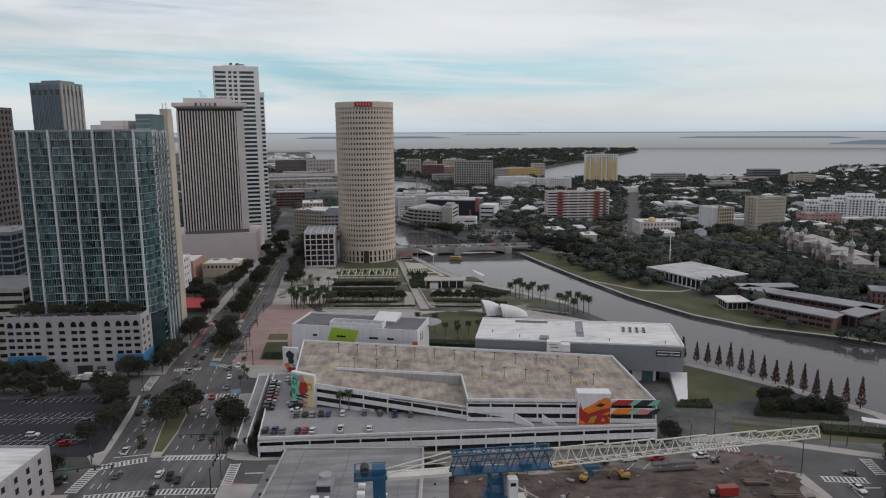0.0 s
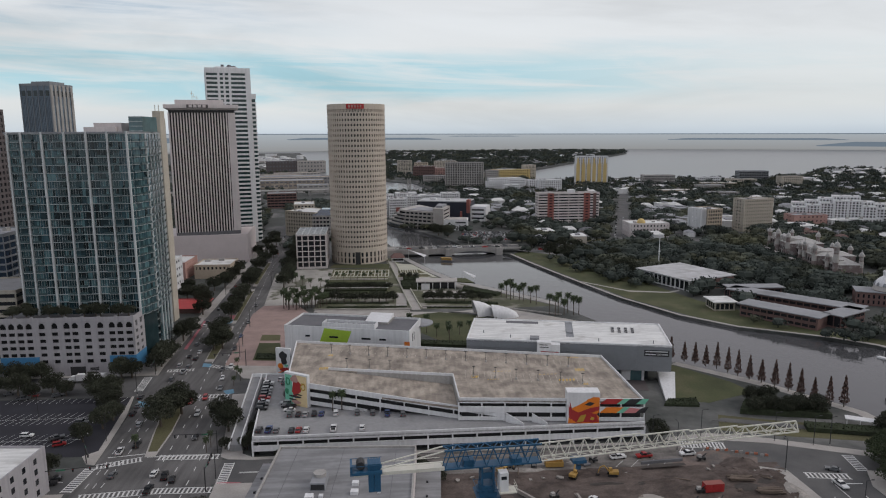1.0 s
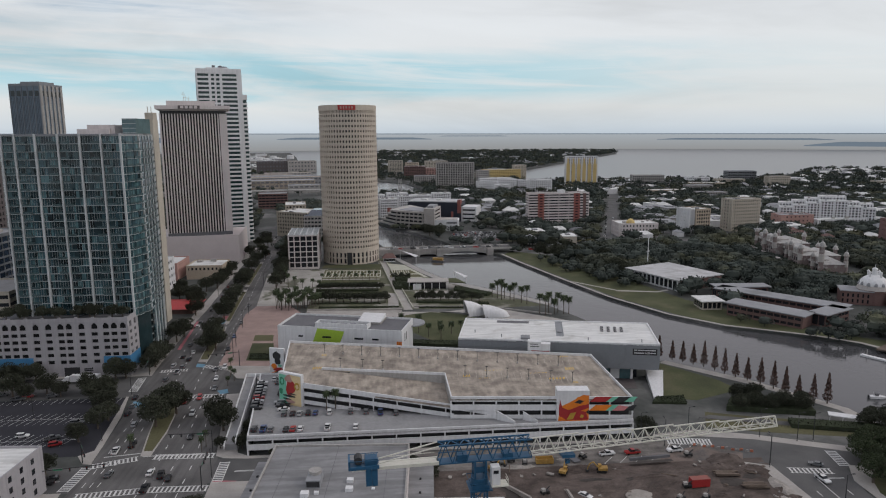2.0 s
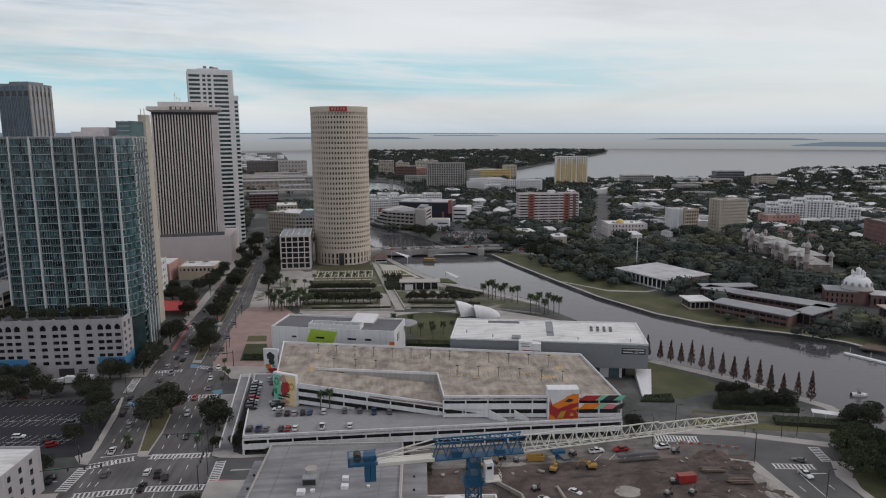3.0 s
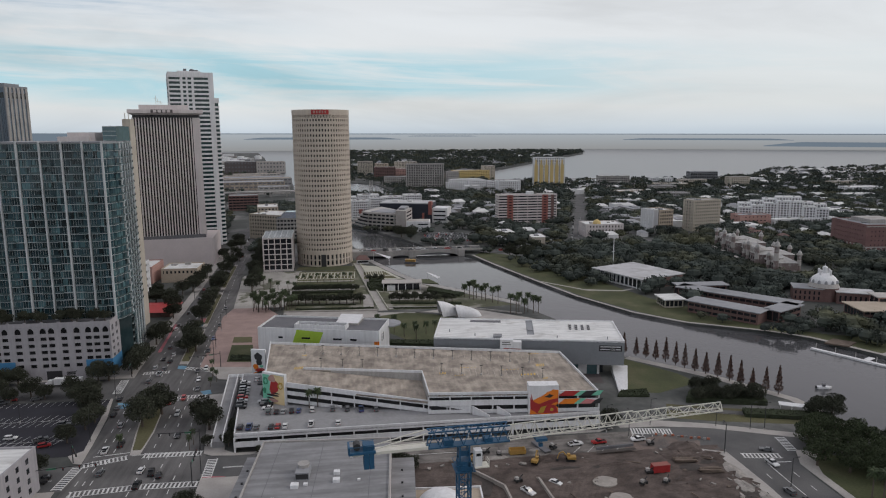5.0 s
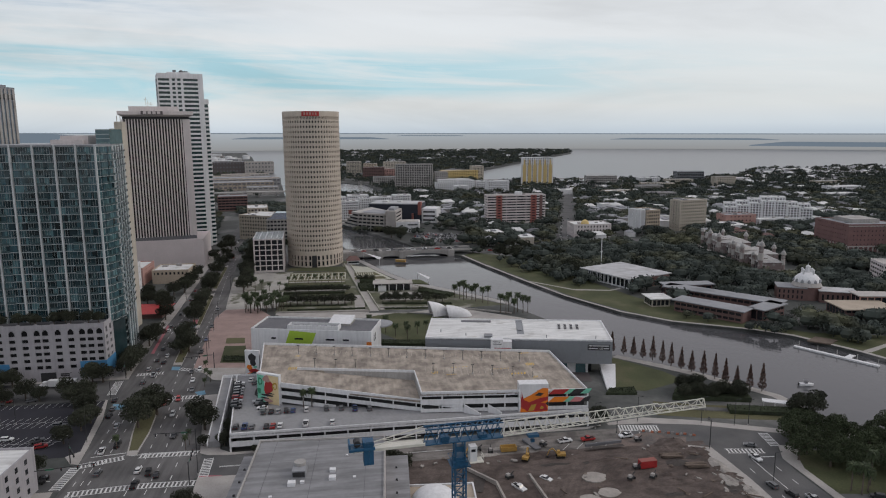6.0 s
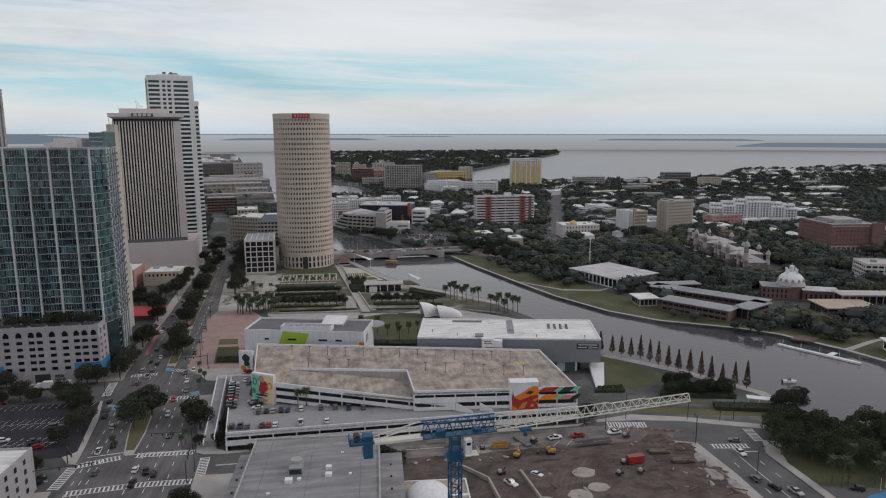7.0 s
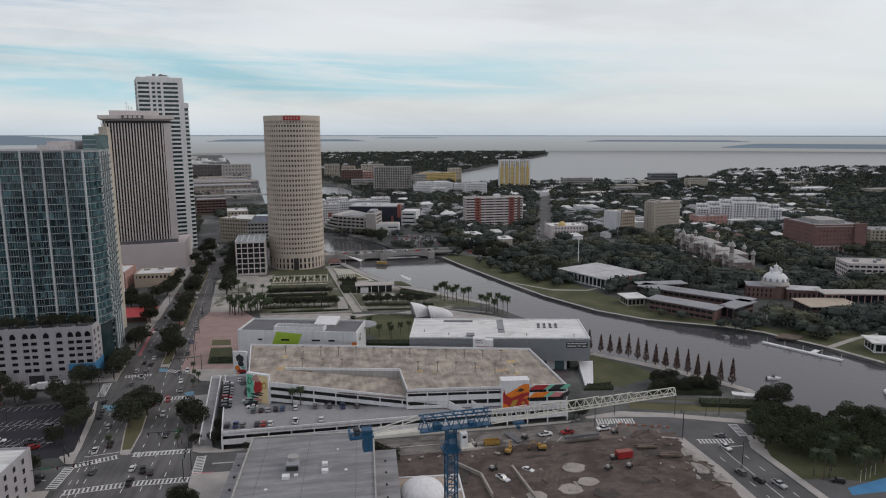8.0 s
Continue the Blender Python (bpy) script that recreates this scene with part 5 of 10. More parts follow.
def tower_crane():
    c = thing("tower_crane", "blue and white lattice tower crane over the building site", "crane", (11.6, 91.0, 0), 4.8)
    top = 58.0
    for k in range(8):
        za, zb = k * top / 8, (k + 1) * top / 8
        m = Mesh()
        for x in (-1.05, 1.05):
            for y in (-1.05, 1.05):
                m.bar((x, y, za), (x, y, zb), 0.26)
        nb = 4
        for i in range(nb):
            a, b = za + (zb - za) * i / nb, za + (zb - za) * (i + 1) / nb
            for s in (-1.05, 1.05):
                x0, x1 = (-1.05, 1.05) if i % 2 else (1.05, -1.05)
                m.bar((x0, s, a), (x1, s, b), 0.13)
                m.bar((s, x0, a), (s, x1, b), 0.13)
                m.bar((-1.05, s, b), (1.05, s, b), 0.12)
                m.bar((s, -1.05, b), (s, 1.05, b), 0.12)
        part("mast_section", m, M["steel_blue"], c)
    lad = Mesh()
    for x in (-0.3, 0.3):
        lad.bar((x, 0.6, 0), (x, 0.6, top), 0.07)
    for i in range(70):
        lad.bar((-0.3, 0.6, i * 0.82), (0.3, 0.6, i * 0.82), 0.05)
    part("ladder", lad, M["steel_blue"], c)
    m = Mesh()
    m.tube(0, 0, top + 0.5, top + 1.5, 1.35, 1.35, 20)
    part("slewing_ring", m, M["steel_blue"], c)
    part("ring_seat", Mesh().box(-1.35, -1.35, top - 0.1, 1.35, 1.35, top + 0.5), M["steel_blue"], c)
    for x in (-1.0, 0.72):
        for y in (-1.0, 0.72):
            piece("turret_leg", x, y, top + 1.5, x + 0.28, y + 0.28, top + 4.5, M["steel_blue"], c)
    piece("turret_plate", -1.0, -0.6, top + 2.3, 1.0, 0.6, top + 3.3, M["steel_blue"], c)
    for s in (-1, 1):
        part("platform_rail", Mesh().bar((1.75 * s, -1.75, top + 1.1), (1.75 * s, 1.75, top + 1.1), 0.08), M["steel_blue"], c)
        part("platform_rail", Mesh().bar((-1.75, 1.75 * s, top + 1.1), (1.75, 1.75 * s, top + 1.1), 0.08), M["steel_blue"], c)
    part("platform", Mesh().box(-1.8, -1.8, top - 0.25, 1.8, 1.8, top - 0.1), M["steel_blue"], c)
    jz = 62.4
    jl = 50.2
    # blue heel girder, then the pale jib
    m = Mesh()
    lattice(m, (-6.5, 0, jz), (8.2, 0, jz), 1.7, 2.9, 7, 0.22, 0.13)
    m.bar((-6.5, 0, jz + 1.45), (8.2, 0, jz + 1.45), 0.12)
    m.box(-6.4, -0.8, jz - 0.05, 8.0, 0.8, jz + 0.12)
    part("heel_girder", m, M["steel_blue"], c)
    m = Mesh()
    m.box(-3.6, -0.7, jz + 0.12, -2.0, 0.7, jz + 1.1)
    part("winch", m, M["steel_blue"], c)
    part("switch_box", Mesh().box(3.6, -0.7, jz + 0.12, 5.2, 0.7, jz + 0.8), M["steel_blue"], c)
    cuts = [8.2, 16.2, 24.2, 32.2, 40.2, jl]
    for i in range(5):
        m = Mesh()
        h0 = 2.5 - 0.25 * i
        lattice(m, (cuts[i], 0, jz + 0.12 + i * 0.32), (cuts[i + 1], 0, jz + 0.12 + (i + 1) * 0.32), 1.4, h0, 4, 0.17, 0.1, True)
        js = None
        for j in range(len(m.v) // 8):
            bar = Mesh().add(m.v[8 * j:8 * j + 8], m.f[:6])
            if js is None:
                js = part("jib_section", bar, M["steel_white"], c)
            else:
                part("chord" if j < 3 else "brace", bar, M["steel_white"], js)
    m = Mesh()
    m.box(jl - 0.1, -0.7, jz + 1.6, jl + 0.15, 0.7, jz + 1.8)
    for y in (-0.7, 0.7):
        m.bar((jl, y, jz + 1.7), (jl, 0, jz + 3.2), 0.14)
    part("jib_tip", m, M["steel_white"], c)
    tr = Mesh()
    tr.box(13.2, -0.85, jz - 0.75, 15.3, 0.85, jz - 0.25)
    for x in (13.4, 15.1):
        tr.bar((x, 0.5, jz - 0.4), (14.3, 0, jz - 1.5), 0.08)
    tr.box(13.95, -0.25, jz - 2.0, 14.65, 0.25, jz - 1.4)
    part("trolley", tr, M["steel_blue"], c)
    part("hoist_rope", Mesh().bar((14.0, 0.1, jz - 0.5), (14.0, 0.1, jz - 1.5), 0.05), M["steel_dark"], c)
    # counter-jib
    m = Mesh()
    for y in (-0.8, 0.8):
        m.bar((-6.5, y, jz + 0.2), (-19.7, y, jz + 0.2), 0.34, 0.5)
    for i in range(7):
        x = -7 - i * 1.7
        m.bar((x, -0.8, jz + 0.2), (x - 1.7, 0.8, jz + 0.2), 0.14)
        m.bar((x, -0.8, jz + 0.2), (x, 0.8, jz + 0.2), 0.14)
    m.box(-17.2, -0.75, jz + 0.3, -6.8, 0.75, jz + 0.42)
    part("counter_jib", m, M["steel_white"], c)
    m = Mesh()
    for y in (-0.8, 0.8):
        m.bar((-6.4, y, jz + 2.9), (-17.0, y, jz + 0.6), 0.16)
        m.bar((-7.0, y, jz + 1.2), (-14.0, y, jz + 1.1), 0.07)
    part("tie_bar", m, M["steel_white"], c)
    m = Mesh()
    m.box(-20.2, -1.3, jz + 0.3, -15.6, 1.3, jz + 0.75)
    part("machine_deck", m, M["steel_blue"], c)
    part("end_panel", Mesh().box(-20.2, -1.2, jz + 0.75, -19.9, 1.2, jz + 1.7), M["steel_blue"], c)
    mo = part("motor_house", Mesh().box(-17.7, -0.9, jz + 0.75, -15.9, 0.9, jz + 1.7), M["steel_blue"], c)
    for i in range(5):
        part("cooling_rib", Mesh().box(-17.6 + i * 0.4, -1.0, jz + 0.9, -17.4 + i * 0.4, 1.0, jz + 1.8), M["steel_blue"], mo)
    for y in (-1.3, 1.3):
        part("deck_rail", Mesh().bar((-20.2, y, jz + 1.7), (-15.6, y, jz + 1.7), 0.07), M["steel_blue"], c)
    m = Mesh()
    m.tube(0, 0, -0.8, 0.8, 0.62, n=14)
    m.move(pose(-18.7, 0, jz + 1.5, 90))
    part("rope_drum", m, M["steel_dark"], c)
    for i, x in enumerate((-17.6, -16.7)):
        m = Mesh().box(x, -1.1, jz - 2.5, x + 0.85, 1.1, jz + 0.2)
        part("counterweight", m, M["steel_blue"], c)
    cab = Mesh()
    cab.box(1.45, -2.4, jz - 3.4, 2.8, -1.0, jz - 0.5)
    cb = part("cab", cab, M["white"], c)
    w = Mesh()
    w.box(1.7, -2.44, jz - 1.5, 2.5, -2.4, jz - 1.0)
    w.box(2.8, -2.3, jz - 2.2, 2.84, -1.1, jz - 0.9)
    part("cab_window", w, M["glass"], cb)
    m = Mesh()
    for x in (1.5, 4.0):
        m.bar((x, -2.7, jz - 3.5), (x, -2.7, jz - 2.4), 0.06)
    for z in (-2.4, -2.9):
        m.bar((2.8, -2.7, jz + z), (4.0, -2.7, jz + z), 0.06)
        m.bar((4.0, -2.7, jz + z), (4.0, -0.9, jz + z), 0.06)
    m.box(1.4, -2.8, jz - 3.55, 4.0, -0.8, jz - 3.4)
    part("cab_platform", m, M["steel_white"], c)
    base = Mesh().box(-3.5, -3.5, 0, 3.5, 3.5, 0.8)
    part("base_block", base, M["concrete"], c)
    return c


tower_crane()


# ---- plants ----
def leaf_quads(pts, size, r, flat=0.0):
    """Small four-cornered leaf clumps at the given points, turned at random."""
    n = len(pts)
    rs = np.random.RandomState(r)
    a = rs.normal(size=(n, 3))
    a[:, 2] *= 1 - flat
    a /= np.linalg.norm(a, axis=1)[:, None]
    b = rs.normal(size=(n, 3))
    b -= a * np.sum(a * b, axis=1)[:, None]
    b /= np.linalg.norm(b, axis=1)[:, None]
    c = np.cross(a, b)
    s = size * rs.uniform(0.6, 1.35, size=(n, 1))
    p = np.asarray(pts)
    v = np.stack([p - b * s * 0.5, p + c * s * 0.36, p + b * s * 0.55, p - c * s * 0.36], axis=1).reshape(-1, 3)
    return v, np.arange(n * 4).reshape(-1, 4)


def quads_mesh(name, v, f, material):
    me = bpy.data.meshes.new(name)
    me.from_pydata([tuple(x) for x in v.tolist()], [], [tuple(x) for x in f.tolist()])
    me.materials.append(material)
    return me


def lobed_points(r, n, lobes):
    """Points in the outer half of several ellipsoids (x, y, z, rx, ry, rz)."""
    rs = np.random.RandomState(r)
    out = []
    wts = np.array([l[3] * l[4] for l in lobes])
    wts = wts / wts.sum()
    for (x, y, z, a, b, c), w in zip(lobes, wts):
        k = max(4, int(n * w))
        d = rs.normal(size=(k, 3))
        d /= np.linalg.norm(d, axis=1)[:, None]
        d *= (0.55 + 0.5 * rs.uniform(size=(k, 1)) ** 0.7)
        out.append(d * np.array([a, b, c]) + np.array([x, y, z]))
    return np.concatenate(out)


def oak(seed, size, label, material="leaf", n=1500, leaf=0.75, category="tree"):
    r = random.Random(seed)
    t = thing("tree", label, category, (0, 0, -50), group="street trees")
    m = Mesh()
    h = size * 0.42
    m.tube(0, 0, 0, h, size * 0.045, size * 0.03, 9)
    lobes = []
    for i in range(8):
        a = 2 * math.pi * i / 8 + r.uniform(-0.4, 0.4)
        d = size * r.uniform(0.22, 0.42)
        z = size * r.uniform(0.55, 0.85)
        q = (d * math.cos(a), d * math.sin(a), z)
        m.bar((0, 0, h * r.uniform(0.7, 0.98)), q, size * 0.02)
        lobes.append((*q, size * r.uniform(0.18, 0.27), size * r.uniform(0.18, 0.27), size * r.uniform(0.13, 0.2)))
    lobes.append((0, 0, size * 0.85, size * 0.3, size * 0.3, size * 0.18))
    for i in range(5):
        a = 2 * math.pi * i / 5 + 0.3
        lobes.append((size * 0.3 * math.cos(a), size * 0.3 * math.sin(a), size * 0.5, size * 0.24, size * 0.24, size * 0.16))
    part("trunk", m, M["bark"], t)
    v, f = leaf_quads(lobed_points(seed, n, lobes), leaf, seed)
    part("crown", quads_mesh("crown", v, f, M[material]), None, t)
    return t


def palm(seed, height, label, fronds=46, spread=2.15):
    r = random.Random(seed)
    t = thing("palm_tree", label, "palm tree", (0, 0, -50), group="palm trees")
    m = Mesh()
    m.tube(0, 0, 0, height * 0.5, 0.28, 0.22, 8)
    m.tube(0, 0, height * 0.5, height, 0.22, 0.2, 8)
    part("trunk", m, M["bark"], t)
    c = Mesh()
    for i in range(fronds):
        a = 2.4 * i + r.uniform(-0.2, 0.2)
        lift = 1.35 - 2.0 * i / fronds
        ca, sa = math.cos(a), math.sin(a)
        prev = None
        for k in range(5):
            u = k / 4
            d = spread * u
            z = height + spread * (lift * u - 0.85 * u * u)
            w = 0.34 * math.sin(math.pi * (0.15 + 0.85 * u)) + 0.05
            p0, p1 = (d * ca - w * sa, d * sa + w * ca, z - 0.18 * u), (d * ca + w * sa, d * sa - w * ca, z - 0.18 * u)
            pm = (d * ca, d * sa, z + 0.15)
            if prev:
                c.add([prev[0], prev[1], prev[2], p0, p1, pm], [(0, 2, 5, 3), (2, 1, 4, 5)])
            prev = (p0, p1, pm)
    part("crown", c, M["palm"], t)
    return t


def cypress(seed, h):
    t = thing("cypress_tree", "rust brown conical cypress tree on the river walk", "tree", (0, 0, -50), group="river walk cypresses")
    m = Mesh().tube(0, 0, 0, h * 0.9, 0.24, 0.05, 8)
    part("trunk", m, M["bark"], t)
    rs = np.random.RandomState(seed)
    n = 900
    u = rs.uniform(size=n) ** 0.75
    z = h * (0.12 + 0.88 * (1 - u))
    rad = (0.1 + 1.75 * u) * np.sqrt(rs.uniform(0.25, 1.0, size=n)) * (1 + 0.2 * np.sin(z * 3.1 + seed))
    a = rs.uniform(0, 2 * math.pi, size=n)
    v, f = leaf_quads(np.stack([rad * np.cos(a), rad * np.sin(a), z], axis=1), 0.55, seed)
    part("crown", quads_mesh("crown", v, f, M["cypress"]), None, t)
    return t


def plant(protos, places, seed, lo=0.85, hi=1.15, z=0.0):
    r = random.Random(seed)
    for x, y in places:
        o = copy_thing(r.choice(protos), pose(x, y, z, 0, 0, r.uniform(0, 360)))
        s = r.uniform(lo, hi)
        o.scale = (s, s, s * r.uniform(0.92, 1.08))


def retire(protos):
    for t in protos:
        for o in list(t.children_recursive) + [t]:
            bpy.data.objects.remove(o)


OAKS = [oak(s, 12.0, "broad dark green street oak beside the avenue", n=4300, leaf=0.62) for s in (21, 22, 23, 24)]
SMALL = [oak(s, 6.0, "small clipped round tree in a park row", n=1500, leaf=0.45) for s in (31, 32)]
GREENS = [oak(s, 12.0, "leafy green tree by the river road", "leaf_green", n=3600, leaf=0.6) for s in (41, 42, 43)]
PALMS = [palm(s, h, "slender palm tree with a round head of fronds") for s, h in ((51, 9.5), (52, 11.5), (53, 8.0))]
CYP = [cypress(61, 12.4), cypress(62, 11.0)]

plant(OAKS, [(-93.7, 260.4), (-90.6, 263.5), (-94.6, 251)], 1, 1.0, 1.15)
plant(OAKS, [(-62.3, 184.0), (-58.3, 180.9)], 36, 0.55, 0.65)
plant(OAKS, [(-71.1, 252.1), (-67.4, 245)], 34, 0.8, 0.9)
plant(OAKS, [(-115.6, 258.7), (-116.7, 251.5), (-119.0, 215.3), (-147.0, 287.3), (-130.3, 281.1), (-124.0, 280), (-160.2, 285)], 33, 0.5, 0.72)
plant(OAKS, [(-128, 288.5), (-136, 290), (-154, 290), (-168, 289), (-178, 291), (-186, 288), (-196, 290), (-121, 268), (-119, 240), (-206, 300), (-198, 306)], 61, 0.62, 0.85)
plant(OAKS, [(-172.0, 306.5), (-167.3, 307.5), (-131.2, 306.8), (-126.9, 308), (-177.9, 305.5), (-189, 306)], 2, 0.72, 0.9)
plant(OAKS, [(-118.4, 322.6), (-119.1, 338.1), (-120.6, 364.0), (-119.7, 374.4), (-118.9, 315.9), (-119.6, 330)], 35, 0.75, 0.95)
plant(OAKS, [(-100.2, 359.4), (-99.6, 346.8), (-95.9, 349), (-102.3, 371.0), (-105.6, 409.1), (-107.3, 421.7), (-108.3, 437.3), (-109.1, 454.2), (-112.6, 493.3), (-115.1, 523.1), (-117.9, 556.4), (-120.6, 591.7), (-114.0, 508.4)], 3, 0.85, 1.05)
plant(OAKS, [(-131.7, 443.9), (-125.9, 420.2), (-139.3, 461.1), (-136.6, 487.6), (-131.2, 496.5), (-131.2, 525.5), (-132.8, 548.4), (-131.7, 512.7), (-134.6, 633.2), (-135.4, 683.9), (-125.8, 648.1)], 4, 0.75, 1.0)
plant(OAKS, [(-87.4, 491.3), (-86.5, 507.4), (-90.5, 538.6), (-93.5, 572.9), (-97.2, 612.3), (-102.5, 665.6), (-90.1, 523.0), (-94.2, 555), (-95.5, 592), (-99, 630)], 5, 0.85, 1.05)
plant(OAKS, [(-140, 470), (-148, 462), (-152, 480), (-118, 620), (-128, 690), (-135, 720), (-110, 700), (-70, 690), (-60, 680), (-50, 672)], 32, 0.7, 1.0)
plant(SMALL, [(-54 + 4.7 * i, 446.5 - 0.4 * i) for i in range(11)], 6, 1.2, 1.45)
plant(SMALL, [(-55 + 3.2 * i, 484.5 - 0.2 * i) for i in range(15)], 7, 0.75, 0.92)
plant(PALMS, [(-56 + 5.2 * i, 513 - 0.2 * i) for i in range(9)], 8, 0.6, 0.75)
plant(SMALL, [(15 + 5.2 * i, 446 - 0.8 * i) for i in range(9)] + [(-5 + 5 * i, 519 - i) for i in range(1, 4)] + [(18 + 7 * i, 455 - i) for i in range(5)], 9, 0.8, 1.05)
plant(PALMS, [(6.7, 367), (12.6, 368.5), (17.9, 360), (24.7, 367), (31, 364), (2.9, 372), (24.4, 354), (36, 362)], 10, 0.75, 0.9)
plant(PALMS, [(-77.5, 431), (-73.8, 430), (-69, 427), (-66, 431), (-63.4, 427.5), (-59.3, 431.6), (-56, 431), (-75, 436), (-70, 437), (-64, 437), (-58, 437), (-53, 436), (-76, 433.5), (-72, 434), (-68, 433.5), (-64.5, 434.5), (-61, 434), (-57.5, 434), (-54, 432), (-71, 441), (-66, 441), (-61, 440), (-56, 440), (-51, 439), (-78, 440), (-74, 428), (-62, 430)], 11, 0.85, 1.0)
plant(PALMS, [(90, 402), (93, 399), (96, 404), (99, 401), (102, 404), (105, 401), (108, 400), (78, 441), (70, 446), (72, 441), (75, 446), (67, 450), (80, 437), (84, 432), (87, 428)], 12, 1.0, 1.15)
plant(PALMS, [(-79, 494), (-74, 493), (-68.5, 493), (-61, 492), (-56, 491), (-88, 500), (-84, 510)], 13, 0.7, 0.85)
plant(PALMS, [(-24.6, 246.6), (-28.0, 246.2)], 14, 0.66, 0.82, 6.6)
plant(PALMS, [(155.4, 164), (156.8, 160.9), (160.2, 162.4), (169.4, 160.7), (173.9, 161.9), (178.4, 163), (164, 166), (184, 161)], 15, 0.9, 1.05)
plant(PALMS, [(-70.5, 232), (-75.5, 300), (-78.5, 306), (-81, 318), (-71, 228), (-77, 294), (-97, 232)], 16, 0.5, 0.62)
plant(CYP, [(131.9, 314), (136.8, 309.5), (140.6, 305.8), (144.2, 301.9), (147.8, 298.1), (150.6, 292.7), (152.9, 287.7), (155.9, 282.9), (159.3, 278.7), (162.8, 273.8), (165.4, 267.7), (167.8, 262.6), (170.6, 257.5), (174.4, 253.1), (178.3, 249.5)], 17, 0.95, 1.1)
plant(GREENS, [(169.7, 210), (165.3, 196.1), (167.4, 185.5), (175.9, 183.9), (180.9, 178), (189.3, 176.6), (199, 179.6), (199.5, 201), (209, 197), (180.8, 205), (157.5, 199), (158, 190), (187, 190), (196, 190), (205, 186), (172, 195), (214, 190), (176, 172), (187, 168), (166, 174), (160, 180), (162, 205), (170, 202), (176, 197), (182, 197), (190, 197), (194, 184), (204, 193), (211, 182), (220, 186), (223, 194), (216, 178), (226, 180), (181, 187), (169, 178), (152, 186), (200, 172), (210, 170), (232, 184)], 18, 0.62, 0.86)
plant(OAKS, [(139, 246), (145, 247), (150.8, 244), (157, 246), (163, 243), (148, 254), (182, 228), (187, 226), (184, 222), (178, 226), (143, 256), (92, 226.5)], 19, 0.45, 0.75)
plant(OAKS, [(-57, 229), (-56.5, 236), (-57.5, 243), (-65, 230)], 20, 0.35, 0.5)
plant(SMALL, [(-36.4, 221.9), (-29.9, 221.9), (-22.8, 221.8), (-14.2, 221.8), (-10.4, 221.9), (-44.6, 221.6)], 29, 0.35, 0.6)
plant(OAKS, [(4, 205), (7, 203), (9.5, 200), (6, 198)], 25, 0.45, 0.6)
plant(OAKS, [(127, 652), (134, 603), (146, 587), (159, 558), (173, 536), (177, 519), (180, 612), (155, 648), (168, 630), (187, 582), (129, 727), (183, 508), (152, 600), (140, 630), (190, 545), (165, 590)], 26, 0.7, 1.1)
plant(OAKS, [(40, 742), (50, 730), (36, 764), (44, 756)], 33, 0.75, 1.05)
plant(OAKS, [(-182, 316), (-174, 316), (-166, 317), (-158, 316), (-150, 317), (-142, 316), (-134, 316), (-130, 318), (-178, 320), (-162, 320), (-146, 320)], 27, 0.4, 0.55, 27.1)
retire(OAKS + SMALL + GREENS + PALMS + CYP)


def hedge(name, poly, h, label, seed, material="hedge", z=0.0):
    """A clipped hedge: a soft block with leaf clumps standing out of it."""
    t = thing(name, label, "hedge", (poly[0][0], poly[0][1], z), group="park hedges")
    m = Mesh().prism([(x - poly[0][0], y - poly[0][1]) for x, y in poly], 0, h * 0.85)
    part("hedge_body", m, M[material], t)
    rs = np.random.RandomState(seed)
    pts = []
    xs, ys = [p[0] for p in poly], [p[1] for p in poly]
    area = (max(xs) - min(xs)) * (max(ys) - min(ys))
    k = int(min(3000, 200 + area * 9))
    p = np.stack([rs.uniform(min(xs), max(xs), k), rs.uniform(min(ys), max(ys), k), h * rs.uniform(0.45, 1.08, k)], axis=1)
    odd = np.zeros(k, bool)
    for (xa, ya), (xb, yb) in zip(poly, poly[1:] + poly[:1]):
        if ya != yb:
            odd ^= ((ya > p[:, 1]) != (yb > p[:, 1])) & (p[:, 0] < (xb - xa) * (p[:, 1] - ya) / (yb - ya) + xa)
    p = p[odd] - np.array([poly[0][0], poly[0][1], 0.0])
    v, f = leaf_quads(p, 0.55, seed)
    part("leaves", quads_mesh("leaves", v, f, M[material]), None, t)
    return t


# ---- park by the round tower ----
M["strip_stone"] = mat("strip_stone", (0.42, 0.415, 0.35), 0.9, 0.12, 0.2, 2.0, 0.05)
M["forecourt"] = mat("forecourt", (0.34, 0.325, 0.30), 0.9, 0.2, 0.1, 1.5, 0.1, stain=(0.12, 0.12, 0.09), stain_at=(0.54, 0.6), stain_scale=0.07)
M["park_soil"] = mat("park_soil", (0.095, 0.098, 0.06), 0.95, 0.3, 0.08, 1.0, 0.2, stain=(0.24, 0.23, 0.20), stain_at=(0.52, 0.62), stain_scale=0.05)
for x0, y0, x1, y1 in ((-57, 456, -8, 470), (-57, 489, -11, 495), (-57, 420, 4, 428), (12, 424, 62, 428), (14, 450, 44, 474), (-5, 424, 2, 470), (-58, 519.5, -12, 522.5)):
    patch("path", [(x0, y0), (x1, y0 - 3), (x1, y1 - 3), (x0, y1)], M["pavement"], "pale paved terrace walk", "path", 0.08)
patch("lawn", [(8, 372), (2, 392), (6, 408), (22, 414), (40, 408), (52, 396), (56, 372), (44, 350), (20, 352)], M["grass"], "mown park lawn", "lawn", 0.06)
patch("lawn", [(-20, 404), (-6, 405), (2, 396), (5, 380), (0, 372), (-14, 392)], M["grass"], "mown park lawn beside the museum", "lawn", 0.06)
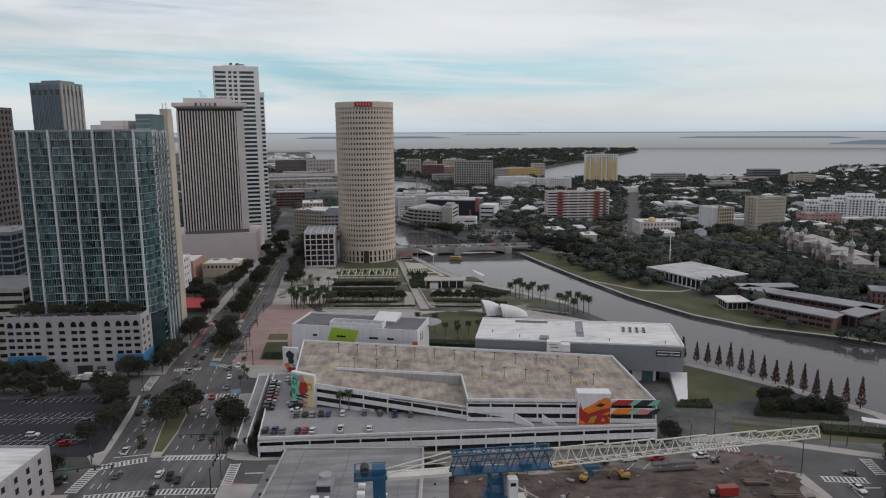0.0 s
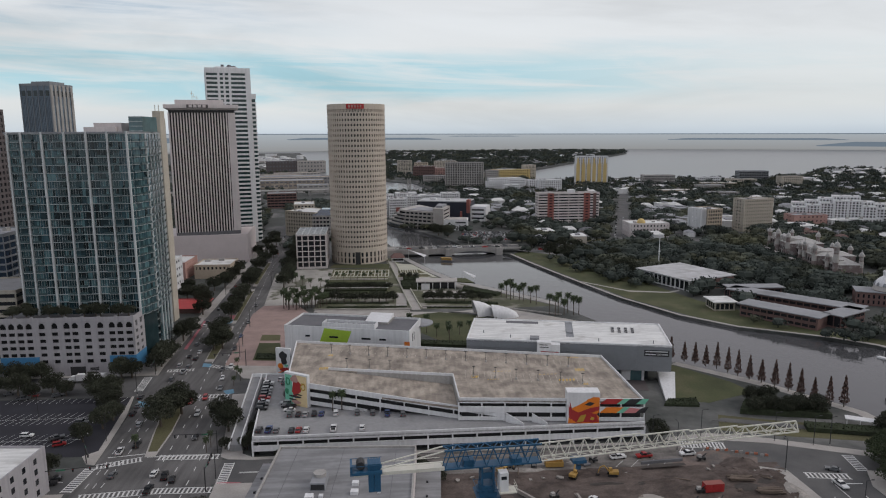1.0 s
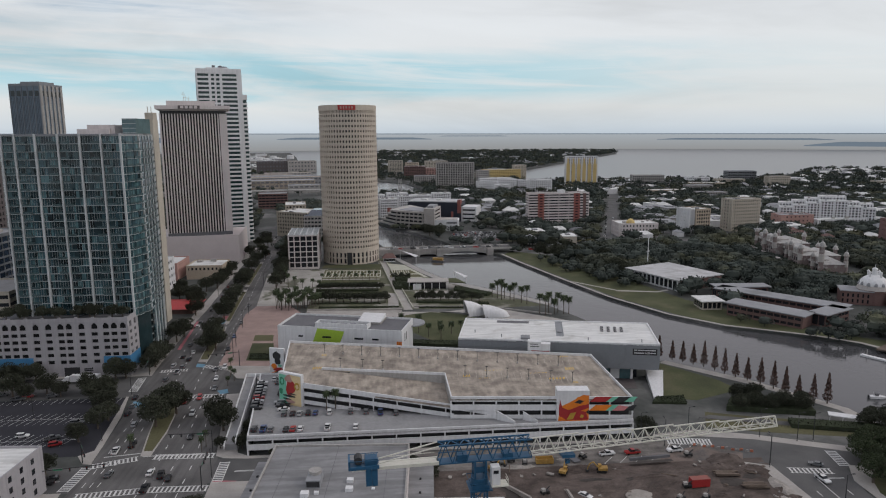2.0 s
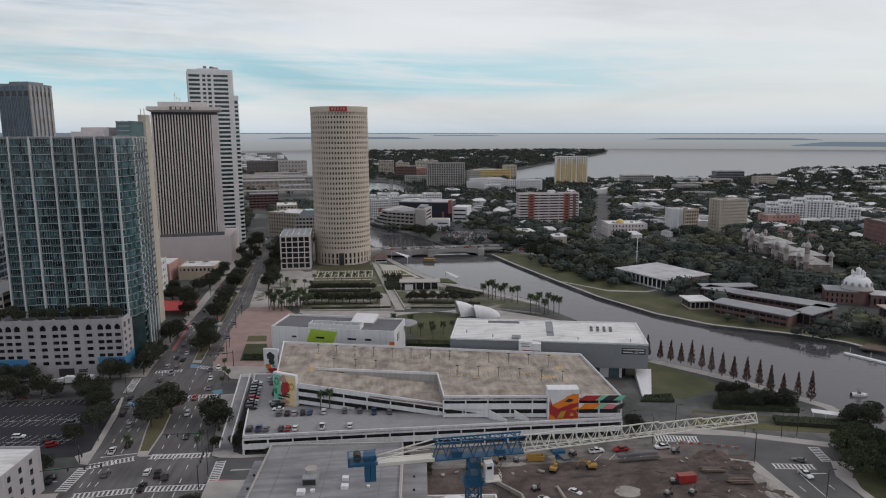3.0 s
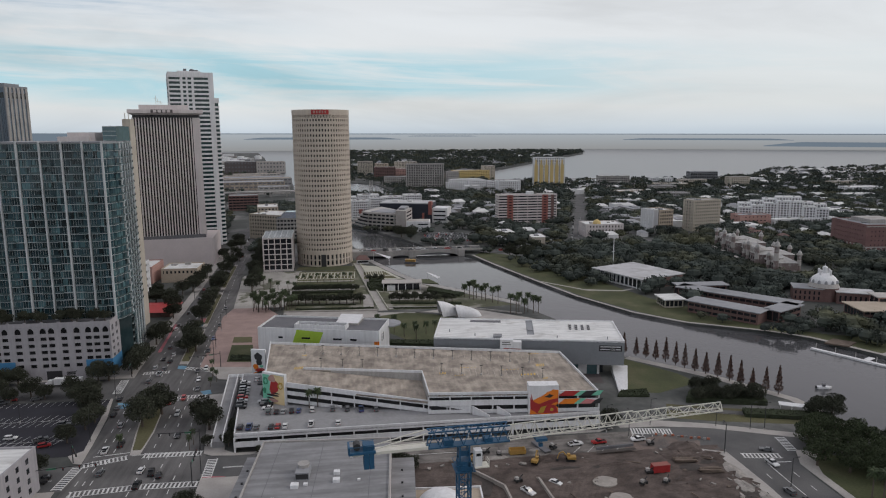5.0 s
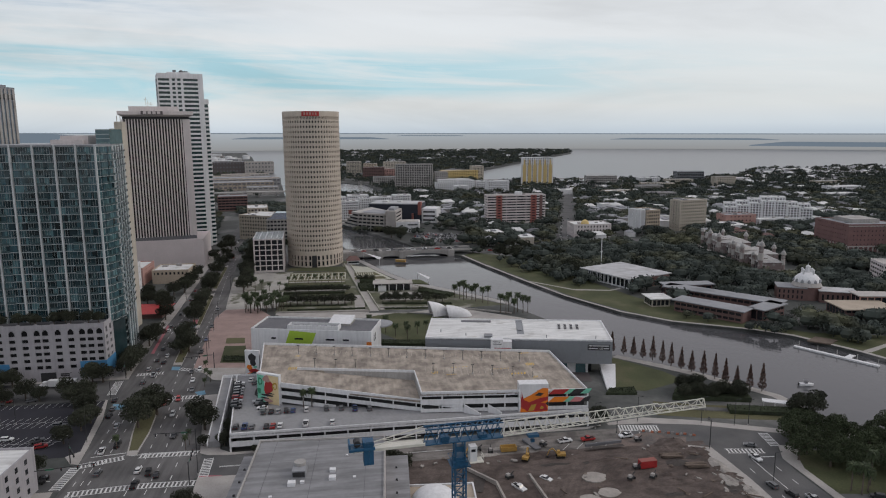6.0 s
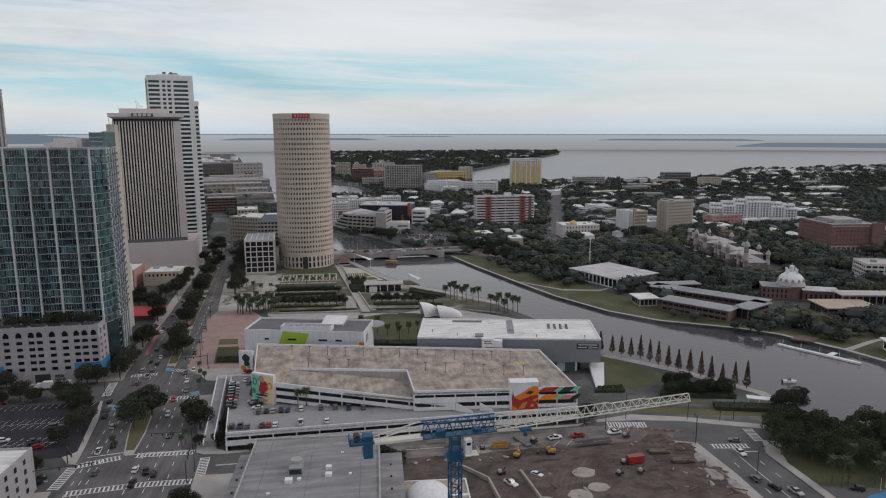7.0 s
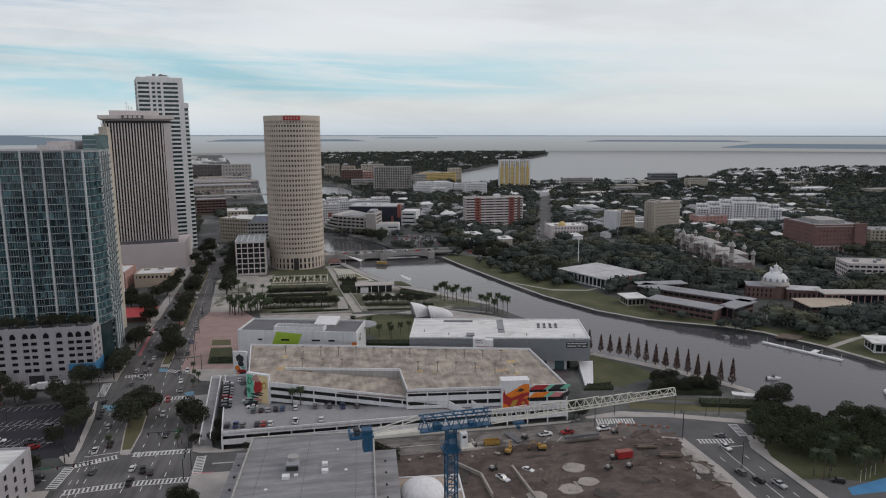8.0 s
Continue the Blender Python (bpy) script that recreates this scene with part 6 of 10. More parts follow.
patch("lawn", [(-62, 566), (-12, 560), (-11, 580), (-60, 582)], M["grass"], "green lawn at the foot of the tower", "lawn", 0.06)
patch("lawn", [(126, 258), (150, 268), (146, 281), (129, 305), (121, 294), (113, 262)], M["grass"], "green lawn beside the museum", "lawn", 0.05)
patch("lawn", [(118, 232), (136, 226), (188, 214), (183, 228), (140, 240), (124, 246)], M["dry_grass"], "dry grass verge along the river road", "lawn", 0.05)
patch("lawn", [(147, 120), (148, 180), (152, 195), (224, 178), (247, 148), (240, 120)], M["grass"], "rough grass under the riverside trees", "lawn", 0.04)
patch("plaza", [(-88, 322), (-60, 318), (-54, 330), (-60, 350), (-58, 415), (-70, 440), (-92, 440), (-95, 420)], M["brick_paving"], "pinkish brick paved plaza beside the avenue", "plaza", 0.05)
patch("plaza", [(-92, 440), (-58, 440), (-56, 562), (-96, 562), (-103, 545)], M["forecourt"], "pale paved forecourt with planting beds", "plaza", 0.045)
patch("plaza", [(-56, 412), (4, 404), (60, 424), (98, 392), (118, 372), (130, 310), (126, 306), (108, 345), (60, 395), (40, 412), (10, 416), (-54, 424)], M["pavement"], "pale curved riverside path", "plaza", 0.042)
patch("plaza", [(-58, 426), (62, 420), (98, 424), (36, 503), (0, 570), (-8, 606), (-16, 606), (-12, 560), (-58, 560)], M["park_soil"], "planted park terraces of soil and grass", "plaza", 0.036)
patch("river_walk", [(129, 306), (133, 309), (161, 279), (184, 244), (187, 214), (183, 213), (179, 243), (157, 275)], M["pavement"], "pale concrete river walk", "pavement", 0.06)
patch("lawn_bed", [(-79, 362), (-68, 361), (-69.5, 372), (-80, 373)], M["dry_grass"], "kerbed planting bed with thin grass", "lawn", 0.1)
patch("lawn_bed", [(-76, 328.5), (-61.5, 326.5), (-67, 356.5), (-78.5, 357.5)], M["grass"], "kerbed planting bed with grass", "lawn", 0.1)
patch("path", [(-12.5, 594), (-8.0, 594), (11, 421), (5, 421)], M["pavement"], "long straight pale footpath", "path", 0.07)
for off in (0.0, 5.6):
    kerb = Mesh()
    wall_line(kerb, (-13.0 + off * 0.95, 590), (4.6 + off * 1.15, 424), 0, 1.1, 0.5)
    setting("path_wall", kerb, M["strip_stone"], "pale low wall along the footpath", "wall")
patch("lawn", [(-57, 472), (-9, 469), (-10, 480), (-57, 482)], M["grass"], "grass terrace between the park walks", "lawn", 0.055)
patch("lawn", [(-57, 505), (-11, 502), (-11, 515), (-57, 518)], M["grass"], "grass terrace between the park walks", "lawn", 0.055)
patch("plaza", [(-1, 500), (26, 497), (30, 484), (56, 470), (36, 505), (20, 520), (-3, 520)], M["pavement"], "pale terraces above the river", "plaza", 0.05)
patch("lawn", [(-57, 523), (-12, 520), (-10.5, 560), (-58, 560)], M["dry_grass"], "terraced lawn with pale stone strips", "lawn", 0.055)
patch("plaza", [(-6, 520.2), (27, 520.2), (8, 575), (-7, 582)], M["strip_stone"], "pale stone terraces beside the river path", "plaza", 0.04)
for y0, y1 in ((523, 533), (537, 552)):
    patch("lawn", [(-4, y0), (24 - (y0 - 520) * 0.35, y0), (24 - (y1 - 520) * 0.35, y1), (-4, y1)], M["dry_grass"], "terraced lawn beside the river path", "lawn", 0.075)
strips = Mesh()
for i in range(17):
    x = -56 + i * 2.75
    strips.prism([(x, 527), (x + 0.85, 527), (x + 0.7, 553), (x - 0.15, 553)], 0.08, 0.35)
for y in (527, 540, 553):
    strips.prism([(-57, y), (-12, y - 2), (-12, y - 0.6), (-57, y + 1.4)], 0.08, 0.4)
for i in range(8):
    x = -2 + i * 1.9
    strips.prism([(x, 537), (x + 0.7, 537), (x + 0.2, 551), (x - 0.5, 551)], 0.08, 0.35)
tagged(part("stone_strips", strips, M["strip_stone"]), "pale stone strips set in the terraced lawn", "paving", "", "stuff")
for i, (a, b, c, d) in enumerate(((-57, 494, -13, 500), (-50, 430, 2, 432), (-56, 441.5, -10, 443), (-57, 478, -12, 482), (15, 424, 58, 426), (0, 506, 12, 516), (14, 460, 40, 463))):
    hedge("hedge", [(a, b), (c, b - 3), (c, d - 3), (a, d)], (2.4, 0.9, 0.7, 1.6, 0.8, 2.6, 1.2)[i], "long clipped dark green hedge on a park terrace", 70 + i)
hedge("hedge", [(14, 438), (62, 430), (62, 433), (14, 441)], 1.2, "low dark hedge beside the curved path", 80)
hedge("hedge", [(42, 470), (64, 452), (68, 458), (44, 480)], 2.2, "thick dark shrubs beside the river stair", 81)
hedge("hedge", [(0, 480), (14, 478), (16, 496), (-2, 500)], 3.0, "dense dark shrubs beside the footpath", 82)
hedge("hedge", [(5, 346), (46, 338), (48, 346), (8, 352)], 1.6, "dark shrub bed along the lawn", 83)
hedge("hedge", [(-75, 330), (-63, 328.5), (-64, 336), (-75.6, 338)], 0.9, "olive shrubs in a kerbed bed", 84)
hedge("hedge", [(106, 256), (120, 254), (122, 262), (110, 262)], 1.0, "low shrubs beside the museum steps", 85)
hedge("hedge", [(133, 246), (166, 238), (168, 246), (140, 256)], 2.6, "thick dark shrubs beside the river walk", 86)
hedge("hedge", [(150, 228), (184, 219), (186, 225), (152, 234)], 2.0, "dark roadside shrubs behind the rail", 87)
hedge("hedge", [(-40, 222.4), (-4, 221.8), (-4, 222.8), (-40, 223.0)], 1.4, "shrubs against the garage wall", 88)
walls = Mesh()
for p, q, z in (((-57, 425), (5, 420), 1.0), ((-57, 462), (-8, 458), 1.5), ((-57, 500), (-11, 497), 1.8), ((12, 427), (62, 421), 1.0), ((62, 421), (97, 400), 0.8)):
    wall_line(walls, p, q, 0, z, 0.7)
tagged(part("terrace_walls", walls, M["pavement"]), "pale low terrace walls in the park", "wall", "", "structure")


def park_pavilion():
    b = thing("park_restaurant", "low white park pavilion with a thin flat roof", "pavilion", (9, 478, 0), -3)
    piece("roof", 0, 0, 5.4, 30, 12, 6.0, M["pale_stone"], b)
    piece("glass_wall", 2, 3, 0.1, 28, 11, 5.4, M["glass"], b)
    for i in range(6):
        x = 1 + i * 5.5
        piece("column", x, 0.6, 0, x + 0.5, 1.1, 5.4, M["white"], b)
    piece("service_block", 4, -0.2, 0, 10, 5, 4.0, M["white"], b)
    m = Mesh().prism([(30, 0), (42, -4), (36, 12), (30, 12)], 5.2, 5.9)
    part("terrace_roof", m, M["grass"], b)


park_pavilion()


def shell_canopy():
    b = thing("shell_canopy", "white tensile shell canopies on the park lawn", "canopy", (44, 402, 0))
    for x, y, run, d, h, turn in ((0.5, 3.0, 12.5, 6.0, 9.0, 8), (12.0, -0.5, 14.5, 5.6, 6.8, -12)):
        m = Mesh()
        nx, ny = 12, 14
        for i in range(nx + 1):
            u = i / nx
            for j in range(ny + 1):
                a = math.pi * j / ny
                k = math.sqrt(max(0.0, 1 - u ** 1.6))
                m.v.append((run * u - 2.2 * math.sin(a) * (1 - u), d * (0.25 + 0.75 * k) * math.cos(a), h * k * math.sin(a) ** 0.9 + 0.25))
        for i in range(nx):
            for j in range(ny):
                q = i * (ny + 1) + j
                m.f.append((q, q + 1, q + ny + 2, q + ny + 1))
        sh = part("shell", m.move(pose(x, y, 0, 0, 0, turn)), M["white"], b)
        for p in sh.data.polygons:
            p.use_smooth = True
        for s_ in (-d, d):
            part("anchor", Mesh().tube(x, y + s_, 0, 1.0, 0.4, n=8), M["concrete"], b)


shell_canopy()
for x, y, t, s in ((5, 600, -25, 1.3), (46, 513, -35, 0.9)):
    b = thing("sail_shade", "white pointed sail shade by the river", "canopy", (x, y, 0), t, "river sail shades")
    m = Mesh().add([(0, 0, 7.0 * s), (14 * s, -5 * s, 3.4 * s), (14.5 * s, -1.5 * s, 4.2 * s), (1.0, 5 * s, 5.2 * s), (7 * s, 0, 4.4 * s)], [(0, 1, 4), (1, 2, 4), (2, 3, 4), (3, 0, 4)])
    part("sail", m, M["white"], b)
    part("mast", Mesh().tube(0.3, 0.3, -1.5, 7.0 * s, 0.2, n=8), M["white"], b)
    part("mast", Mesh().tube(13.8 * s, -3.5 * s, -1.5, 3.8 * s, 0.2, n=8), M["white"], b)
piers = thing("boardwalk", "dark waterside boardwalk along the park", "boardwalk", (40, 500, 0))
quay = [(4, 606), (15, 574), (26, 542), (41, 507), (83, 456), (104, 428)]
m = Mesh().prism([(-1, 606)] + quay + [(100, 424), (78, 451), (36, 503), (21, 539), (10, 571)], -0.5, 0.25)
wpart("deck", m, M["concrete"], piers)
for (ax, ay), (bx, by) in zip(quay, quay[1:]):
    for i in range(7):
        u = i / 7
        wpart("piling", Mesh().tube(ax + (bx - ax) * u + 0.3, ay + (by - ay) * u, -3, 0.9, 0.25, n=7), M["steel_dark"], piers)


# ---- vehicles ----
M["barrier"] = mat("faded_orange", (0.36, 0.13, 0.08), 0.7, 0.2, 0.3, 2.0, 0.03)
CAR_PAINT = {"white": (0.62, 0.62, 0.62), "silver": (0.34, 0.35, 0.36), "black": (0.018, 0.018, 0.02), "grey": (0.10, 0.105, 0.11), "red": (0.30, 0.02, 0.02), "blue": (0.03, 0.06, 0.16)}
for k, c in CAR_PAINT.items():
    M["car_" + k] = mat("car_paint_" + k, c, 0.28, 0.05, 0.5, 4.0, 0.0, spec=0.6)
M["lamp_glass"] = mat("lamp_glass", (0.6, 0.6, 0.58), 0.2, 0.05, 0.5, 4.0, 0.0, spec=0.6)
M["tail_glass"] = mat("tail_glass", (0.35, 0.02, 0.02), 0.25, 0.05, 0.5, 4.0, 0.0, spec=0.6)
SHAPES = {
    "car": ((-2.25, 0.35), (2.2, 0.35), (2.3, 0.62), (2.1, 0.82), (0.95, 0.98), (-1.6, 1.0), (-2.25, 0.95)),
    "suv": ((-2.3, 0.4), (2.2, 0.4), (2.35, 0.7), (2.2, 1.0), (1.1, 1.12), (-2.3, 1.15)),
    "pickup": ((-2.8, 0.5), (2.7, 0.5), (2.8, 0.85), (2.65, 1.1), (1.3, 1.2), (-2.8, 1.2)),
    "van": ((-2.6, 0.4), (2.5, 0.4), (2.6, 0.8), (2.45, 1.1), (1.9, 1.25), (-2.6, 1.3)),
}
CABIN = {"car": (0.9, 0.2, -1.1, -1.75, 0.97, 1.45), "suv": (1.0, 0.45, -1.9, -2.25, 1.12, 1.72), "pickup": (1.2, 0.6, -0.6, -0.8, 1.18, 1.85), "van": (1.95, 1.35, -2.4, -2.55, 1.25, 2.2)}
WHEELS = {"car": 1.38, "suv": 1.42, "pickup": 1.75, "van": 1.6}


def extrude(m, prof, y0, y1, inset=0.0):
    n = len(prof)
    a = [(x, y0, z) for x, z in prof] + [(x, y1, z) for x, z in prof]
    fs = [(i, (i + 1) % n, n + (i + 1) % n, n + i) for i in range(n)] + [tuple(reversed(range(n))), tuple(range(n, 2 * n))]
    return m.add(a, [tuple(reversed(f)) for f in fs])


VEH = {}


def vehicle(kind, colour, lit=True):
    key = (kind, colour, lit)
    if key in VEH:
        return VEH[key]
    names = {"car": "car", "suv": "suv", "pickup": "pickup_truck", "van": "van"}
    t = thing(names[kind], "%s %s parked or halted on the tarmac" % (colour, {"car": "saloon car", "suv": "sport utility car", "pickup": "pickup truck", "van": "panel van"}[kind]), "car" if kind in ("car", "suv") else kind, (0, 0, -50), group="vehicles")
    w = 0.9 if kind in ("car", "suv") else 0.98
    m = Mesh()
    extrude(m, SHAPES[kind] if lit else [(x, 0.02 if z < 0.6 else z) for x, z in SHAPES[kind]], -w, w)
    a, b, c, d, z0, z1 = CABIN[kind]
    m.add([(b - 0.1, -w + 0.2, z1), (b - 0.1, w - 0.2, z1), (c, w - 0.2, z1), (c, -w + 0.2, z1)], [(0, 1, 2, 3)])
    m.add([(b, -w + 0.16, z1 - 0.02), (b, w - 0.16, z1 - 0.02), (c - 0.1, w - 0.16, z1 - 0.02), (c - 0.1, -w + 0.16, z1 - 0.02), (b - 0.1, -w + 0.2, z1 + 0.03), (b - 0.1, w - 0.2, z1 + 0.03), (c, w - 0.2, z1 + 0.03), (c, -w + 0.2, z1 + 0.03)],
          [(0, 1, 5, 4), (1, 2, 6, 5), (2, 3, 7, 6), (3, 0, 4, 7), (4, 5, 6, 7)])
    body = part("body", m, M["car_" + colour], t)
    g = Mesh()
    g.add([(a, -w + 0.04, z0), (a, w - 0.04, z0), (d, w - 0.04, z0), (d, -w + 0.04, z0), (b, -w + 0.17, z1 - 0.02), (b, w - 0.17, z1 - 0.02), (c - 0.08, w - 0.17, z1 - 0.02), (c - 0.08, -w + 0.17, z1 - 0.02)],
          [(0, 1, 5, 4), (1, 2, 6, 5), (2, 3, 7, 6), (3, 0, 4, 7), (4, 5, 6, 7)])
    part("window_glass", g, M["glass"], t)
    if kind == "pickup":
        part("load_bed", Mesh().box(-2.6, -0.75, 1.14, -1.0, 0.75, 1.215), M["rubber"], t)
    for sx in (-1, 1) if lit else ():
        for sy in (-1, 1):
            wh = Mesh().tube(0, 0, -0.11, 0.11, 0.34, n=12)
            wh.move(pose(sx * WHEELS[kind], sy * (w - 0.06), 0.34, 90))
            part("wheel", wh, M["rubber"], t)
    fx = max(x for x, _ in SHAPES[kind])
    bx = min(x for x, _ in SHAPES[kind])
    for sy in (-0.65, 0.65) if lit else ():
        part("headlight", Mesh().box(fx - 0.1, sy - 0.16, 0.64, fx + 0.01, sy + 0.16, 0.8), M["lamp_glass"], t)
        part("tail_light", Mesh().box(bx - 0.015, sy - 0.14, 0.72, bx + 0.08, sy + 0.14, 0.9), M["tail_glass"], t)
    VEH[key] = t
    return t


def park(kind, colour, x, y, heading, z=0.035, lit=True):
    """heading in degrees: 0 faces +x, 90 faces up the avenue."""
    return copy_thing(vehicle(kind, colour, lit), pose(x, y, z, 0, 0, heading))


vr = random.Random(5)
COLS = ["white", "silver", "black", "grey", "black", "grey", "white", "silver", "black", "grey", "white", "black", "grey", "silver", "black", "red", "blue", "white", "grey"]


def fleet(places, heading, z=0.035, jitter=3, kinds=("car", "suv", "car", "suv", "pickup"), lit=True):
    for x, y in places:
        park(vr.choice(kinds), vr.choice(COLS), x, y, heading + vr.uniform(-jitter, jitter), z, lit)


# traffic as it stands on the avenue
fleet([(-97.7, 235), (-101.7, 230), (-103.5, 253), (-106, 289), (-107.3, 303), (-105, 313), (-109.5, 322), (-104.6, 320), (-109.1, 336), (-104.9, 332), (-105.9, 343), (-111, 356), (-117, 392), (-117.6, 401), (-118.5, 430), (-113, 405)], 95)
fleet([(-110, 264), (-111, 272), (-113.4, 282)], 96)
fleet([(-90.6, 275), (-85.5, 279), (-83.8, 262), (-78.3, 240), (-84.3, 303), (-81.9, 290), (-87.4, 315), (-84, 318), (-89, 347), (-91, 370), (-93, 398), (-97, 440)], 276)
fleet([(-83.8, 212.7), (-79.8, 210.7), (-76.7, 208.4), (-82, 202), (-97.3, 212.6)], 93, jitter=8)
fleet([(-121, 470), (-124, 500), (-126, 540), (-114, 520), (-117, 560), (-128, 600), (-118, 640), (-126, 680)], 97)
fleet([(-115.6, 208), (-117.2, 204.5), (-115.1, 211.4)], 200)
fleet([(-127, 257), (-129.8, 243), (-126.2, 237.6), (-160.7, 287.4), (-150.2, 286.6), (-172.4, 290), (-163.2, 284), (-142, 246)], 15, jitter=20)
# garage terrace
ter = 6.64
fleet([(-52.5, 229.6), (-49.2, 229.4), (-46.4, 229.0), (-41, 228.6), (-38.5, 228.6), (-35.8, 228.6), (-26.1, 228.8), (-15.9, 228.8)], 90, ter)
fleet([(-43.8, 242.6), (-40.6, 242.6), (-37.9, 242.6), (-34.7, 242.6), (-31.9, 242.6), (-26.6, 242.8), (-18.5, 242.6), (-12.6, 242), (-7.1, 240.8), (-1.2, 240)], 92, ter)
fleet([(-44.6, 247), (-45.4, 250.5), (-47.2, 254)], 178, ter)
fleet([(-57.2, 270), (-57.0, 266.6), (-56.6, 263.2), (-56.4, 259.6), (-56.0, 256.2), (-55.8, 252.6), (-55.4, 249.2), (-57.6, 273.4), (-58, 277)], 4, ter)
fleet([(-53.6, 281), (-51.6, 277)], 88, ter)
# by the site
park("pickup", "white", 72.8, 212.6, 8)
park("pickup", "red", 81.9, 212.8, 186)
park("pickup", "white", 97.5, 213.2, 184)
park("car", "white", 57.3, 185.6, 312)
park("pickup", "white", 46.7, 181.0, 300)
park("car", "grey", 141, 199, 150)
park("suv", "black", 134, 164, 100)
park("pickup", "silver", 139, 160, 280)
park("pickup", "white", 137, 189, 275)
park("suv", "black", 160.5, 158.5, 150)
park("suv", "grey", 131, 170, 95)
park("suv", "grey", 33, 209, 10)


def box_truck():
    t = thing("semi_trailer", "white lorry with a long white trailer at the kerb", "truck", (-143.5, 303.6, 0.03), 180)
    part("trailer", Mesh().box(-6.5, -1.25, 1.1, 6.0, 1.25, 4.0), M["white"], t)
    m = Mesh().box(6.6, -1.2, 0.7, 8.6, 1.2, 3.2)
    m.box(8.6, -1.1, 0.7, 9.9, 1.1, 1.9)
    cab = part("cab", m, M["white"], t)
    part("windscreen", Mesh().box(8.58, -1.05, 2.0, 8.64, 1.05, 3.0), M["glass"], cab)
    for x in (-5.5, -4.3, 6.9, 9.2):
        for y in (-1.1, 1.1):
            w = Mesh().tube(0, 0, -0.15, 0.15, 0.5, n=12)
            part("wheel", w.move(pose(x, y, 0.5, 90)), M["rubber"], t)


box_truck()

# ---- streets ----
KER = 0.16
for name, poly, mm, lab in (
    ("pavement", [(-117, 284), (-112, 262), (-108.5, 236), (-106.8, 221), (-110, 222), (-114, 228), (-110, 232), (-114.5, 262), (-118, 284)], "pavement", "pale concrete pavement along the car park"),
    ("pavement", [(-62, 222), (-54, 221), (86, 222.6), (92, 226), (92, 224.6), (-53.8, 223), (-58, 226), (-66, 284), (-75, 283), (-65, 224)], "pavement", "pale concrete pavement around the garage"),
    ("pavement", [(-80, 312), (-75, 303), (-60, 299), (-58, 318), (-88, 322)], "pavement", "pale concrete corner pavement"),
    ("pavement", [(-120.5, 373), (-117, 320), (-116, 310), (-190, 310.5), (-190, 312.4), (-125.8, 312.4), (-125.8, 373), (-128, 436), (-122.5, 436)], "pavement", "pale concrete pavement by the podium"),
    ("pavement", [(-122.5, 436), (-128, 436), (-142, 680), (-137, 680), (-130, 560)], "pavement", "pale concrete pavement along the avenue"),
    ("pavement", [(-62, 205), (-60, 150), (-47, 150), (-47, 199), (0, 199), (0, 204.6)], "pavement", "concrete pavement by the grey building"),
    ("pavement", [(112, 224), (130, 220), (158, 208), (190, 200), (190, 203), (160, 212), (132, 224), (112, 230), (95, 227), (95, 225)], "pavement", "pale concrete pavement on the junction"),
    ("pavement", [(146, 60), (150, 60), (150, 180), (154, 190), (162, 196), (152, 198), (147, 188)], "pavement", "pale curved pavement beside the street"),
    ("pavement", [(121, 60), (124, 60), (127, 175), (126, 200), (112, 206), (111, 204), (122, 196)], "pavement", "broken concrete edge of the building site"),
    ("pavement", [(-108, 202), (-104, 150), (-101, 60), (-113, 60), (-114, 202)], "pavement", "pale concrete pavement along the avenue"),
):
    patch(name, poly, M[mm], lab, "pavement", 0.0, KER)


def median(poly, trees_label, mm="dry_grass"):
    patch("median", poly, M["pavement"], "kerbed median strip between the lanes", "median", 0.0, 0.18)
    c = Vector((sum(p[0] for p in poly) / len(poly), sum(p[1] for p in poly) / len(poly)))
    patch("median_grass", [tuple(c + (Vector(p) - c) * 0.86) for p in poly], M[mm], "dry grass on the median strip", "lawn", 0.0, 0.22)


median([(-91.8, 226), (-88.2, 226), (-88.6, 245), (-90.5, 262), (-94, 282), (-97, 282), (-98.4, 262), (-95.5, 245)], "")
median([(-99.5, 328), (-95, 328), (-96.5, 350), (-100, 392), (-103.5, 392), (-101.5, 350)], "")
median([(-103, 398), (-100.5, 398), (-104, 440), (-108, 490), (-111, 490), (-107, 440)], "")
median([(-109, 500), (-112, 500), (-119, 600), (-116, 600)], "")


def crosswalk(p, q, width, n, label="worn white ladder crosswalk on the asphalt"):
    """White bars between two edge lines from p to q."""
    p, q = Vector(p), Vector(q)
    d = q - p
    ln = d.length
    c = tagged(new("crosswalk"), label, "crosswalk", "", "structure")
    c.matrix_basis = pose(p.x, p.y, 0.045, 0, 0, math.degrees(math.atan2(d.y, d.x)))
    for i in range(n):
        x = ln * (i + 0.5) / n
        piece("stripe", x - 0.3, -width / 2, 0, x + 0.3, width / 2, 0.006, M["stripe"], c)
    for y in (-width / 2, width / 2):
        piece("edge_line", 0, y - 0.15, 0.001, ln, y + 0.15, 0.005, M["stripe"], c)


crosswalk((-106, 219.6), (-92, 224.6), 3.4, 11)
crosswalk((-87, 225.2), (-65.5, 224.6), 3.4, 15)
crosswalk((-108, 203), (-107, 219), 3.4, 12)
crosswalk((-103, 199.5), (-80, 202), 3.4, 16)
crosswalk((-80, 202), (-62, 201.5), 3.4, 13)
crosswalk((-60.2, 204.5), (-60.8, 219.4), 3.2, 12)
crosswalk((-117.5, 290), (-119.5, 308), 3.4, 12)
crosswalk((-97, 282), (-76, 282), 3.4, 14)
crosswalk((-114, 316), (-101, 317), 3.2, 9)
crosswalk((-95, 322), (-81, 316), 3.2, 9)
crosswalk((152.6, 209), (150.6, 197.5), 3.4, 9)
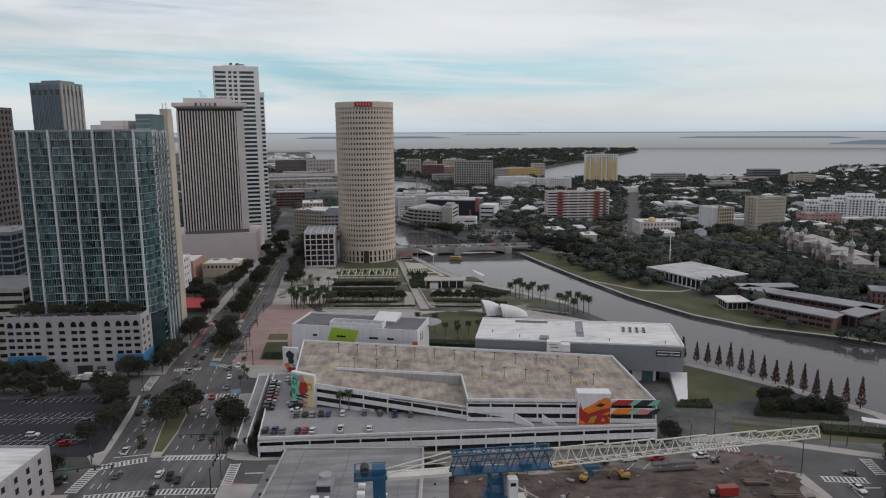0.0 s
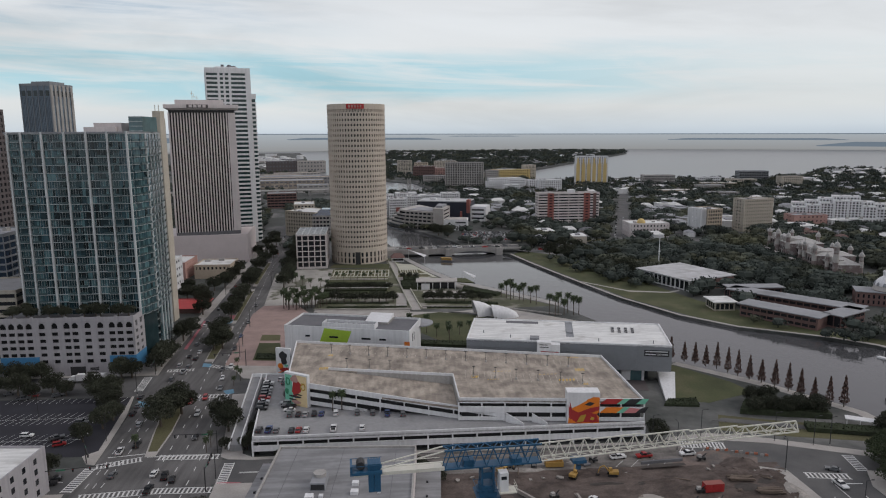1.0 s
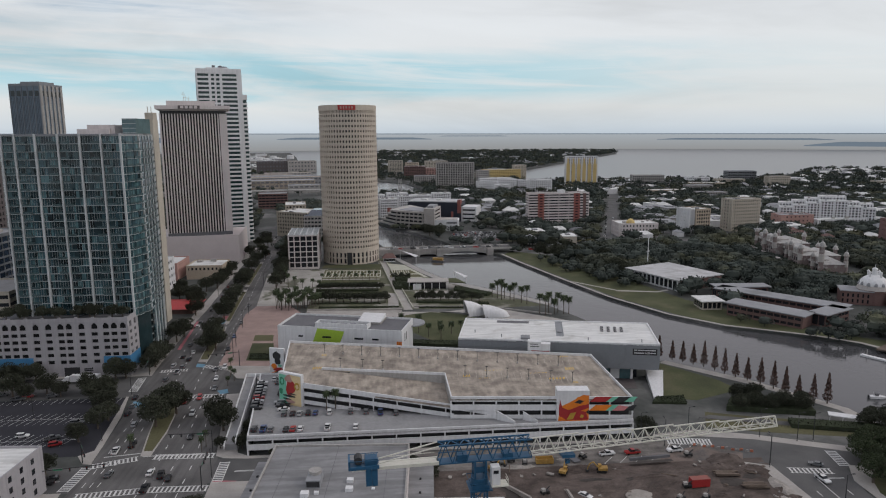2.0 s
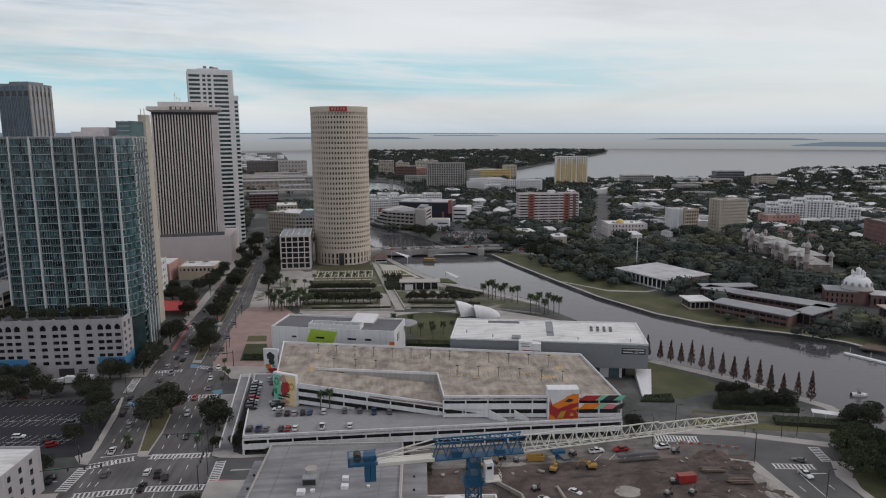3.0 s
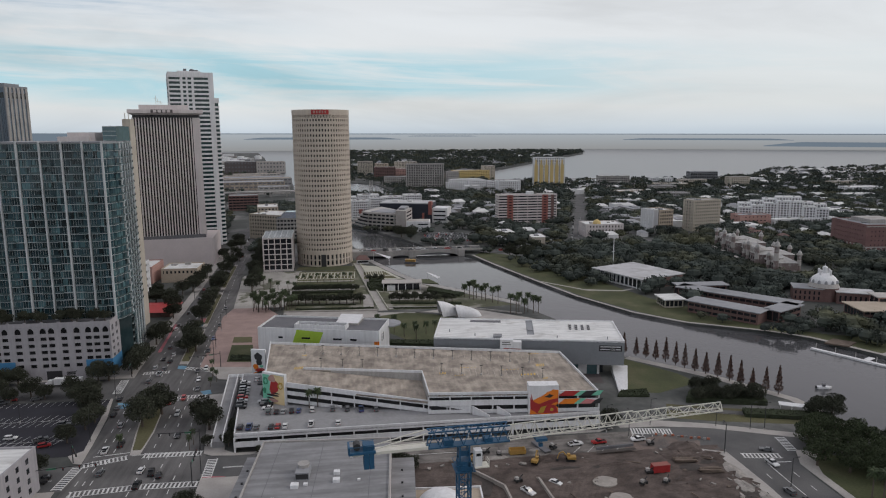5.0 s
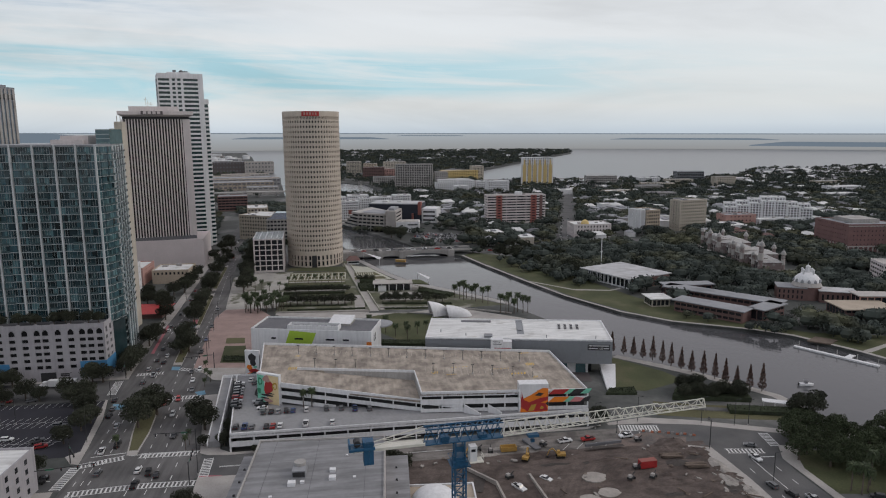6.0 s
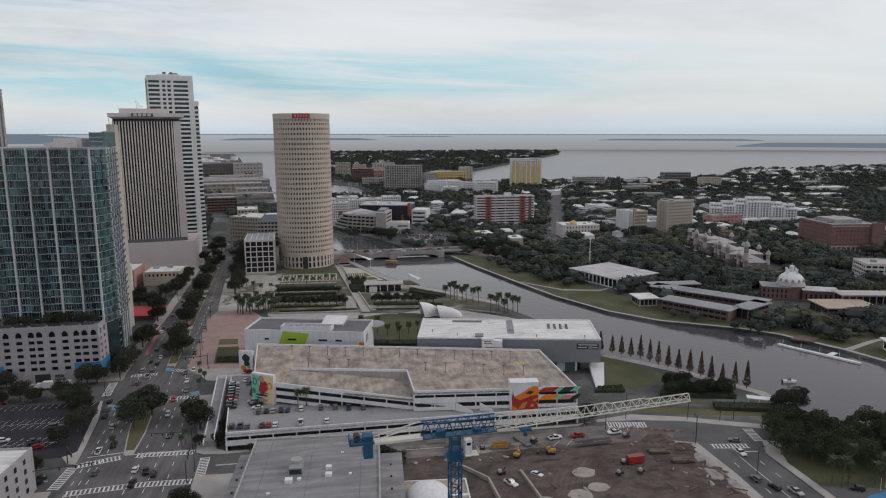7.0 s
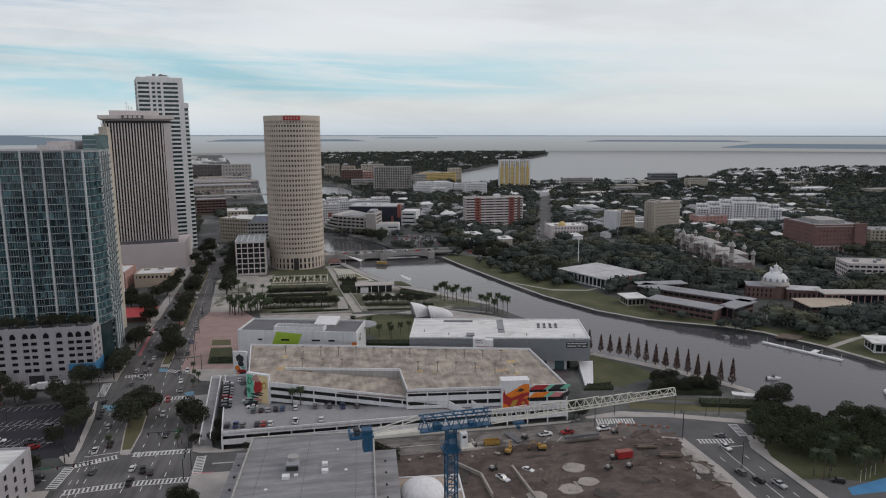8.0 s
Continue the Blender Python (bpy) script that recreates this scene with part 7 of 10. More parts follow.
crosswalk((130, 196.6), (144, 194.6), 3.4, 10)
crosswalk((98, 222), (114, 219), 5.0, 14)
ln = Mesh()


def lane(pts, dash=None, w=0.28, z=0.04):
    for (ax, ay), (bx, by) in zip(pts, pts[1:]):
        d = Vector((bx - ax, by - ay))
        L = d.length
        e = d / L
        s = 0.0
        while s < L:
            k = min(L, s + (3.2 if dash else L))
            p, q = Vector((ax, ay)) + e * s, Vector((ax, ay)) + e * k
            o = Vector((-e.y, e.x)) * (w / 2)
            ln.add([(*(p - o), z), (*(q - o), z), (*(q + o), z), (*(p + o), z)], [(0, 1, 2, 3)])
            s = k + (dash or 0.0) + 0.001
    return ln


for off in (0.28, 0.5, 0.72):
    lane([(a[0] + (-95 + 0.0 - a[0]) * off, a[1]) for a in ASH_L[1:4]], 6)
    lane([(a[0] + (-95 - a[0]) * off * 0.9, a[1]) for a in ASH_R[1:4]], 6)
for off in (0.2, 0.35, 0.62, 0.8):
    lane([(a[0] + (b[0] - a[0]) * off, (a[1] + b[1]) / 2) for a, b in zip(ASH_L[3:9], ASH_R[3:9])], 7)
lane([(-400, 208), (-112, 210)], None)
lane([(-56, 212.5), (30, 213)], None)
lane([(-56, 212.0), (-44, 212.0)], None)
lane([(135, 60), (135.5, 180), (136, 192)], None)
lane([(130.5, 60), (131, 185)], 6)
lane([(140.5, 60), (141, 185)], 6)
lane([(-91, 226), (-66, 226)], None, 0.5)
lane([(-104.5, 226.5), (-92.5, 228.5)], None, 0.5)
lane([(136.5, 190.5), (145, 190)], None, 0.5)
for i in range(5):
    lane([(70 + i * 5.4, 206.5), (74 + i * 5.4, 211)], None, 0.18)
for i in range(4):
    lane([(96 + i * 4.2, 216), (99.5 + i * 4.2, 221)], None, 0.3)
for i in range(17):
    x = -119.5 - i * 3.0
    lane([(x, 283.5), (x - 0.6, 278.5)], None, 0.16)
    lane([(x - 2, 268), (x - 3.6, 262.5)], None, 0.16)
    lane([(x - 2, 262.4), (x - 3.6, 257)], None, 0.16)
    lane([(x - 1, 248), (x - 3.0, 242.5)], None, 0.16)
    lane([(x - 3.0, 242.4), (x - 5.0, 237)], None, 0.16)
lane([(-121, 262.4), (-172, 262.4)], None, 0.16)
lane([(-121, 242.4), (-172, 242.4)], None, 0.16)
tagged(part("road_lines", ln, M["stripe"]), "worn white lane and bay lines on the asphalt", "road marking", "", "stuff")

# painted street corners and the red lane
M["street_blue"] = mat("street_blue", (0.12, 0.24, 0.33), 0.85, 0.25, 0.3, 2.0, 0.05)
M["street_pink"] = mat("street_pink", (0.36, 0.12, 0.14), 0.85, 0.25, 0.3, 2.0, 0.05)
for poly, mm, lab in (([(-116.2, 349.8), (-121.3, 405.9), (-120.0, 405.7), (-114.4, 349.6)], "street_pink", "faded red painted lane strip"), ([(-99.4, 326.1), (-95.0, 324.8), (-94.2, 319.7), (-98.6, 321.0)], "street_blue", "faded blue painted street corner"), ([(-109.8, 407.1), (-105.2, 409.2), (-102.3, 402.4), (-105.2, 397.7)], "street_blue", "faded blue painted street corner"),
                      ([(-108.8, 417.6), (-104.9, 417.1), (-102.4, 407.6), (-105.6, 407.9)], "street_pink", "faded pink painted street corner"), ([(-80.3, 288.0), (-76.2, 289.6), (-74.6, 284.6), (-77.8, 283.6)], "street_blue", "faded blue painted street corner"), ([(-62.0, 206.5), (-54.0, 205.6), (-53.5, 202.9), (-61.0, 203.7)], "street_pink", "faded red painted crossing patch"), ([(-113.3, 278.4), (-107.9, 278.5), (-106.3, 272.1), (-110.1, 271.9)], "street_blue", "faded blue painted street corner")):
    patch("painted_patch", poly, M[mm], lab, "road marking", 0.05)


def signal(x, y, turn, reach, h=7.2):
    t = thing("traffic_signal", "black mast arm traffic signal at the street corner", "traffic light", (x, y, 0), turn, "traffic signals")
    part("pole", Mesh().tube(0, 0, 0, h + 1.2, 0.2, 0.14, 8), M["steel_dark"], t)
    part("arm", Mesh().bar((0, 0, h), (reach, 0, h + 0.3), 0.2), M["steel_dark"], t)
    for i in range(3):
        u = reach * (0.45 + 0.25 * i)
        hd = part("signal_head", Mesh().box(u - 0.22, -0.28, h - 0.9, u + 0.22, 0.18, h + 0.3), M["steel_dark"], t)
        for k in range(3):
            part("lens", Mesh().tube(0, 0, 0, 0.05, 0.12, n=8).move(pose(u, -0.29, h - 0.65 + 0.34 * k, 90)), M["tail_glass"] if k == 2 else M["rubber"], hd)
    part("sign_plate", Mesh().box(reach * 0.2, -0.06, h - 0.3, reach * 0.34, 0.06, h + 0.25), M["green_paint"], t)


signal(-67.0, 227.5, 182, 15)
signal(-63.7, 200.5, 95, 12)
signal(-114.6, 203.4, 8, 20)
signal(-77.4, 320.5, 195, 15)
signal(-110.0, 222.5, 300, 10)
signal(-117.5, 311.5, 280, 9)


def street_lamp(x, y, turn=0, h=9.5, twin=False):
    t = thing("street_lamp", "tall dark street lamp with a short arm", "street lamp", (x, y, 0), turn, "street lamps")
    part("base", Mesh().tube(0, 0, 0, 0.8, 0.26, 0.2, 8), M["concrete"], t)
    part("pole", Mesh().tube(0, 0, 0.8, h, 0.15, 0.1, 8), M["steel_dark"], t)
    for s in (1, -1) if twin else (1,):
        part("arm", Mesh().bar((0, 0, h - 0.1), (s * 1.6, 0, h + 0.15), 0.1), M["steel_dark"], t)
        part("lamp_head", Mesh().box(s * 1.9 - 0.4, -0.18, h + 0.08, s * 1.9 + 0.4, 0.18, h + 0.28), M["steel_dark"], t)
    return t


lampb = street_lamp(133.5, 221.5, 0, 11)
for x, y, a in ((145.5, 217.2, 0), (150.8, 216, 10), (125.6, 200.5, 90), (124.6, 199.0, 90), (133, 172.4, 0), (95, 216, 90), (-62.2, 207, 0), (-83, 332, 0), (-86, 352, 0), (-90, 388, 0), (-93, 420, 0),
                (-134.5, 289.8, 90), (-110.5, 240, 0), (-116, 284.8, 0), (-146, 262.4, 0), (-168, 242.4, 0), (-119, 340, 180), (-121, 372, 180), (88.5, 222.5, 0), (108, 226, 0), (-124, 470, 180), (-98, 500, 0)):
    copy_thing(lampb, pose(x, y, 0, 0, 0, a))


# ---- foreground buildings and the building site ----
def grey_hall():
    b = thing("grey_hall", "low broad hall with a weathered grey flat roof", "building", (-42.4, 140, 0), -3.2)
    w, d, h = 42.2, 57, 15.4
    part("wall", Mesh().box(0, 0, 0, w, d, h), M["precast"], b)
    ro = part("roof", Mesh().box(0.5, 0.5, h, w - 0.5, d - 0.5, h + 0.15), M["hall_roof"], b)
    m = Mesh()
    for x0, y0, x1, y1 in ((0, 0, w, 0.5), (0, d - 0.5, w, d), (0, 0.5, 0.5, d - 0.5), (w - 0.5, 0.5, w, d - 0.5)):
        m.box(x0, y0, h, x1, y1, h + 0.7)
    part("parapet", m, M["concrete"], b)
    part("side_wing", Mesh().box(-5.2, 0, 0, -0.02, d - 1, 11.0), M["hall_roof"], b)
    part("side_wing", Mesh().box(w + 0.02, 0, 0, w + 7.5, d - 2, 9.5), M["hall_roof"], b)
    for y in (6, 14, 22, 30, 38, 46):
        piece("wing_vent", -3.4, y, 11.0, -2.8, y + 0.6, 11.5, M["steel_dark"], b)
        piece("wing_vent", w + 3.2, y, 9.5, w + 3.8, y + 0.5, 10.0, M["steel_dark"], b)
    cool = part("cooling_tower", Mesh().box(14.2, 31, h + 0.15, 18.2, 37.5, h + 2.4), M["roof_grey"], ro)
    part("fan_ring", Mesh().tube(16.2, 35.4, h + 2.4, h + 3.4, 1.7, 1.8, 20), M["concrete"], cool)
    part("fan", Mesh().tube(16.2, 35.4, h + 3.0, h + 3.05, 1.4, n=16), M["steel_dark"], cool)
    part("louvre", Mesh().box(14.4, 30.9, h + 0.5, 18.0, 31.0, h + 2.0), M["steel_dark"], cool)
    for x, y, a in ((25.2, 33.5, 1.8), (25.4, 28.6, 2.0), (32.5, 29.5, 0.9), (13.5, 26, 2.2), (17.0, 27.5, 1.2), (29.5, 44, 0.8), (9, 20, 0.9)):
        part("roof_unit", Mesh().box(x, y, h + 0.15, x + a, y + a * 0.9, h + 0.15 + a * 0.5), M["white"], ro)
    for x in (6, 20, 36):
        part("roof_seam", Mesh().box(x, 0.6, h + 0.15, x + 0.12, d - 0.6, h + 0.19), M["roof_dark"], ro)
    return b


grey_hall()


def white_block():
    b = thing("white_block", "plain white block with a white roof on the corner", "building", (-160, 165, 0), -4)
    w, d, h = 43.5, 43, 14.5
    part("wall", Mesh().box(0, 0, 0, w, d, h), M["stucco"], b)
    flat_roof(b, w, d, h, M["roof_white"], 0.8, 2, 4, M["stucco"])
    for k in range(4):
        for i in range(7):
            y = 3 + i * 5.6
            piece("window", w - 0.05, y, 1.6 + k * 3.4, w + 0.06, y + 1.5, 3.4 + k * 3.4, M["glass"], b)
    for k in range(4):
        for i in range(8):
            x = 3 + i * 5
            piece("window", x, -0.06, 1.6 + k * 3.4, x + 1.5, 0.05, 3.4 + k * 3.4, M["glass"], b)


white_block()


def rotunda():
    b = thing("domed_hall", "white low hall with a round white dome", "building", (7.0, 154, 0), -4)
    part("wall", Mesh().box(0, 0, 0, 22, 28, 3.6), M["white"], b)
    m = Mesh()
    for x0, y0, x1, y1 in ((0, 0, 22, 0.5), (0, 27.5, 22, 28), (0, 0.5, 0.5, 27.5), (21.5, 0.5, 22, 27.5)):
        m.box(x0, y0, 3.6, x1, y1, 4.3)
    part("parapet", m, M["white"], b)
    part("roof", Mesh().box(0.5, 0.5, 3.6, 21.5, 27.5, 3.7), M["tan"], b)
    dm = Mesh().dome(8.6, 17.5, 3.6, 7.4, 5.0, 40, 12)
    do = part("dome", dm, M["white"], b)
    for p in do.data.polygons:
        p.use_smooth = True
    part("dome_rib", Mesh().box(16.2, 16.8, 3.7, 21.4, 18.2, 4.3), M["white"], b)


rotunda()
hedge("hedge", [(4.5, 186), (8, 186), (8, 200), (4.5, 200)], 3.0, "dark conifer shrubs beside the hall", 90)

# the site
dirt = Mesh()
gx, gy = 190, 180
for j in range(gy + 1):
    for i in range(gx + 1):
        x, y = 8 + 118 * i / gx, 95 + 111.5 * j / gy
        edge = min(i, gx - i, j, gy - j) / 18.0
        z = (noise.noise((x * 0.06, y * 0.06, 0.3)) * 0.55 + noise.noise((x * 0.21, y * 0.21, 5)) * 0.3 + 0.1 * math.sin(3.2 * math.hypot(x - 124, y - 150)) * max(0.0, noise.noise((x * 0.04, y * 0.04, 9)) + 0.3) + 0.3) * min(1, edge) + 0.03
        dirt.v.append((x, y, max(0.03, z)))
for j in range(gy):
    for i in range(gx):
        k = j * (gx + 1) + i
        dirt.f.append((k, k + 1, k + gx + 2, k + gx + 1))
setting("dirt_ground", dirt, M["dirt"], "churned brown earth of the building site", "ground")


def heap(x, y, rx, ry, h, seed, mm="dirt", name="spoil_heap", label="rough brown heap of dug earth"):
    t = thing(name, label, "heap", (x, y, 0), group="site heaps")
    m = Mesh()
    n, rings = 18, 6
    for j in range(rings + 1):
        u = j / rings
        for i in range(n):
            a = 2 * math.pi * i / n
            q = 1 + 0.35 * noise.noise((math.cos(a) * 1.5 + seed, math.sin(a) * 1.5, u * 2))
            m.v.append((rx * (1 - u) * q * math.cos(a), ry * (1 - u) * q * math.sin(a), h * (u ** 0.8) * (1 + 0.25 * noise.noise((a, u * 4, seed)))))
    for j in range(rings):
        for i in range(n):
            m.f.append((j * n + i, j * n + (i + 1) % n, (j + 1) * n + (i + 1) % n, (j + 1) * n + i))
    part("mound", m, M[mm], t)


M["rubble"] = mat("rubble", (0.27, 0.25, 0.23), 0.95, 0.35, 0.3, 1.6, 0.6)
M["wet_dirt"] = mat("wet_dirt", (0.05, 0.042, 0.038), 0.8, 0.3, 0.2, 1.2, 0.4)
M["mud_film"] = mat("dried_mud", (0.16, 0.125, 0.11), 0.95, 0.3, 0.15, 1.5, 0.3, stain=(0.105, 0.095, 0.09), stain_at=(0.45, 0.6), stain_scale=0.12)
M["slab"] = mat("fresh_concrete", (0.30, 0.275, 0.25), 0.85, 0.2, 0.3, 2.0, 0.1)
for i, (x, y, a, b, h) in enumerate(((113, 205, 7, 5, 2.6), (107, 200, 6, 4, 1.8), (118, 198, 5, 4, 1.6), (60, 203, 9, 2.5, 1.8), (71, 200, 7, 2, 1.2), (36, 200, 6, 5, 1.2), (82, 196, 12, 2.5, 1.0), (100, 178, 8, 4, 1.3), (30, 188, 6, 8, 0.9))):
    heap(x, y, a, b, h, i * 3.7)
for i, (x, y, a, b, h) in enumerate(((121, 185, 3, 8, 1.1), (119, 176, 3, 6, 1.0), (122, 168, 2.5, 6, 0.9), (40, 207, 6, 1.6, 0.7), (48, 211, 5, 1.4, 0.8), (58, 211, 4, 1.2, 0.6))):
    heap(x, y, a, b, h, 40 + i * 2.1, "rubble", "rubble_heap", "pale heap of broken concrete rubble")
patch("dark_pit", [(74, 165), (78, 161), (83, 163), (82, 168), (76, 169)], M["wet_dirt"], "dark wet hollow in the earth", "ground", 0.62)
patch("dark_pit", [(26, 183), (34, 180), (38, 192), (30, 197)], M["wet_dirt"], "dark wet hollow in the earth", "ground", 0.55)
for x, y, r in ((74, 184.3, 4.2), (67.6, 170.2, 4.0), (75.2, 173.8, 3.6), (55, 168, 3.4), (62, 160, 3.0)):
    t = thing("concrete_pad", "round pale fresh concrete pad in the earth", "concrete pad", (x, y, 0), group="site pads")
    m = Mesh()
    n = 22
    pts = [(r * math.cos(2 * math.pi * i / n) * (1 + 0.4 * noise.noise((i * 0.5, x, 0))), r * 0.85 * math.sin(2 * math.pi * i / n)) for i in range(n)]
    m.prism(pts, 0, 0.62)
    part("pad", m, M["slab"], t)
for (p, q, h, lab) in (((39.3, 184.4), (39.9, 170), 1.7, "pale site retaining wall"), ((51.8, 188.4), (53.8, 165), 1.5, "pale site retaining wall"), ((30, 197), (39.3, 184.4), 1.7, "pale site retaining wall"), ((79.3, 207.6), (94.1, 209.0), 1.0, "dark concrete barrier")):
    t = thing("site_wall", lab, "wall", (p[0], p[1], 0))
    wpart("wall", wall_line(Mesh(), p, q, 0, h, 0.7), M["slab"] if "pale" in lab else M["roof_dark"], t)


def digger(x, y, turn, reach=1.0):
    t = thing("excavator", "yellow tracked excavator with its arm down on the earth", "excavator", (x, y, 0.4), turn, "diggers")
    for s in (-1.2, 1.2):
        m = Mesh()
        extrude(m, ((-2.0, 0.2), (-1.6, 0.0), (1.6, 0.0), (2.0, 0.2), (2.0, 0.65), (1.6, 0.9), (-1.6, 0.9), (-2.0, 0.65)), s - 0.3, s + 0.3)
        part("track", m, M["rubber"], t)
    m = Mesh()
    extrude(m, ((-2.4, 1.1), (1.4, 1.1), (1.4, 1.7), (-0.3, 2.1), (-2.4, 2.2)), -1.35, 1.35)
    part("housing", m, M["yellow_paint"], t)
    cab = part("cab", Mesh().box(0.1, -1.3, 1.7, 1.5, -0.1, 3.0), M["yellow_paint"], t)
    part("cab_window", Mesh().box(0.2, -1.33, 2.1, 1.53, -0.2, 2.9), M["glass"], cab)
    part("boom", Mesh().bar((1.0, 0.3, 1.6), (3.6, 0.3, 4.4), 0.45).bar((3.6, 0.3, 4.4), (5.2, 0.3, 3.4), 0.4), M["yellow_paint"], t)
    part("stick", Mesh().bar((5.1, 0.3, 3.6), (6.0 * reach, 0.3, 0.9), 0.32), M["yellow_paint"], t)
    m = Mesh()
    extrude(m, ((5.3, 0.9), (6.5, 0.9), (6.3, 0.1), (5.5, -0.1)), -0.3, 0.9)
    part("bucket", m, M["steel_dark"], t)
    t.scale = (0.8, 0.8, 0.8)


digger(54.0, 200.2, 60)
digger(67.0, 200.4, 170)
digger(31.5, 204.5, 30)


def skip(x, y, turn, mm, label, w, d, h):
    t = thing("skip_container", label, "container", (x, y, 0.35), turn)
    m = Mesh()
    for x0, y0, x1, y1 in ((0, 0, w, 0.15), (0, d - 0.15, w, d), (0, 0.15, 0.15, d - 0.15), (w - 0.15, 0.15, w, d - 0.15)):
        m.box(x0, y0, 0, x1, y1, h)
    m.box(0.1, 0.1, 0, w - 0.1, d - 0.1, 0.2)
    part("box", m, M[mm], t)
    for i in range(6):
        piece("rib", 0.3 + i * (w - 0.8) / 5, -0.12, 0, 0.5 + i * (w - 0.8) / 5, 0, h, M[mm], t)


skip(46.5, 207.5, 0, "yellow_paint", "yellow open steel skip at the site edge", 6.0, 2.6, 1.7)
t = thing("red_container", "red steel storage container on the site", "container", (92.4, 187.4, 0.45), 3)
part("body", Mesh().box(0, 0, 0, 6.1, 2.5, 2.6), M["red"], t)
part("roof", Mesh().box(-0.05, -0.05, 2.6, 6.15, 2.55, 2.68), M["brick_red"], t)
for i in range(13):
    piece("rib", 0.2 + i * 0.46, -0.06, 0.1, 0.42 + i * 0.46, 0.0, 2.5, M["red"], t)
for x, y, tn in ((91, 188, 0), (94, 181, 40), (42.5, 208, 80), (38, 210, 0), (86, 181, 30), (100.5, 208.8, 0), (63.5, 210.5, 300), (45, 188, 20)):
    t = thing("site_machine", "small dark site machine with a rubber tyred chassis", "machine", (x, y, 0.5), tn, "site machines")
    part("chassis", Mesh().box(-1.3, -0.7, 0.3, 1.3, 0.7, 1.0), M["steel_dark"], t)
    part("engine", Mesh().box(-1.2, -0.55, 1.0, 0.0, 0.55, 1.8), M["concrete"], t)
    part("boom", Mesh().bar((0.2, 0, 1.0), (1.7, 0, 2.2), 0.25), M["steel_dark"], t)
    for sx in (-0.9, 0.9):
        for sy in (-0.75, 0.75):
            part("wheel", Mesh().tube(0, 0, -0.14, 0.14, 0.42, n=10).move(pose(sx, sy, 0.42, 90)), M["rubber"], t)
for k, (x, y, tn) in enumerate(((104, 194, -4), (109, 186, -8))):
    t = thing("timber_pile", "untidy pile of worn brown timber mats on the earth", "timber", (x, y, 0.35), tn, "timber piles")
    for i in range(9):
        ob = piece("beam", 0, 0, 0, 6.8 if i % 2 else 7.6, 0.6, 0.32, M["timber"], t)
        ob.matrix_basis = pose(rng.uniform(-0.7, 0.7), (i % 4) * 0.8 + rng.uniform(-0.1, 0.1), 0.34 * (i // 4), 0, 0, rng.uniform(-5, 5))
for i in range(14):
    x, y = 105 + i * 1.5, 217.2 - i * 0.55 + (i % 3) * 0.4
    t = thing("road_barrier", "orange and white plastic road barrier", "barrier", (x, y, 0.03), -20 + (i * 37) % 40, "road barriers")
    m = Mesh()
    extrude(m, ((-0.7, 0), (0.7, 0), (0.66, 0.5), (0.6, 1.0), (-0.6, 1.0), (-0.66, 0.5)), -0.2, 0.2)
    part("body", m, M["barrier"] if i % 2 else M["concrete"], t)
    t.scale = (0.85, 0.8, 0.8)
M["dusty_road"] = mat("dusty_road", (0.185, 0.17, 0.158), 0.95, 0.25, 0.2, 1.6, 0.1, stain=(0.115, 0.105, 0.098), stain_at=(0.46, 0.6), stain_scale=0.16, streaks=0.3, drag=(0.04, 0.5, 1.0))
patch("tracked_mud", [(2, 206.0), (66, 206.2), (92, 207), (101, 213), (98, 221.6), (60, 221.2), (2, 221)], M["dusty_road"], "pale dusty road surface beside the site", "mud", 0.036)
patch("tracked_mud", [(88, 206.4), (94, 211), (103, 215.5), (112, 217), (121, 210), (118, 204), (110, 203), (100, 204)], M["mud_film"], "thin dried mud tracked over the asphalt", "mud", 0.052)
# flat sheet; the shade inside a trench is put into its dark colour
patch("trench", [(78, 203.4), (93.5, 204.6), (93.3, 206.2), (78, 205.0)], M["wet_dirt"], "flat dark strip painted as a shaded trench beside the barrier", "trench", 0.95)
dr = random.Random(91)
for k in range(46):
    x, y = (dr.uniform(16, 118), dr.uniform(158, 205)) if k < 26 else (dr.uniform(112, 124), dr.uniform(160, 204))
    kind = k % 4
    if kind == 0:
        t = thing("pallet", "weathered timber pallet lying on the earth", "pallet", (x, y, 0.5), dr.uniform(0, 180), "site pallets")
        for i in range(5):
            piece("board", 0, i * 0.26, 0.12, 1.3, i * 0.26 + 0.18, 0.15, M["timber"], t)
        for i in range(3):
            piece("bearer", 0.05 + i * 0.56, 0, 0, 0.15 + i * 0.56, 1.22, 0.12, M["timber"], t)
    elif kind == 1:
        t = thing("broken_slab", "broken piece of pale concrete slab on the earth", "rubble", (x, y, 0.3), dr.uniform(0, 180), "site rubble")
        a, b = dr.uniform(0.8, 2.2), dr.uniform(0.6, 1.6)
        m = Mesh().prism([(0, 0), (a, 0.2), (a * 1.1, b), (a * 0.4, b * 1.2), (-0.2, b * 0.7)], 0, [0.35, 0.5, 0.6, 0.4, 0.3])
        part("slab", m, M["rubble"], t)
    elif kind == 2:
        t = thing("steel_pipe", "rusty steel pipe length on the earth", "pipe", (x, y, 0.55), dr.uniform(0, 180), "site pipes")
        part("pipe", Mesh().tube(0, 0, 0, dr.uniform(3, 6), 0.2, n=8).move(pose(0, 0, 0.15, 0, 90, 0)), M["timber"] if k % 8 else M["concrete"], t)
    else:
        heap(x, y, dr.uniform(1.6, 4.0), dr.uniform(1.2, 2.6), dr.uniform(0.6, 1.2), k * 1.3)
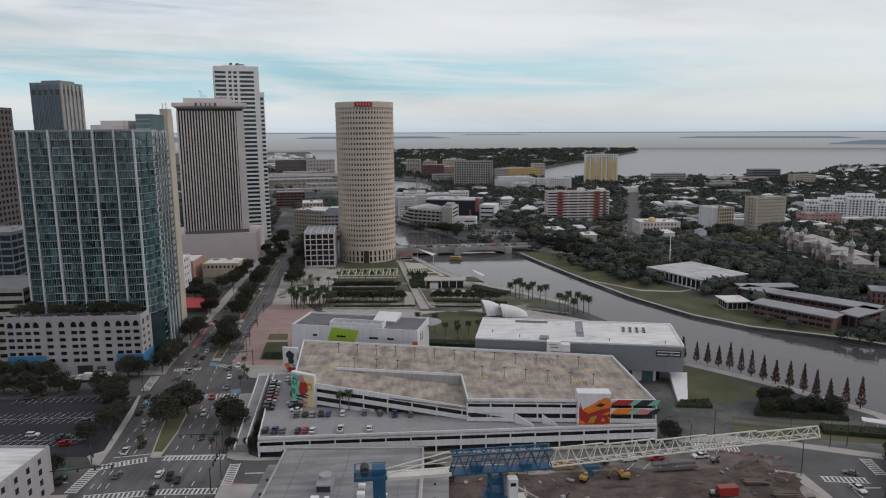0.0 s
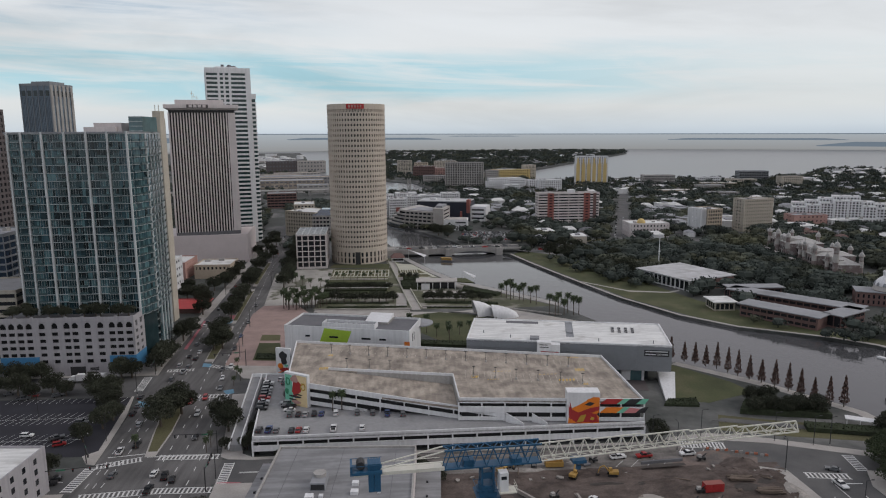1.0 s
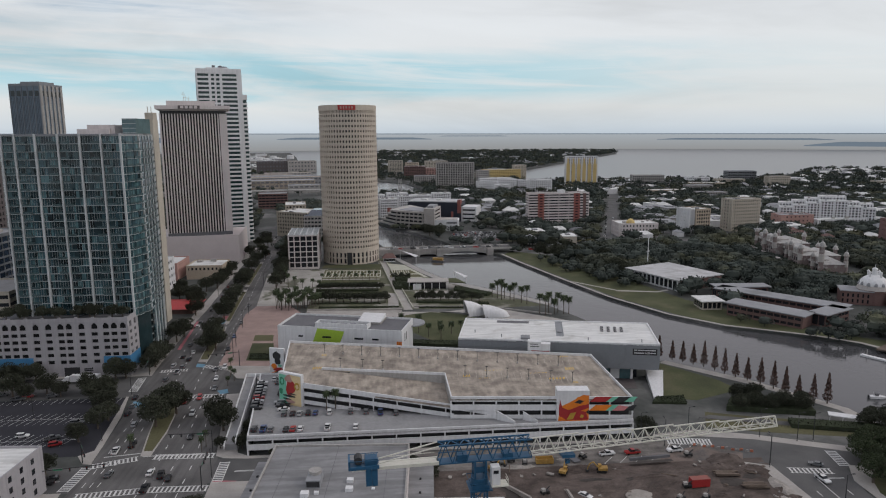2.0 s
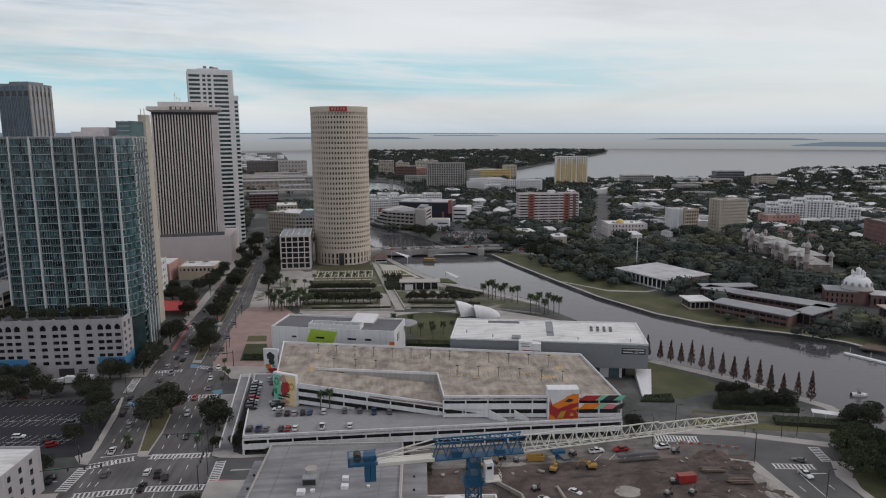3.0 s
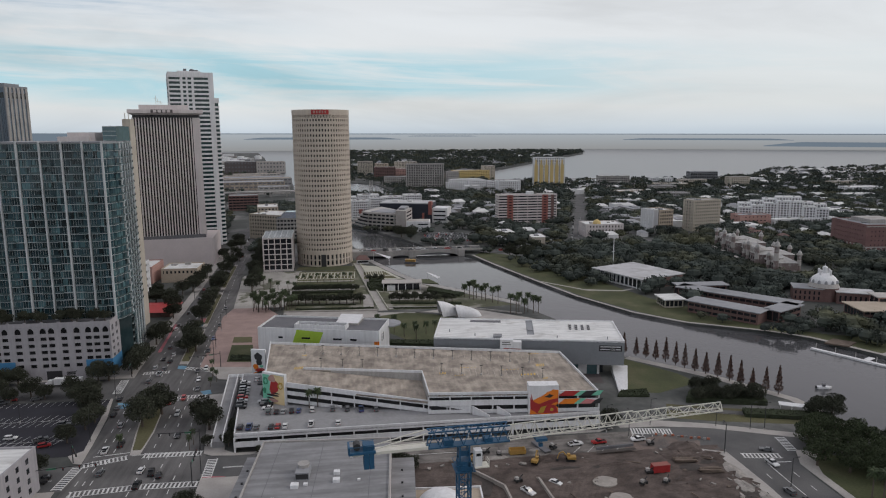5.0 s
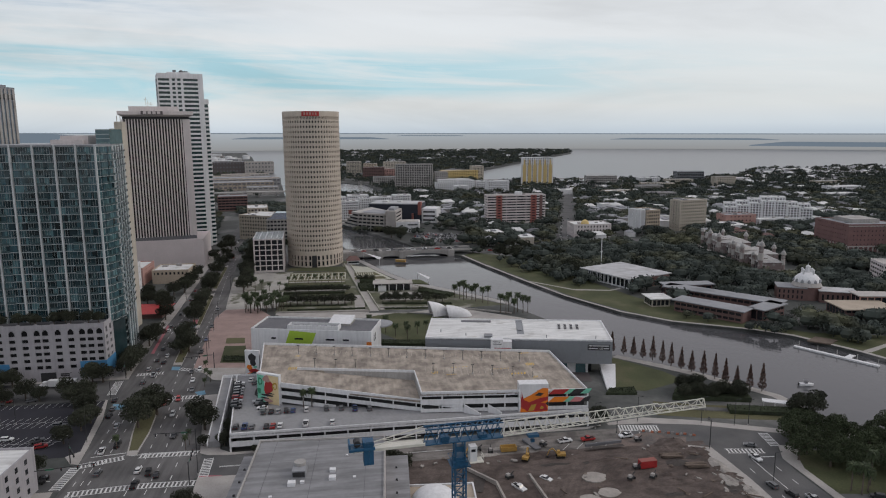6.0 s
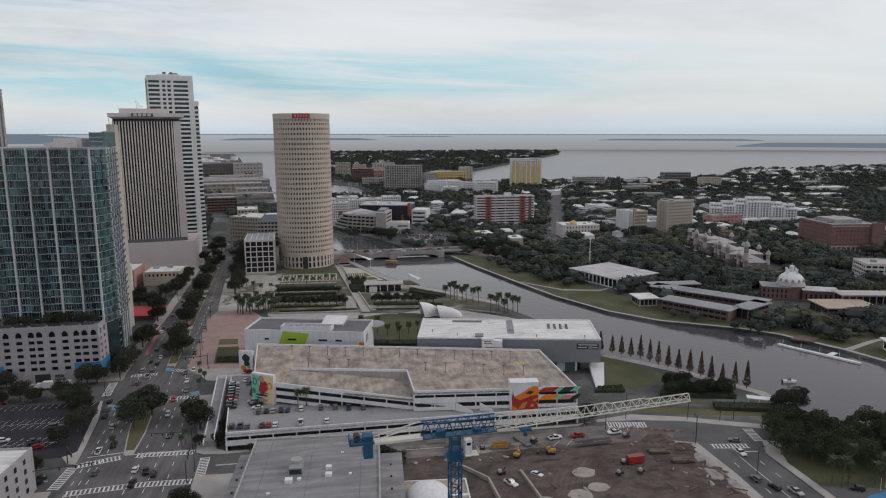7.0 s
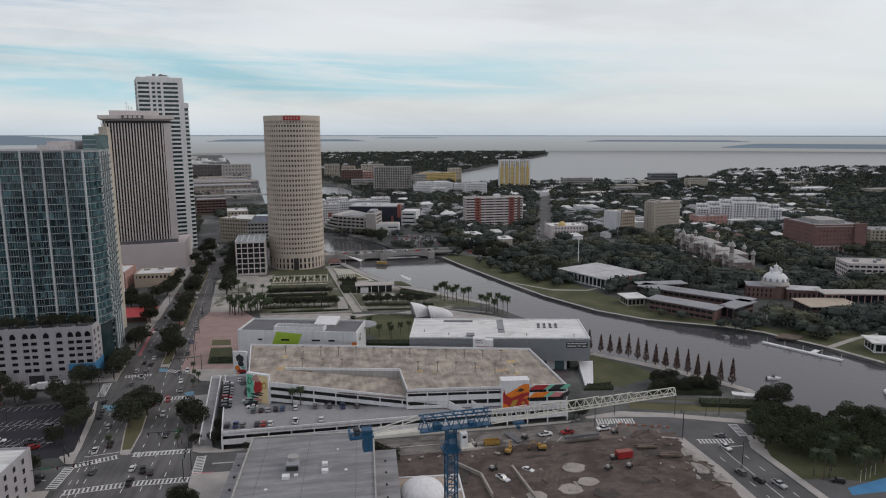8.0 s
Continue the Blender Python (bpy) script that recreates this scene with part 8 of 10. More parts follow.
for k in range(46):
    x, y = (dr.uniform(20, 112), dr.uniform(160, 206)) if k < 30 else (dr.uniform(112, 123), dr.uniform(165, 205))
    if k % 3:
        t = thing("broken_slab", "broken piece of pale concrete slab on the earth", "rubble", (x, y, 0.25), dr.uniform(0, 180), "site rubble")
        a, b = dr.uniform(0.5, 1.8), dr.uniform(0.4, 1.2)
        part("slab", Mesh().prism([(0, 0), (a, 0.2), (a * 1.1, b), (a * 0.4, b * 1.2), (-0.2, b * 0.7)], 0, [0.35, 0.5, 0.6, 0.4, 0.3]), M["rubble"], t)
    else:
        heap(x, y, dr.uniform(2.5, 7.0), dr.uniform(1.2, 3.0), dr.uniform(0.4, 0.9), k * 1.7, "dirt" if k % 2 else "wet_dirt", label="low rough ridge of pushed earth")
t = thing("steel_ramp", "dark steel ramp plate at the site gate", "ramp", (62, 208, 0.3), 110)
part("plate", Mesh().prism([(0, 0), (9, 0), (9, 2.6), (0, 2.6)], [0, 0, 0, 0], [0.5, 0.9, 0.9, 0.5]), M["roof_dark"], t)
t = thing("ball_court", "blue painted ball court beside the street", "court", (159, 150, 0))
part("surface", Mesh().prism([(0, 0), (24, 0), (26, 9.5), (2, 4.5)], 0, 0.08), M["blue_paint"], t)
patch("road", [(147, 140), (185, 140), (186, 152), (160, 161), (148, 163)], M["asphalt"], "small asphalt parking apron", "parking lot", 0.045)
for i in range(4):
    x = 168 + i * 3.0
    t = thing("banner_pole", "white banner pole beside the court", "pole", (x, 157.0 + i * 1.2, 0), group="banner poles")
    part("pole", Mesh().tube(0, 0, 0, 4.5, 0.06, n=6), M["steel_white"], t)
t = thing("fishing_shelter", "long white canopy roof by the river walk", "shelter", (167.6, 232.6, 0), -28)
part("roof", Mesh().box(0, 0, 2.5, 14.5, 4.0, 2.75), M["white"], t)
for i in range(4):
    piece("post", 0.5 + i * 4.4, 0.4, 0, 0.7 + i * 4.4, 0.6, 2.5, M["white"], t)
rail = Mesh()
for i in range(60):
    x, y = 118 + i * 1.15, 238.5 - i * 0.36
    rail.bar((x, y, 0), (x, y, 1.1), 0.06)
for z in (0.6, 1.1):
    rail.bar((118, 238.5, z), (187, 216.9, z), 0.06)
tagged(part("river_rail", rail, M["steel_dark"]), "dark rail along the river road", "railing", "", "structure")
patch("path", [(120, 240), (124, 243), (186, 223), (186, 219)], M["asphalt"], "grey path behind the rail", "path", 0.06)
for o in VEH.values():
    for q in list(o.children_recursive) + [o]:
        bpy.data.objects.remove(q)


# ---- bridge, boats and the far bank ----
def bridge():
    b = thing("river_bridge", "pale concrete arch bridge with balustrades", "bridge", (0, 622, 0), 2)
    part("deck", Mesh().box(-14, 0, 5.2, 112, 17, 6.4), M["concrete"], b)
    part("road_surface", Mesh().box(-14, 1.6, 6.4, 112, 15.4, 6.45), M["asphalt"], b)
    for y in (0.0, 16.6):
        part("balustrade", Mesh().box(-14, y, 6.4, 112, y + 0.4, 7.5), M["concrete"], b)
    for x0, x1, h in ((-6, 18, 1.4), (24, 40, 1.2), (46, 88, 3.3)):
        n = 20
        for y in (0.2, 15.8):
            m = Mesh()
            for i in range(n):
                a, c = x0 + (x1 - x0) * i / n, x0 + (x1 - x0) * (i + 1) / n
                za, zc = (-1.4 + (h + 1.2) * math.sin(math.pi * u / n) ** 0.6 for u in (i, i + 1))
                m.add([(a, y, za), (c, y, zc), (c, y, 5.2), (a, y, 5.2), (a, y + 1, za), (c, y + 1, zc), (c, y + 1, 5.2), (a, y + 1, 5.2)], [(0, 1, 2, 3), (7, 6, 5, 4), (0, 4, 5, 1)])
            part("arch_wall", m, M["concrete"], b)
    for x0, x1 in ((-14, -6), (18, 24), (40, 46), (88, 94)):
        part("pier", Mesh().box(x0, -1.5, -3, x1, 18, 6.6), M["concrete"], b)
    # dark blocks under the deck; the arches' shade is in their shape and colour
    for x0, x1, zc in ((-6, 18, -0.6), (24, 40, -0.7), (46, 88, 0.3)):
        part("arch_barrel", Mesh().box(x0, 1.25, zc, x1, 15.6, 5.2), M["roof_dark"], b)
    for i in range(7):
        for y in (0.2, 16.8):
            part("lamp_post", Mesh().tube(-8 + i * 18, y, 7.5, 13, 0.12, n=6), M["concrete"], b)
    b.scale = (1, 1, 0.74)
    return b


bridge()
patch("road", [(104, 624), (112, 642), (200, 664), (330, 690), (330, 678), (205, 650)], M["asphalt"], "grey road west of the bridge", "road", 0.05)
patch("road", [(214, 665), (228, 665), (420, 1240), (404, 1240)], M["asphalt"], "long straight grey street", "road", 0.045)
patch("road", [(352, 660), (362, 660), (372, 745), (350, 745)], M["asphalt"], "grey street by the offices", "road", 0.045)
patch("parking_lot", [(56, 708), (113, 700), (122, 742), (104, 772), (74, 772)], M["asphalt"], "grey asphalt car park full of cars", "parking lot", 0.04)
patch("parking_lot", [(186, 778), (230, 776), (232, 796), (188, 800)], M["asphalt"], "grey asphalt car park beside the slab block", "parking lot", 0.04)
patch("parking_lot", [(372, 560), (400, 600), (410, 594), (382, 552)], M["asphalt"], "small car park under trees", "parking lot", 0.04)
patch("lawn", [(103, 616), (112, 634), (150, 600), (172, 520), (186, 470), (196, 430), (175, 392), (152, 440), (136, 494), (115, 570)], M["grass"], "green riverside park lawn", "lawn", 0.05)
patch("lawn", [(175, 392), (196, 430), (240, 350), (262, 330), (300, 318), (330, 300), (300, 240), (276, 264), (266, 293), (248, 327), (232, 343), (194, 367)], M["grass"], "green riverside bank lawn", "lawn", 0.05)
patch("path", [(100, 619), (102, 620), (113, 571), (134, 494), (149, 443), (171, 395), (194, 367.5), (232, 344), (249.4, 328), (267.2, 294), (276.8, 265), (274.6, 264), (265, 292), (247.4, 326), (231, 342), (192, 366), (169, 394), (147, 442), (132, 493), (111, 570)], M["pavement"], "pale path on the river wall", "path", 0.07)
patch("path", [(133, 497), (160, 462), (186, 455), (196, 460), (196, 457), (186, 452), (160, 458), (136, 490)], M["pavement"], "pale path to the field house", "path", 0.075)
patch("path", [(266.5, 295), (292, 306), (320, 313), (320, 310.5), (294, 303.4), (269, 292)], M["pavement"], "pale path through the bank lawn", "path", 0.075)
patch("lawn", [(116, 690), (150, 696), (150, 712), (120, 722)], M["dry_grass"], "dry grass beside the ramp", "lawn", 0.05)
patch("lawn", [(140, 690), (205, 672), (215, 700), (160, 720)], M["dry_grass"], "dry grass by the road", "lawn", 0.05)


def boat(x, y, turn, kind):
    if kind == "taxi":
        t = thing("water_taxi", "yellow water taxi with a long roof on the river", "boat", (x, y, -1.5), turn)
        L, W = 13.0, 3.6
        m = Mesh().prism([(-L / 2, -W / 2), (L / 2 - 2, -W / 2), (L / 2, 0), (L / 2 - 2, W / 2), (-L / 2, W / 2)], 0, 1.1)
        part("hull", m, M["roof_dark"], t)
        part("cabin", Mesh().box(-L / 2 + 1, -1.5, 1.1, L / 2 - 2.6, 1.5, 2.4), M["yellow_paint"], t)
        part("roof", Mesh().box(-L / 2 + 0.6, -1.8, 2.9, L / 2 - 2.2, 1.8, 3.1), M["yellow_paint"], t)
        for i in range(5):
            for s in (-1.6, 1.6):
                part("post", Mesh().tube(-L / 2 + 1.2 + i * 2.1, s, 1.1, 2.9, 0.07, n=6), M["yellow_paint"], t)
    else:
        t = thing("motor_boat", "white open motor boat with a small canopy", "boat", (x, y, -1.5), turn, "motor boats")
        m = Mesh().prism([(-3.4, -1.2), (1.6, -1.2), (3.6, 0), (1.6, 1.2), (-3.4, 1.2)], 0, 0.95)
        part("hull", m, M["white"], t)
        part("console", Mesh().box(-0.8, -0.5, 0.95, 0.4, 0.5, 1.8), M["roof_dark"], t)
        part("canopy", Mesh().box(-1.2, -0.9, 2.5, 0.9, 0.9, 2.6), M["roof_dark"], t)
        for sx in (-1.1, 0.8):
            for sy in (-0.8, 0.8):
                part("post", Mesh().tube(sx, sy, 0.9, 2.5, 0.05, n=6), M["white"], t)
        part("outboard", Mesh().box(-3.9, -0.3, 0.2, -3.4, 0.3, 1.3), M["rubber"], t)


boat(40, 596, -20, "taxi")
boat(206, 257, -8, "motor")
boat(246, 230, 60, "motor")
dock = thing("floating_dock", "long white floating dock on the river", "dock", (238, 312, -1.3), -60)
part("deck", Mesh().box(0, -1.2, -0.4, 43, 1.2, 0.5), M["white"], dock)
part("gangway", Mesh().box(26, 1.2, 0.3, 29, 7.5, 0.6), M["white"], dock)
for i in range(5):
    part("piling", Mesh().tube(2 + i * 10, 1.5, -2, 3.2, 0.22, n=8), M["concrete"], dock)
t = thing("timber_terrace", "red brown timber terrace on the bank", "terrace", (247.6, 314.6, 0), -8)
part("deck", Mesh().prism([(0, 0), (10, -6), (18, 1), (9, 8)], 0, 0.7), M["timber"], t)
for i in range(9):
    part("piling", Mesh().tube(104 + i * 1.1, 424 + (i % 3) * 1.4, -3, 1.6, 0.16, n=6), M["steel_dark"], piers)


def low_hall(name, label, x, y, turn, w, d, h, wallmat, roofmat, over=0.8, bays=10, group="", cat="building"):
    """A low building with a wide overhanging roof, glazed bays and brick piers."""
    b = thing(name, label, cat, (x, y, 0), turn, group)
    part("wall", Mesh().box(0.6, 0.6, 0, w - 0.6, d - 0.6, h), M[wallmat], b)
    part("roof", Mesh().box(-over, -over, h, w + over, d + over, h + 0.6), M[roofmat], b)
    for i in range(bays):
        x0 = 1.2 + i * (w - 2.4) / bays
        for za, zb in (((1.2, 2.8), (4.6, 6.2)) if wallmat == "brick" else ((1.0, h - 0.8),)):
            piece("window", x0 + 0.2, 0.52, za, x0 + (w - 2.4) / bays - 0.5, 0.62, zb, M["glass"], b)
    k = max(2, int(bays * d / w))
    for i in range(k):
        y0 = 1.2 + i * (d - 2.4) / k
        piece("window", 0.52, y0 + 0.2, 1.0, 0.62, y0 + (d - 2.4) / k - 0.5, h - 0.8, M["glass"], b)
    return b


fh = low_hall("field_house", "low glazed field house with a broad pale roof", 180.6, 502, -67, 52.5, 44, 7.6, "white", "worn_roof", 1.2, 12)
for i in range(13):
    piece("column", i * 4.35, -1.0, 0, i * 4.35 + 0.4, -0.6, 7.6, M["white"], fh)
part("brick_wing", Mesh().box(52.6, 2, 0, 53.6, 43, 7.2), M["brick"], fh)
t = thing("flag_mast", "tall white lattice light mast", "mast", (209, 533, 0))
part("pole", Mesh().tube(0, 0, 0, 31, 0.5, 0.25, 8), M["white"], t)
part("bracket", Mesh().box(-1.2, -0.3, 15, 1.2, 0.3, 15.6), M["white"], t)
part("bracket", Mesh().box(-1.0, -0.3, 28, 1.0, 0.3, 28.6), M["white"], t)
low_hall("dormitory", "long low brick dormitory with a pale flat roof", 216, 428, -50, 78, 13, 7.4, "brick", "roof_grey", 1.0, 18, "dormitories")
low_hall("dormitory", "long low brick dormitory with a pale flat roof", 204.5, 390, -53, 46, 14, 7.4, "brick", "roof_grey", 1.0, 11, "dormitories")
low_hall("dormitory", "short low brick dormitory wing with a pale flat roof", 219, 431, -3, 36, 10, 7.4, "brick", "roof_grey", 1.0, 8, "dormitories")
low_hall("dormitory", "short brick dormitory link with a pale flat roof", 247, 355, 29, 27, 10, 7.4, "brick", "roof_grey", 1.0, 6, "dormitories")
low_hall("garden_house", "small house with a white flat roof", 194.5, 401, -2, 14, 15, 5.4, "beige", "roof_white", 0.8, 4)
low_hall("brick_school", "low brick school with a weathered tan roof", 300, 352, -10, 34, 24, 6.4, "brick", "tan", 0.6, 9)
low_hall("white_roof_hall", "pale hall with a bright white roof", 326, 372, -14, 46, 13, 9.5, "pink", "pale_stone", 0.8, 10)
low_hall("river_house", "pale river house with a wide roof", 282, 279, -20, 24, 14, 5.5, "white", "roof_white", 1.0, 6)


def domed_chapel():
    b = thing("domed_museum", "brick hall with a white ribbed onion dome and lantern", "hall", (310, 404, 0), -27)
    part("wall", Mesh().box(-22, -4, 0, 0, 16, 10.5), M["brick"], b)
    part("roof", Mesh().box(-22.6, -4.6, 10.5, 1, 16.6, 11.1), M["roof_grey"], b)
    for i in range(6):
        for zz in (1.6, 6.0):
            piece("window", -21 + i * 3.5, -4.1, zz, -19.8 + i * 3.5, -3.9, zz + 2.8, M["glass"], b)
    part("wall", Mesh().box(10, -6, 0, 38, 12, 9.5), M["brick"], b)
    part("roof", Mesh().box(9.4, -6.6, 9.5, 38.6, 12.6, 10.1), M["worn_roof"], b)
    for i in range(7):
        piece("window", 12 + i * 3.7, -6.1, 2.0, 13.4 + i * 3.7, -5.9, 7.0, M["glass"], b)
    part("drum_roof", Mesh().tube(2, 8, 0, 11.6, 11.5, 11.5, 32), M["brick"], b)
    part("lower_roof", Mesh().tube(2, 8, 11.6, 15.0, 12.2, 10.6, 32), M["pale_stone"], b)
    m = Mesh().dome(2, 8, 15.0, 10.4, 8.0, 32, 8)
    do = part("dome", m, M["white"], b)
    for p in do.data.polygons:
        p.use_smooth = True
    for i in range(12):
        a = 2 * math.pi * i / 12
        part("dormer", Mesh().dome(2 + 9.9 * math.cos(a), 8 + 9.9 * math.sin(a), 15.0, 1.5, 2.8, 8, 4), M["roof_grey"], b)
    la = Mesh().tube(2, 8, 22.6, 27.2, 2.2, 1.8, 12)
    la.dome(2, 8, 27.2, 2.2, 1.8, 12, 4)
    la.tube(2, 8, 28.8, 31.5, 0.3, 0.05, 6)
    part("lantern", la, M["white"], b)
    for i in range(4):
        a = math.pi / 4 + math.pi / 2 * i
        m = Mesh().tube(2 + 5.4 * math.cos(a), 8 + 5.4 * math.sin(a), 20, 25, 0.9, 0.8, 8)
        m.dome(2 + 5.4 * math.cos(a), 8 + 5.4 * math.sin(a), 25, 1.1, 1.3, 8, 4)
        part("turret", m, M["white"], b)
    return b


domed_chapel().scale = (0.82, 0.82, 0.82)


M["old_brick"] = mat("old_brick", (0.185, 0.145, 0.138), 0.85, 0.2, 0.15, 1.2, 0.12, stain=(0.29, 0.27, 0.26), stain_at=(0.52, 0.62), stain_scale=0.25)
M["tin"] = mat("weathered_tin", (0.36, 0.35, 0.34), 0.55, 0.2, 0.3, 1.5, 0.05)


def minaret_hall():
    b = thing("minaret_hall", "long brick hall with silver domed minarets", "hall", (342, 607, 0), 261)
    for x0, x1, y0, y1, h in ((0, 34, 2, 20, 14), (34, 58, -4, 24, 17), (58, 92, 2, 20, 14), (92, 112, -5, 24, 16), (112, 134, 0, 18, 13)):
        wg = part("wall", Mesh().box(x0, y0, 0, x1, y1, h), M["old_brick"], b)
        ym, o = (y0 + y1) / 2, 0.8
        m = Mesh().add([(x0 - o, y0 - o, h), (x1 + o, y0 - o, h), (x1 + o, y1 + o, h), (x0 - o, y1 + o, h), (x0 + 7, ym, h + 4.5), (x1 - 7, ym, h + 4.5)], [(0, 1, 5, 4), (1, 2, 5), (2, 3, 4, 5), (3, 0, 4)])
        part("hip_roof", m, M["tin"], b)
        for k in range(3):
            for i in range(int((x1 - x0) / 4.2)):
                xx = x0 + 1.6 + i * 4.2
                piece("window", xx, y0 - 0.08, 2.2 + k * 4.0, xx + 1.6, y0 + 0.05, 5.0 + k * 4.0, M["glass"], wg)
        part("cornice", Mesh().box(x0, y0 - 0.5, h - 0.7, x1, y0 - 0.09, h - 0.05), M["pale_stone"], b)
        for xx in (x0 + 5, (x0 + x1) / 2, x1 - 5):
            dm = part("dormer", Mesh().box(xx - 1.5, y0 - 0.3, h, xx + 1.5, ym - 2, h + 3.2), M["pale_stone"], b)
            part("dormer_cap", Mesh().dome(xx, y0 + 1.0, h + 3.2, 1.9, 2.0, 10, 4), M["tin"], dm)
    for i in range(15):
        piece("veranda_post", 3 + i * 8.6, -8.2, 0, 3.4 + i * 8.6, -7.8, 6.4, M["white"], b)
    part("veranda_roof", Mesh().box(1, -8.8, 6.4, 126, -5.2, 6.9), M["pale_stone"], b)
    for x, y, hh, r in ((2, 0, 20, 2.2), (2, 20, 19, 2.0), (22, -2, 17, 1.8), (35, -5, 23, 2.6), (57, -5, 23, 2.6), (46, 24, 22, 2.4), (70, 0, 18, 2.0), (82, 20, 19, 2.0), (93, -6, 22, 2.4), (111, -6, 22, 2.4), (103, 24, 20, 2.2), (124, -2, 18, 2.0), (133, 0, 27, 2.8), (133, 18, 20, 2.2)):
        r *= 0.72
        mi = part("minaret", Mesh().tube(x, y, 0, hh, r, r * 0.88, 12), M["old_brick"], b)
        part("shaft_band", Mesh().tube(x, y, hh * 0.55, hh * 0.78, r * 1.02, r * 0.98, 12), M["pale_stone"], mi)
        part("gallery", Mesh().tube(x, y, hh - 0.6, hh + 0.3, r * 1.35, r * 1.35, 12), M["pale_stone"], mi)
        m = Mesh().dome(x, y, hh + 0.3, r * 1.08, r * 1.5, 14, 6)
        m.tube(x, y, hh + r * 1.5, hh + r * 2.9, r * 0.28, 0.05, 8)
        part("onion_dome", m, M["tin"], mi)


minaret_hall()

M["pink_brick"] = mat("pink_brick", (0.185, 0.105, 0.10), 0.85, 0.16, 0.15, 1.5, 0.1)
bc = block("brick_clinic", "large red brick block with a pale arcade and window band", "building", 473.1, 569.5, -5, 52, 56, 27.0, M["pink_brick"], M["roof_grey"], 6, 14, 15, 0, 0.72, 0.7, units=6)
for i in range(11):
    piece("arcade_pier", 0.4 + i * 4.95, -0.5, 0, 1.7 + i * 4.95, -0.02, 6.5, M["pale_stone"], bc)
for i in range(11):
    piece("arcade_pier", -0.5, 0.6 + i * 5.2, 0, -0.02, 2.0 + i * 5.2, 7.5, M["pale_stone"], bc)
piece("arcade_band", -0.45, -0.45, 5.6, 52.4, -0.03, 6.6, M["pale_stone"], bc)
piece("cornice_band", -0.4, -0.4, 25.6, 52.4, -0.04, 26.4, M["pale_stone"], bc)
part("upper_storey", Mesh().box(12, 14, 27.2, 40, 44, 31.0), M["concrete"], bc)
part("stair_tower", Mesh().box(40, -3, 0, 52.5, -0.6, 29), M["pink_brick"], bc)
ar = random.Random(77)
for i in range(7):
    for j in range(2):
        hh = (24, 27, 30, 33, 30, 27, 22)[i] - 4 * (1 - j) + ar.choice((0, 0, 3))
        ua, ub = i * 14.6, j * 17 - (1.5 if i % 2 else 0)
        ca, sa = math.cos(radians(-26)), math.sin(radians(-26))
        block("white_apartments", "white stepped apartment block with many balconies", "apartment building", 476 + ua * ca - ub * sa, 796 + ua * sa + ub * ca, -26, 14.5, 18.2, hh, M["white"], M["roof_white"], int(hh / 3.2), 4, 5, 0, 0.4, 0.4, group="white apartments", units=1)
block("white_terrace_block", "long low white office block", "building", 494, 747, 7, 92, 14, 9.5, M["white"], M["roof_white"], 2, 22, 3, 0, 0.5, 0.5, units=4)
block("pink_block", "pinkish brick block with a grey roof", "building", 452, 752, 0, 40, 22, 15.0, M["pink"], M["roof_grey"], 3, 8, 4, 0, 0.7, 0.6, units=3)
block("beige_slab", "tall beige concrete slab block with small windows", "apartment building", 382, 733, 14, 40, 18, 36, M["beige"], M["concrete"], 9, 13, 4, 1, 0.55, 0.5, units=2)
block("brown_office", "white framed office block with brown glass", "office building", 337, 725, 13, 19, 26, 26.5, M["tan"], M["roof_white"], 6, 6, 6, 2, 0.4, 0.35, units=2)
block("white_stair_block", "white stair block beside the brown office", "office building", 330, 726, 13, 6.8, 24, 26.5, M["white"], M["roof_white"], 6, 1, 4, 2, 0.8, 0.8, units=0)
sb = block("red_white_slab", "pale slab block with red brick bays", "apartment building", 170.5, 838.5, 0.5, 78, 18, 36.5, M["precast"], M["concrete"], 10, 6, 3, 1, 0.55, 0.06, units=2)
for x in (12, 58):
    piece("brick_bay", x, -0.35, 0, x + 8, 0.4, 36.8, M["brick_red"], sb)
    for k in range(10):
        piece("bay_window", x + 2.2, -0.45, 2.2 + 3.5 * k, x + 5.8, -0.33, 3.4 + 3.5 * k, M["glass"], sb)
piece("brick_bay", 70, -0.3, 0, 74, 0.4, 36.6, M["brick"], sb)
piece("lift_room", 40, 5, 36.5, 48, 14, 40.5, M["white"], sb)
yt = block("yellow_tower", "tall yellow and white apartment tower by the bay", "apartment building", 376, 1452, -8, 68, 30, 61, M["white"], M["roof_white"], 18, 14, 6, 0, 0.5, 0.5, units=3)
for i in range(6):
    piece("yellow_bay", 1.0 + i * 11.4, -0.7, 0, 8.2 + i * 11.4, 0.3, 46, M["yellow"], yt)
    piece("yellow_bay", 2.5 + i * 11.4, -0.6, 46, 6.0 + i * 11.4, 0.3, 57, M["yellow"], yt)
ch = block("white_palace", "ornate white hall with a gold dome", "building", 244, 709, -3, 43, 30, 14, M["precast"], M["roof_white"], 3, 12, 8, 0, 0.5, 0.6, units=3)
part("gold_dome", Mesh().dome(14, 6, 14.5, 4.6, 5.0, 18, 6), M["yellow"], ch)
block("hotel_tower", "grey concrete hotel with ranked balconies", "hotel", 88, 1355, -3, 76, 24, 54, M["concrete"], M["roof_grey"], 15, 16, 6, 2, 0.4, 0.35, units=4)
block("grey_hotel_wing", "grey lower hotel wing beside the tower", "hotel", 168, 1350, -3, 26, 22, 38, M["concrete"], M["roof_grey"], 10, 6, 5, 2, 0.5, 0.4, units=1)
block("yellow_long_block", "long yellow apartment block", "apartment building", 222, 1640, 4, 92, 26, 24, M["yellow"], M["roof_white"], 6, 20, 6, 0, 0.5, 0.5, units=3)
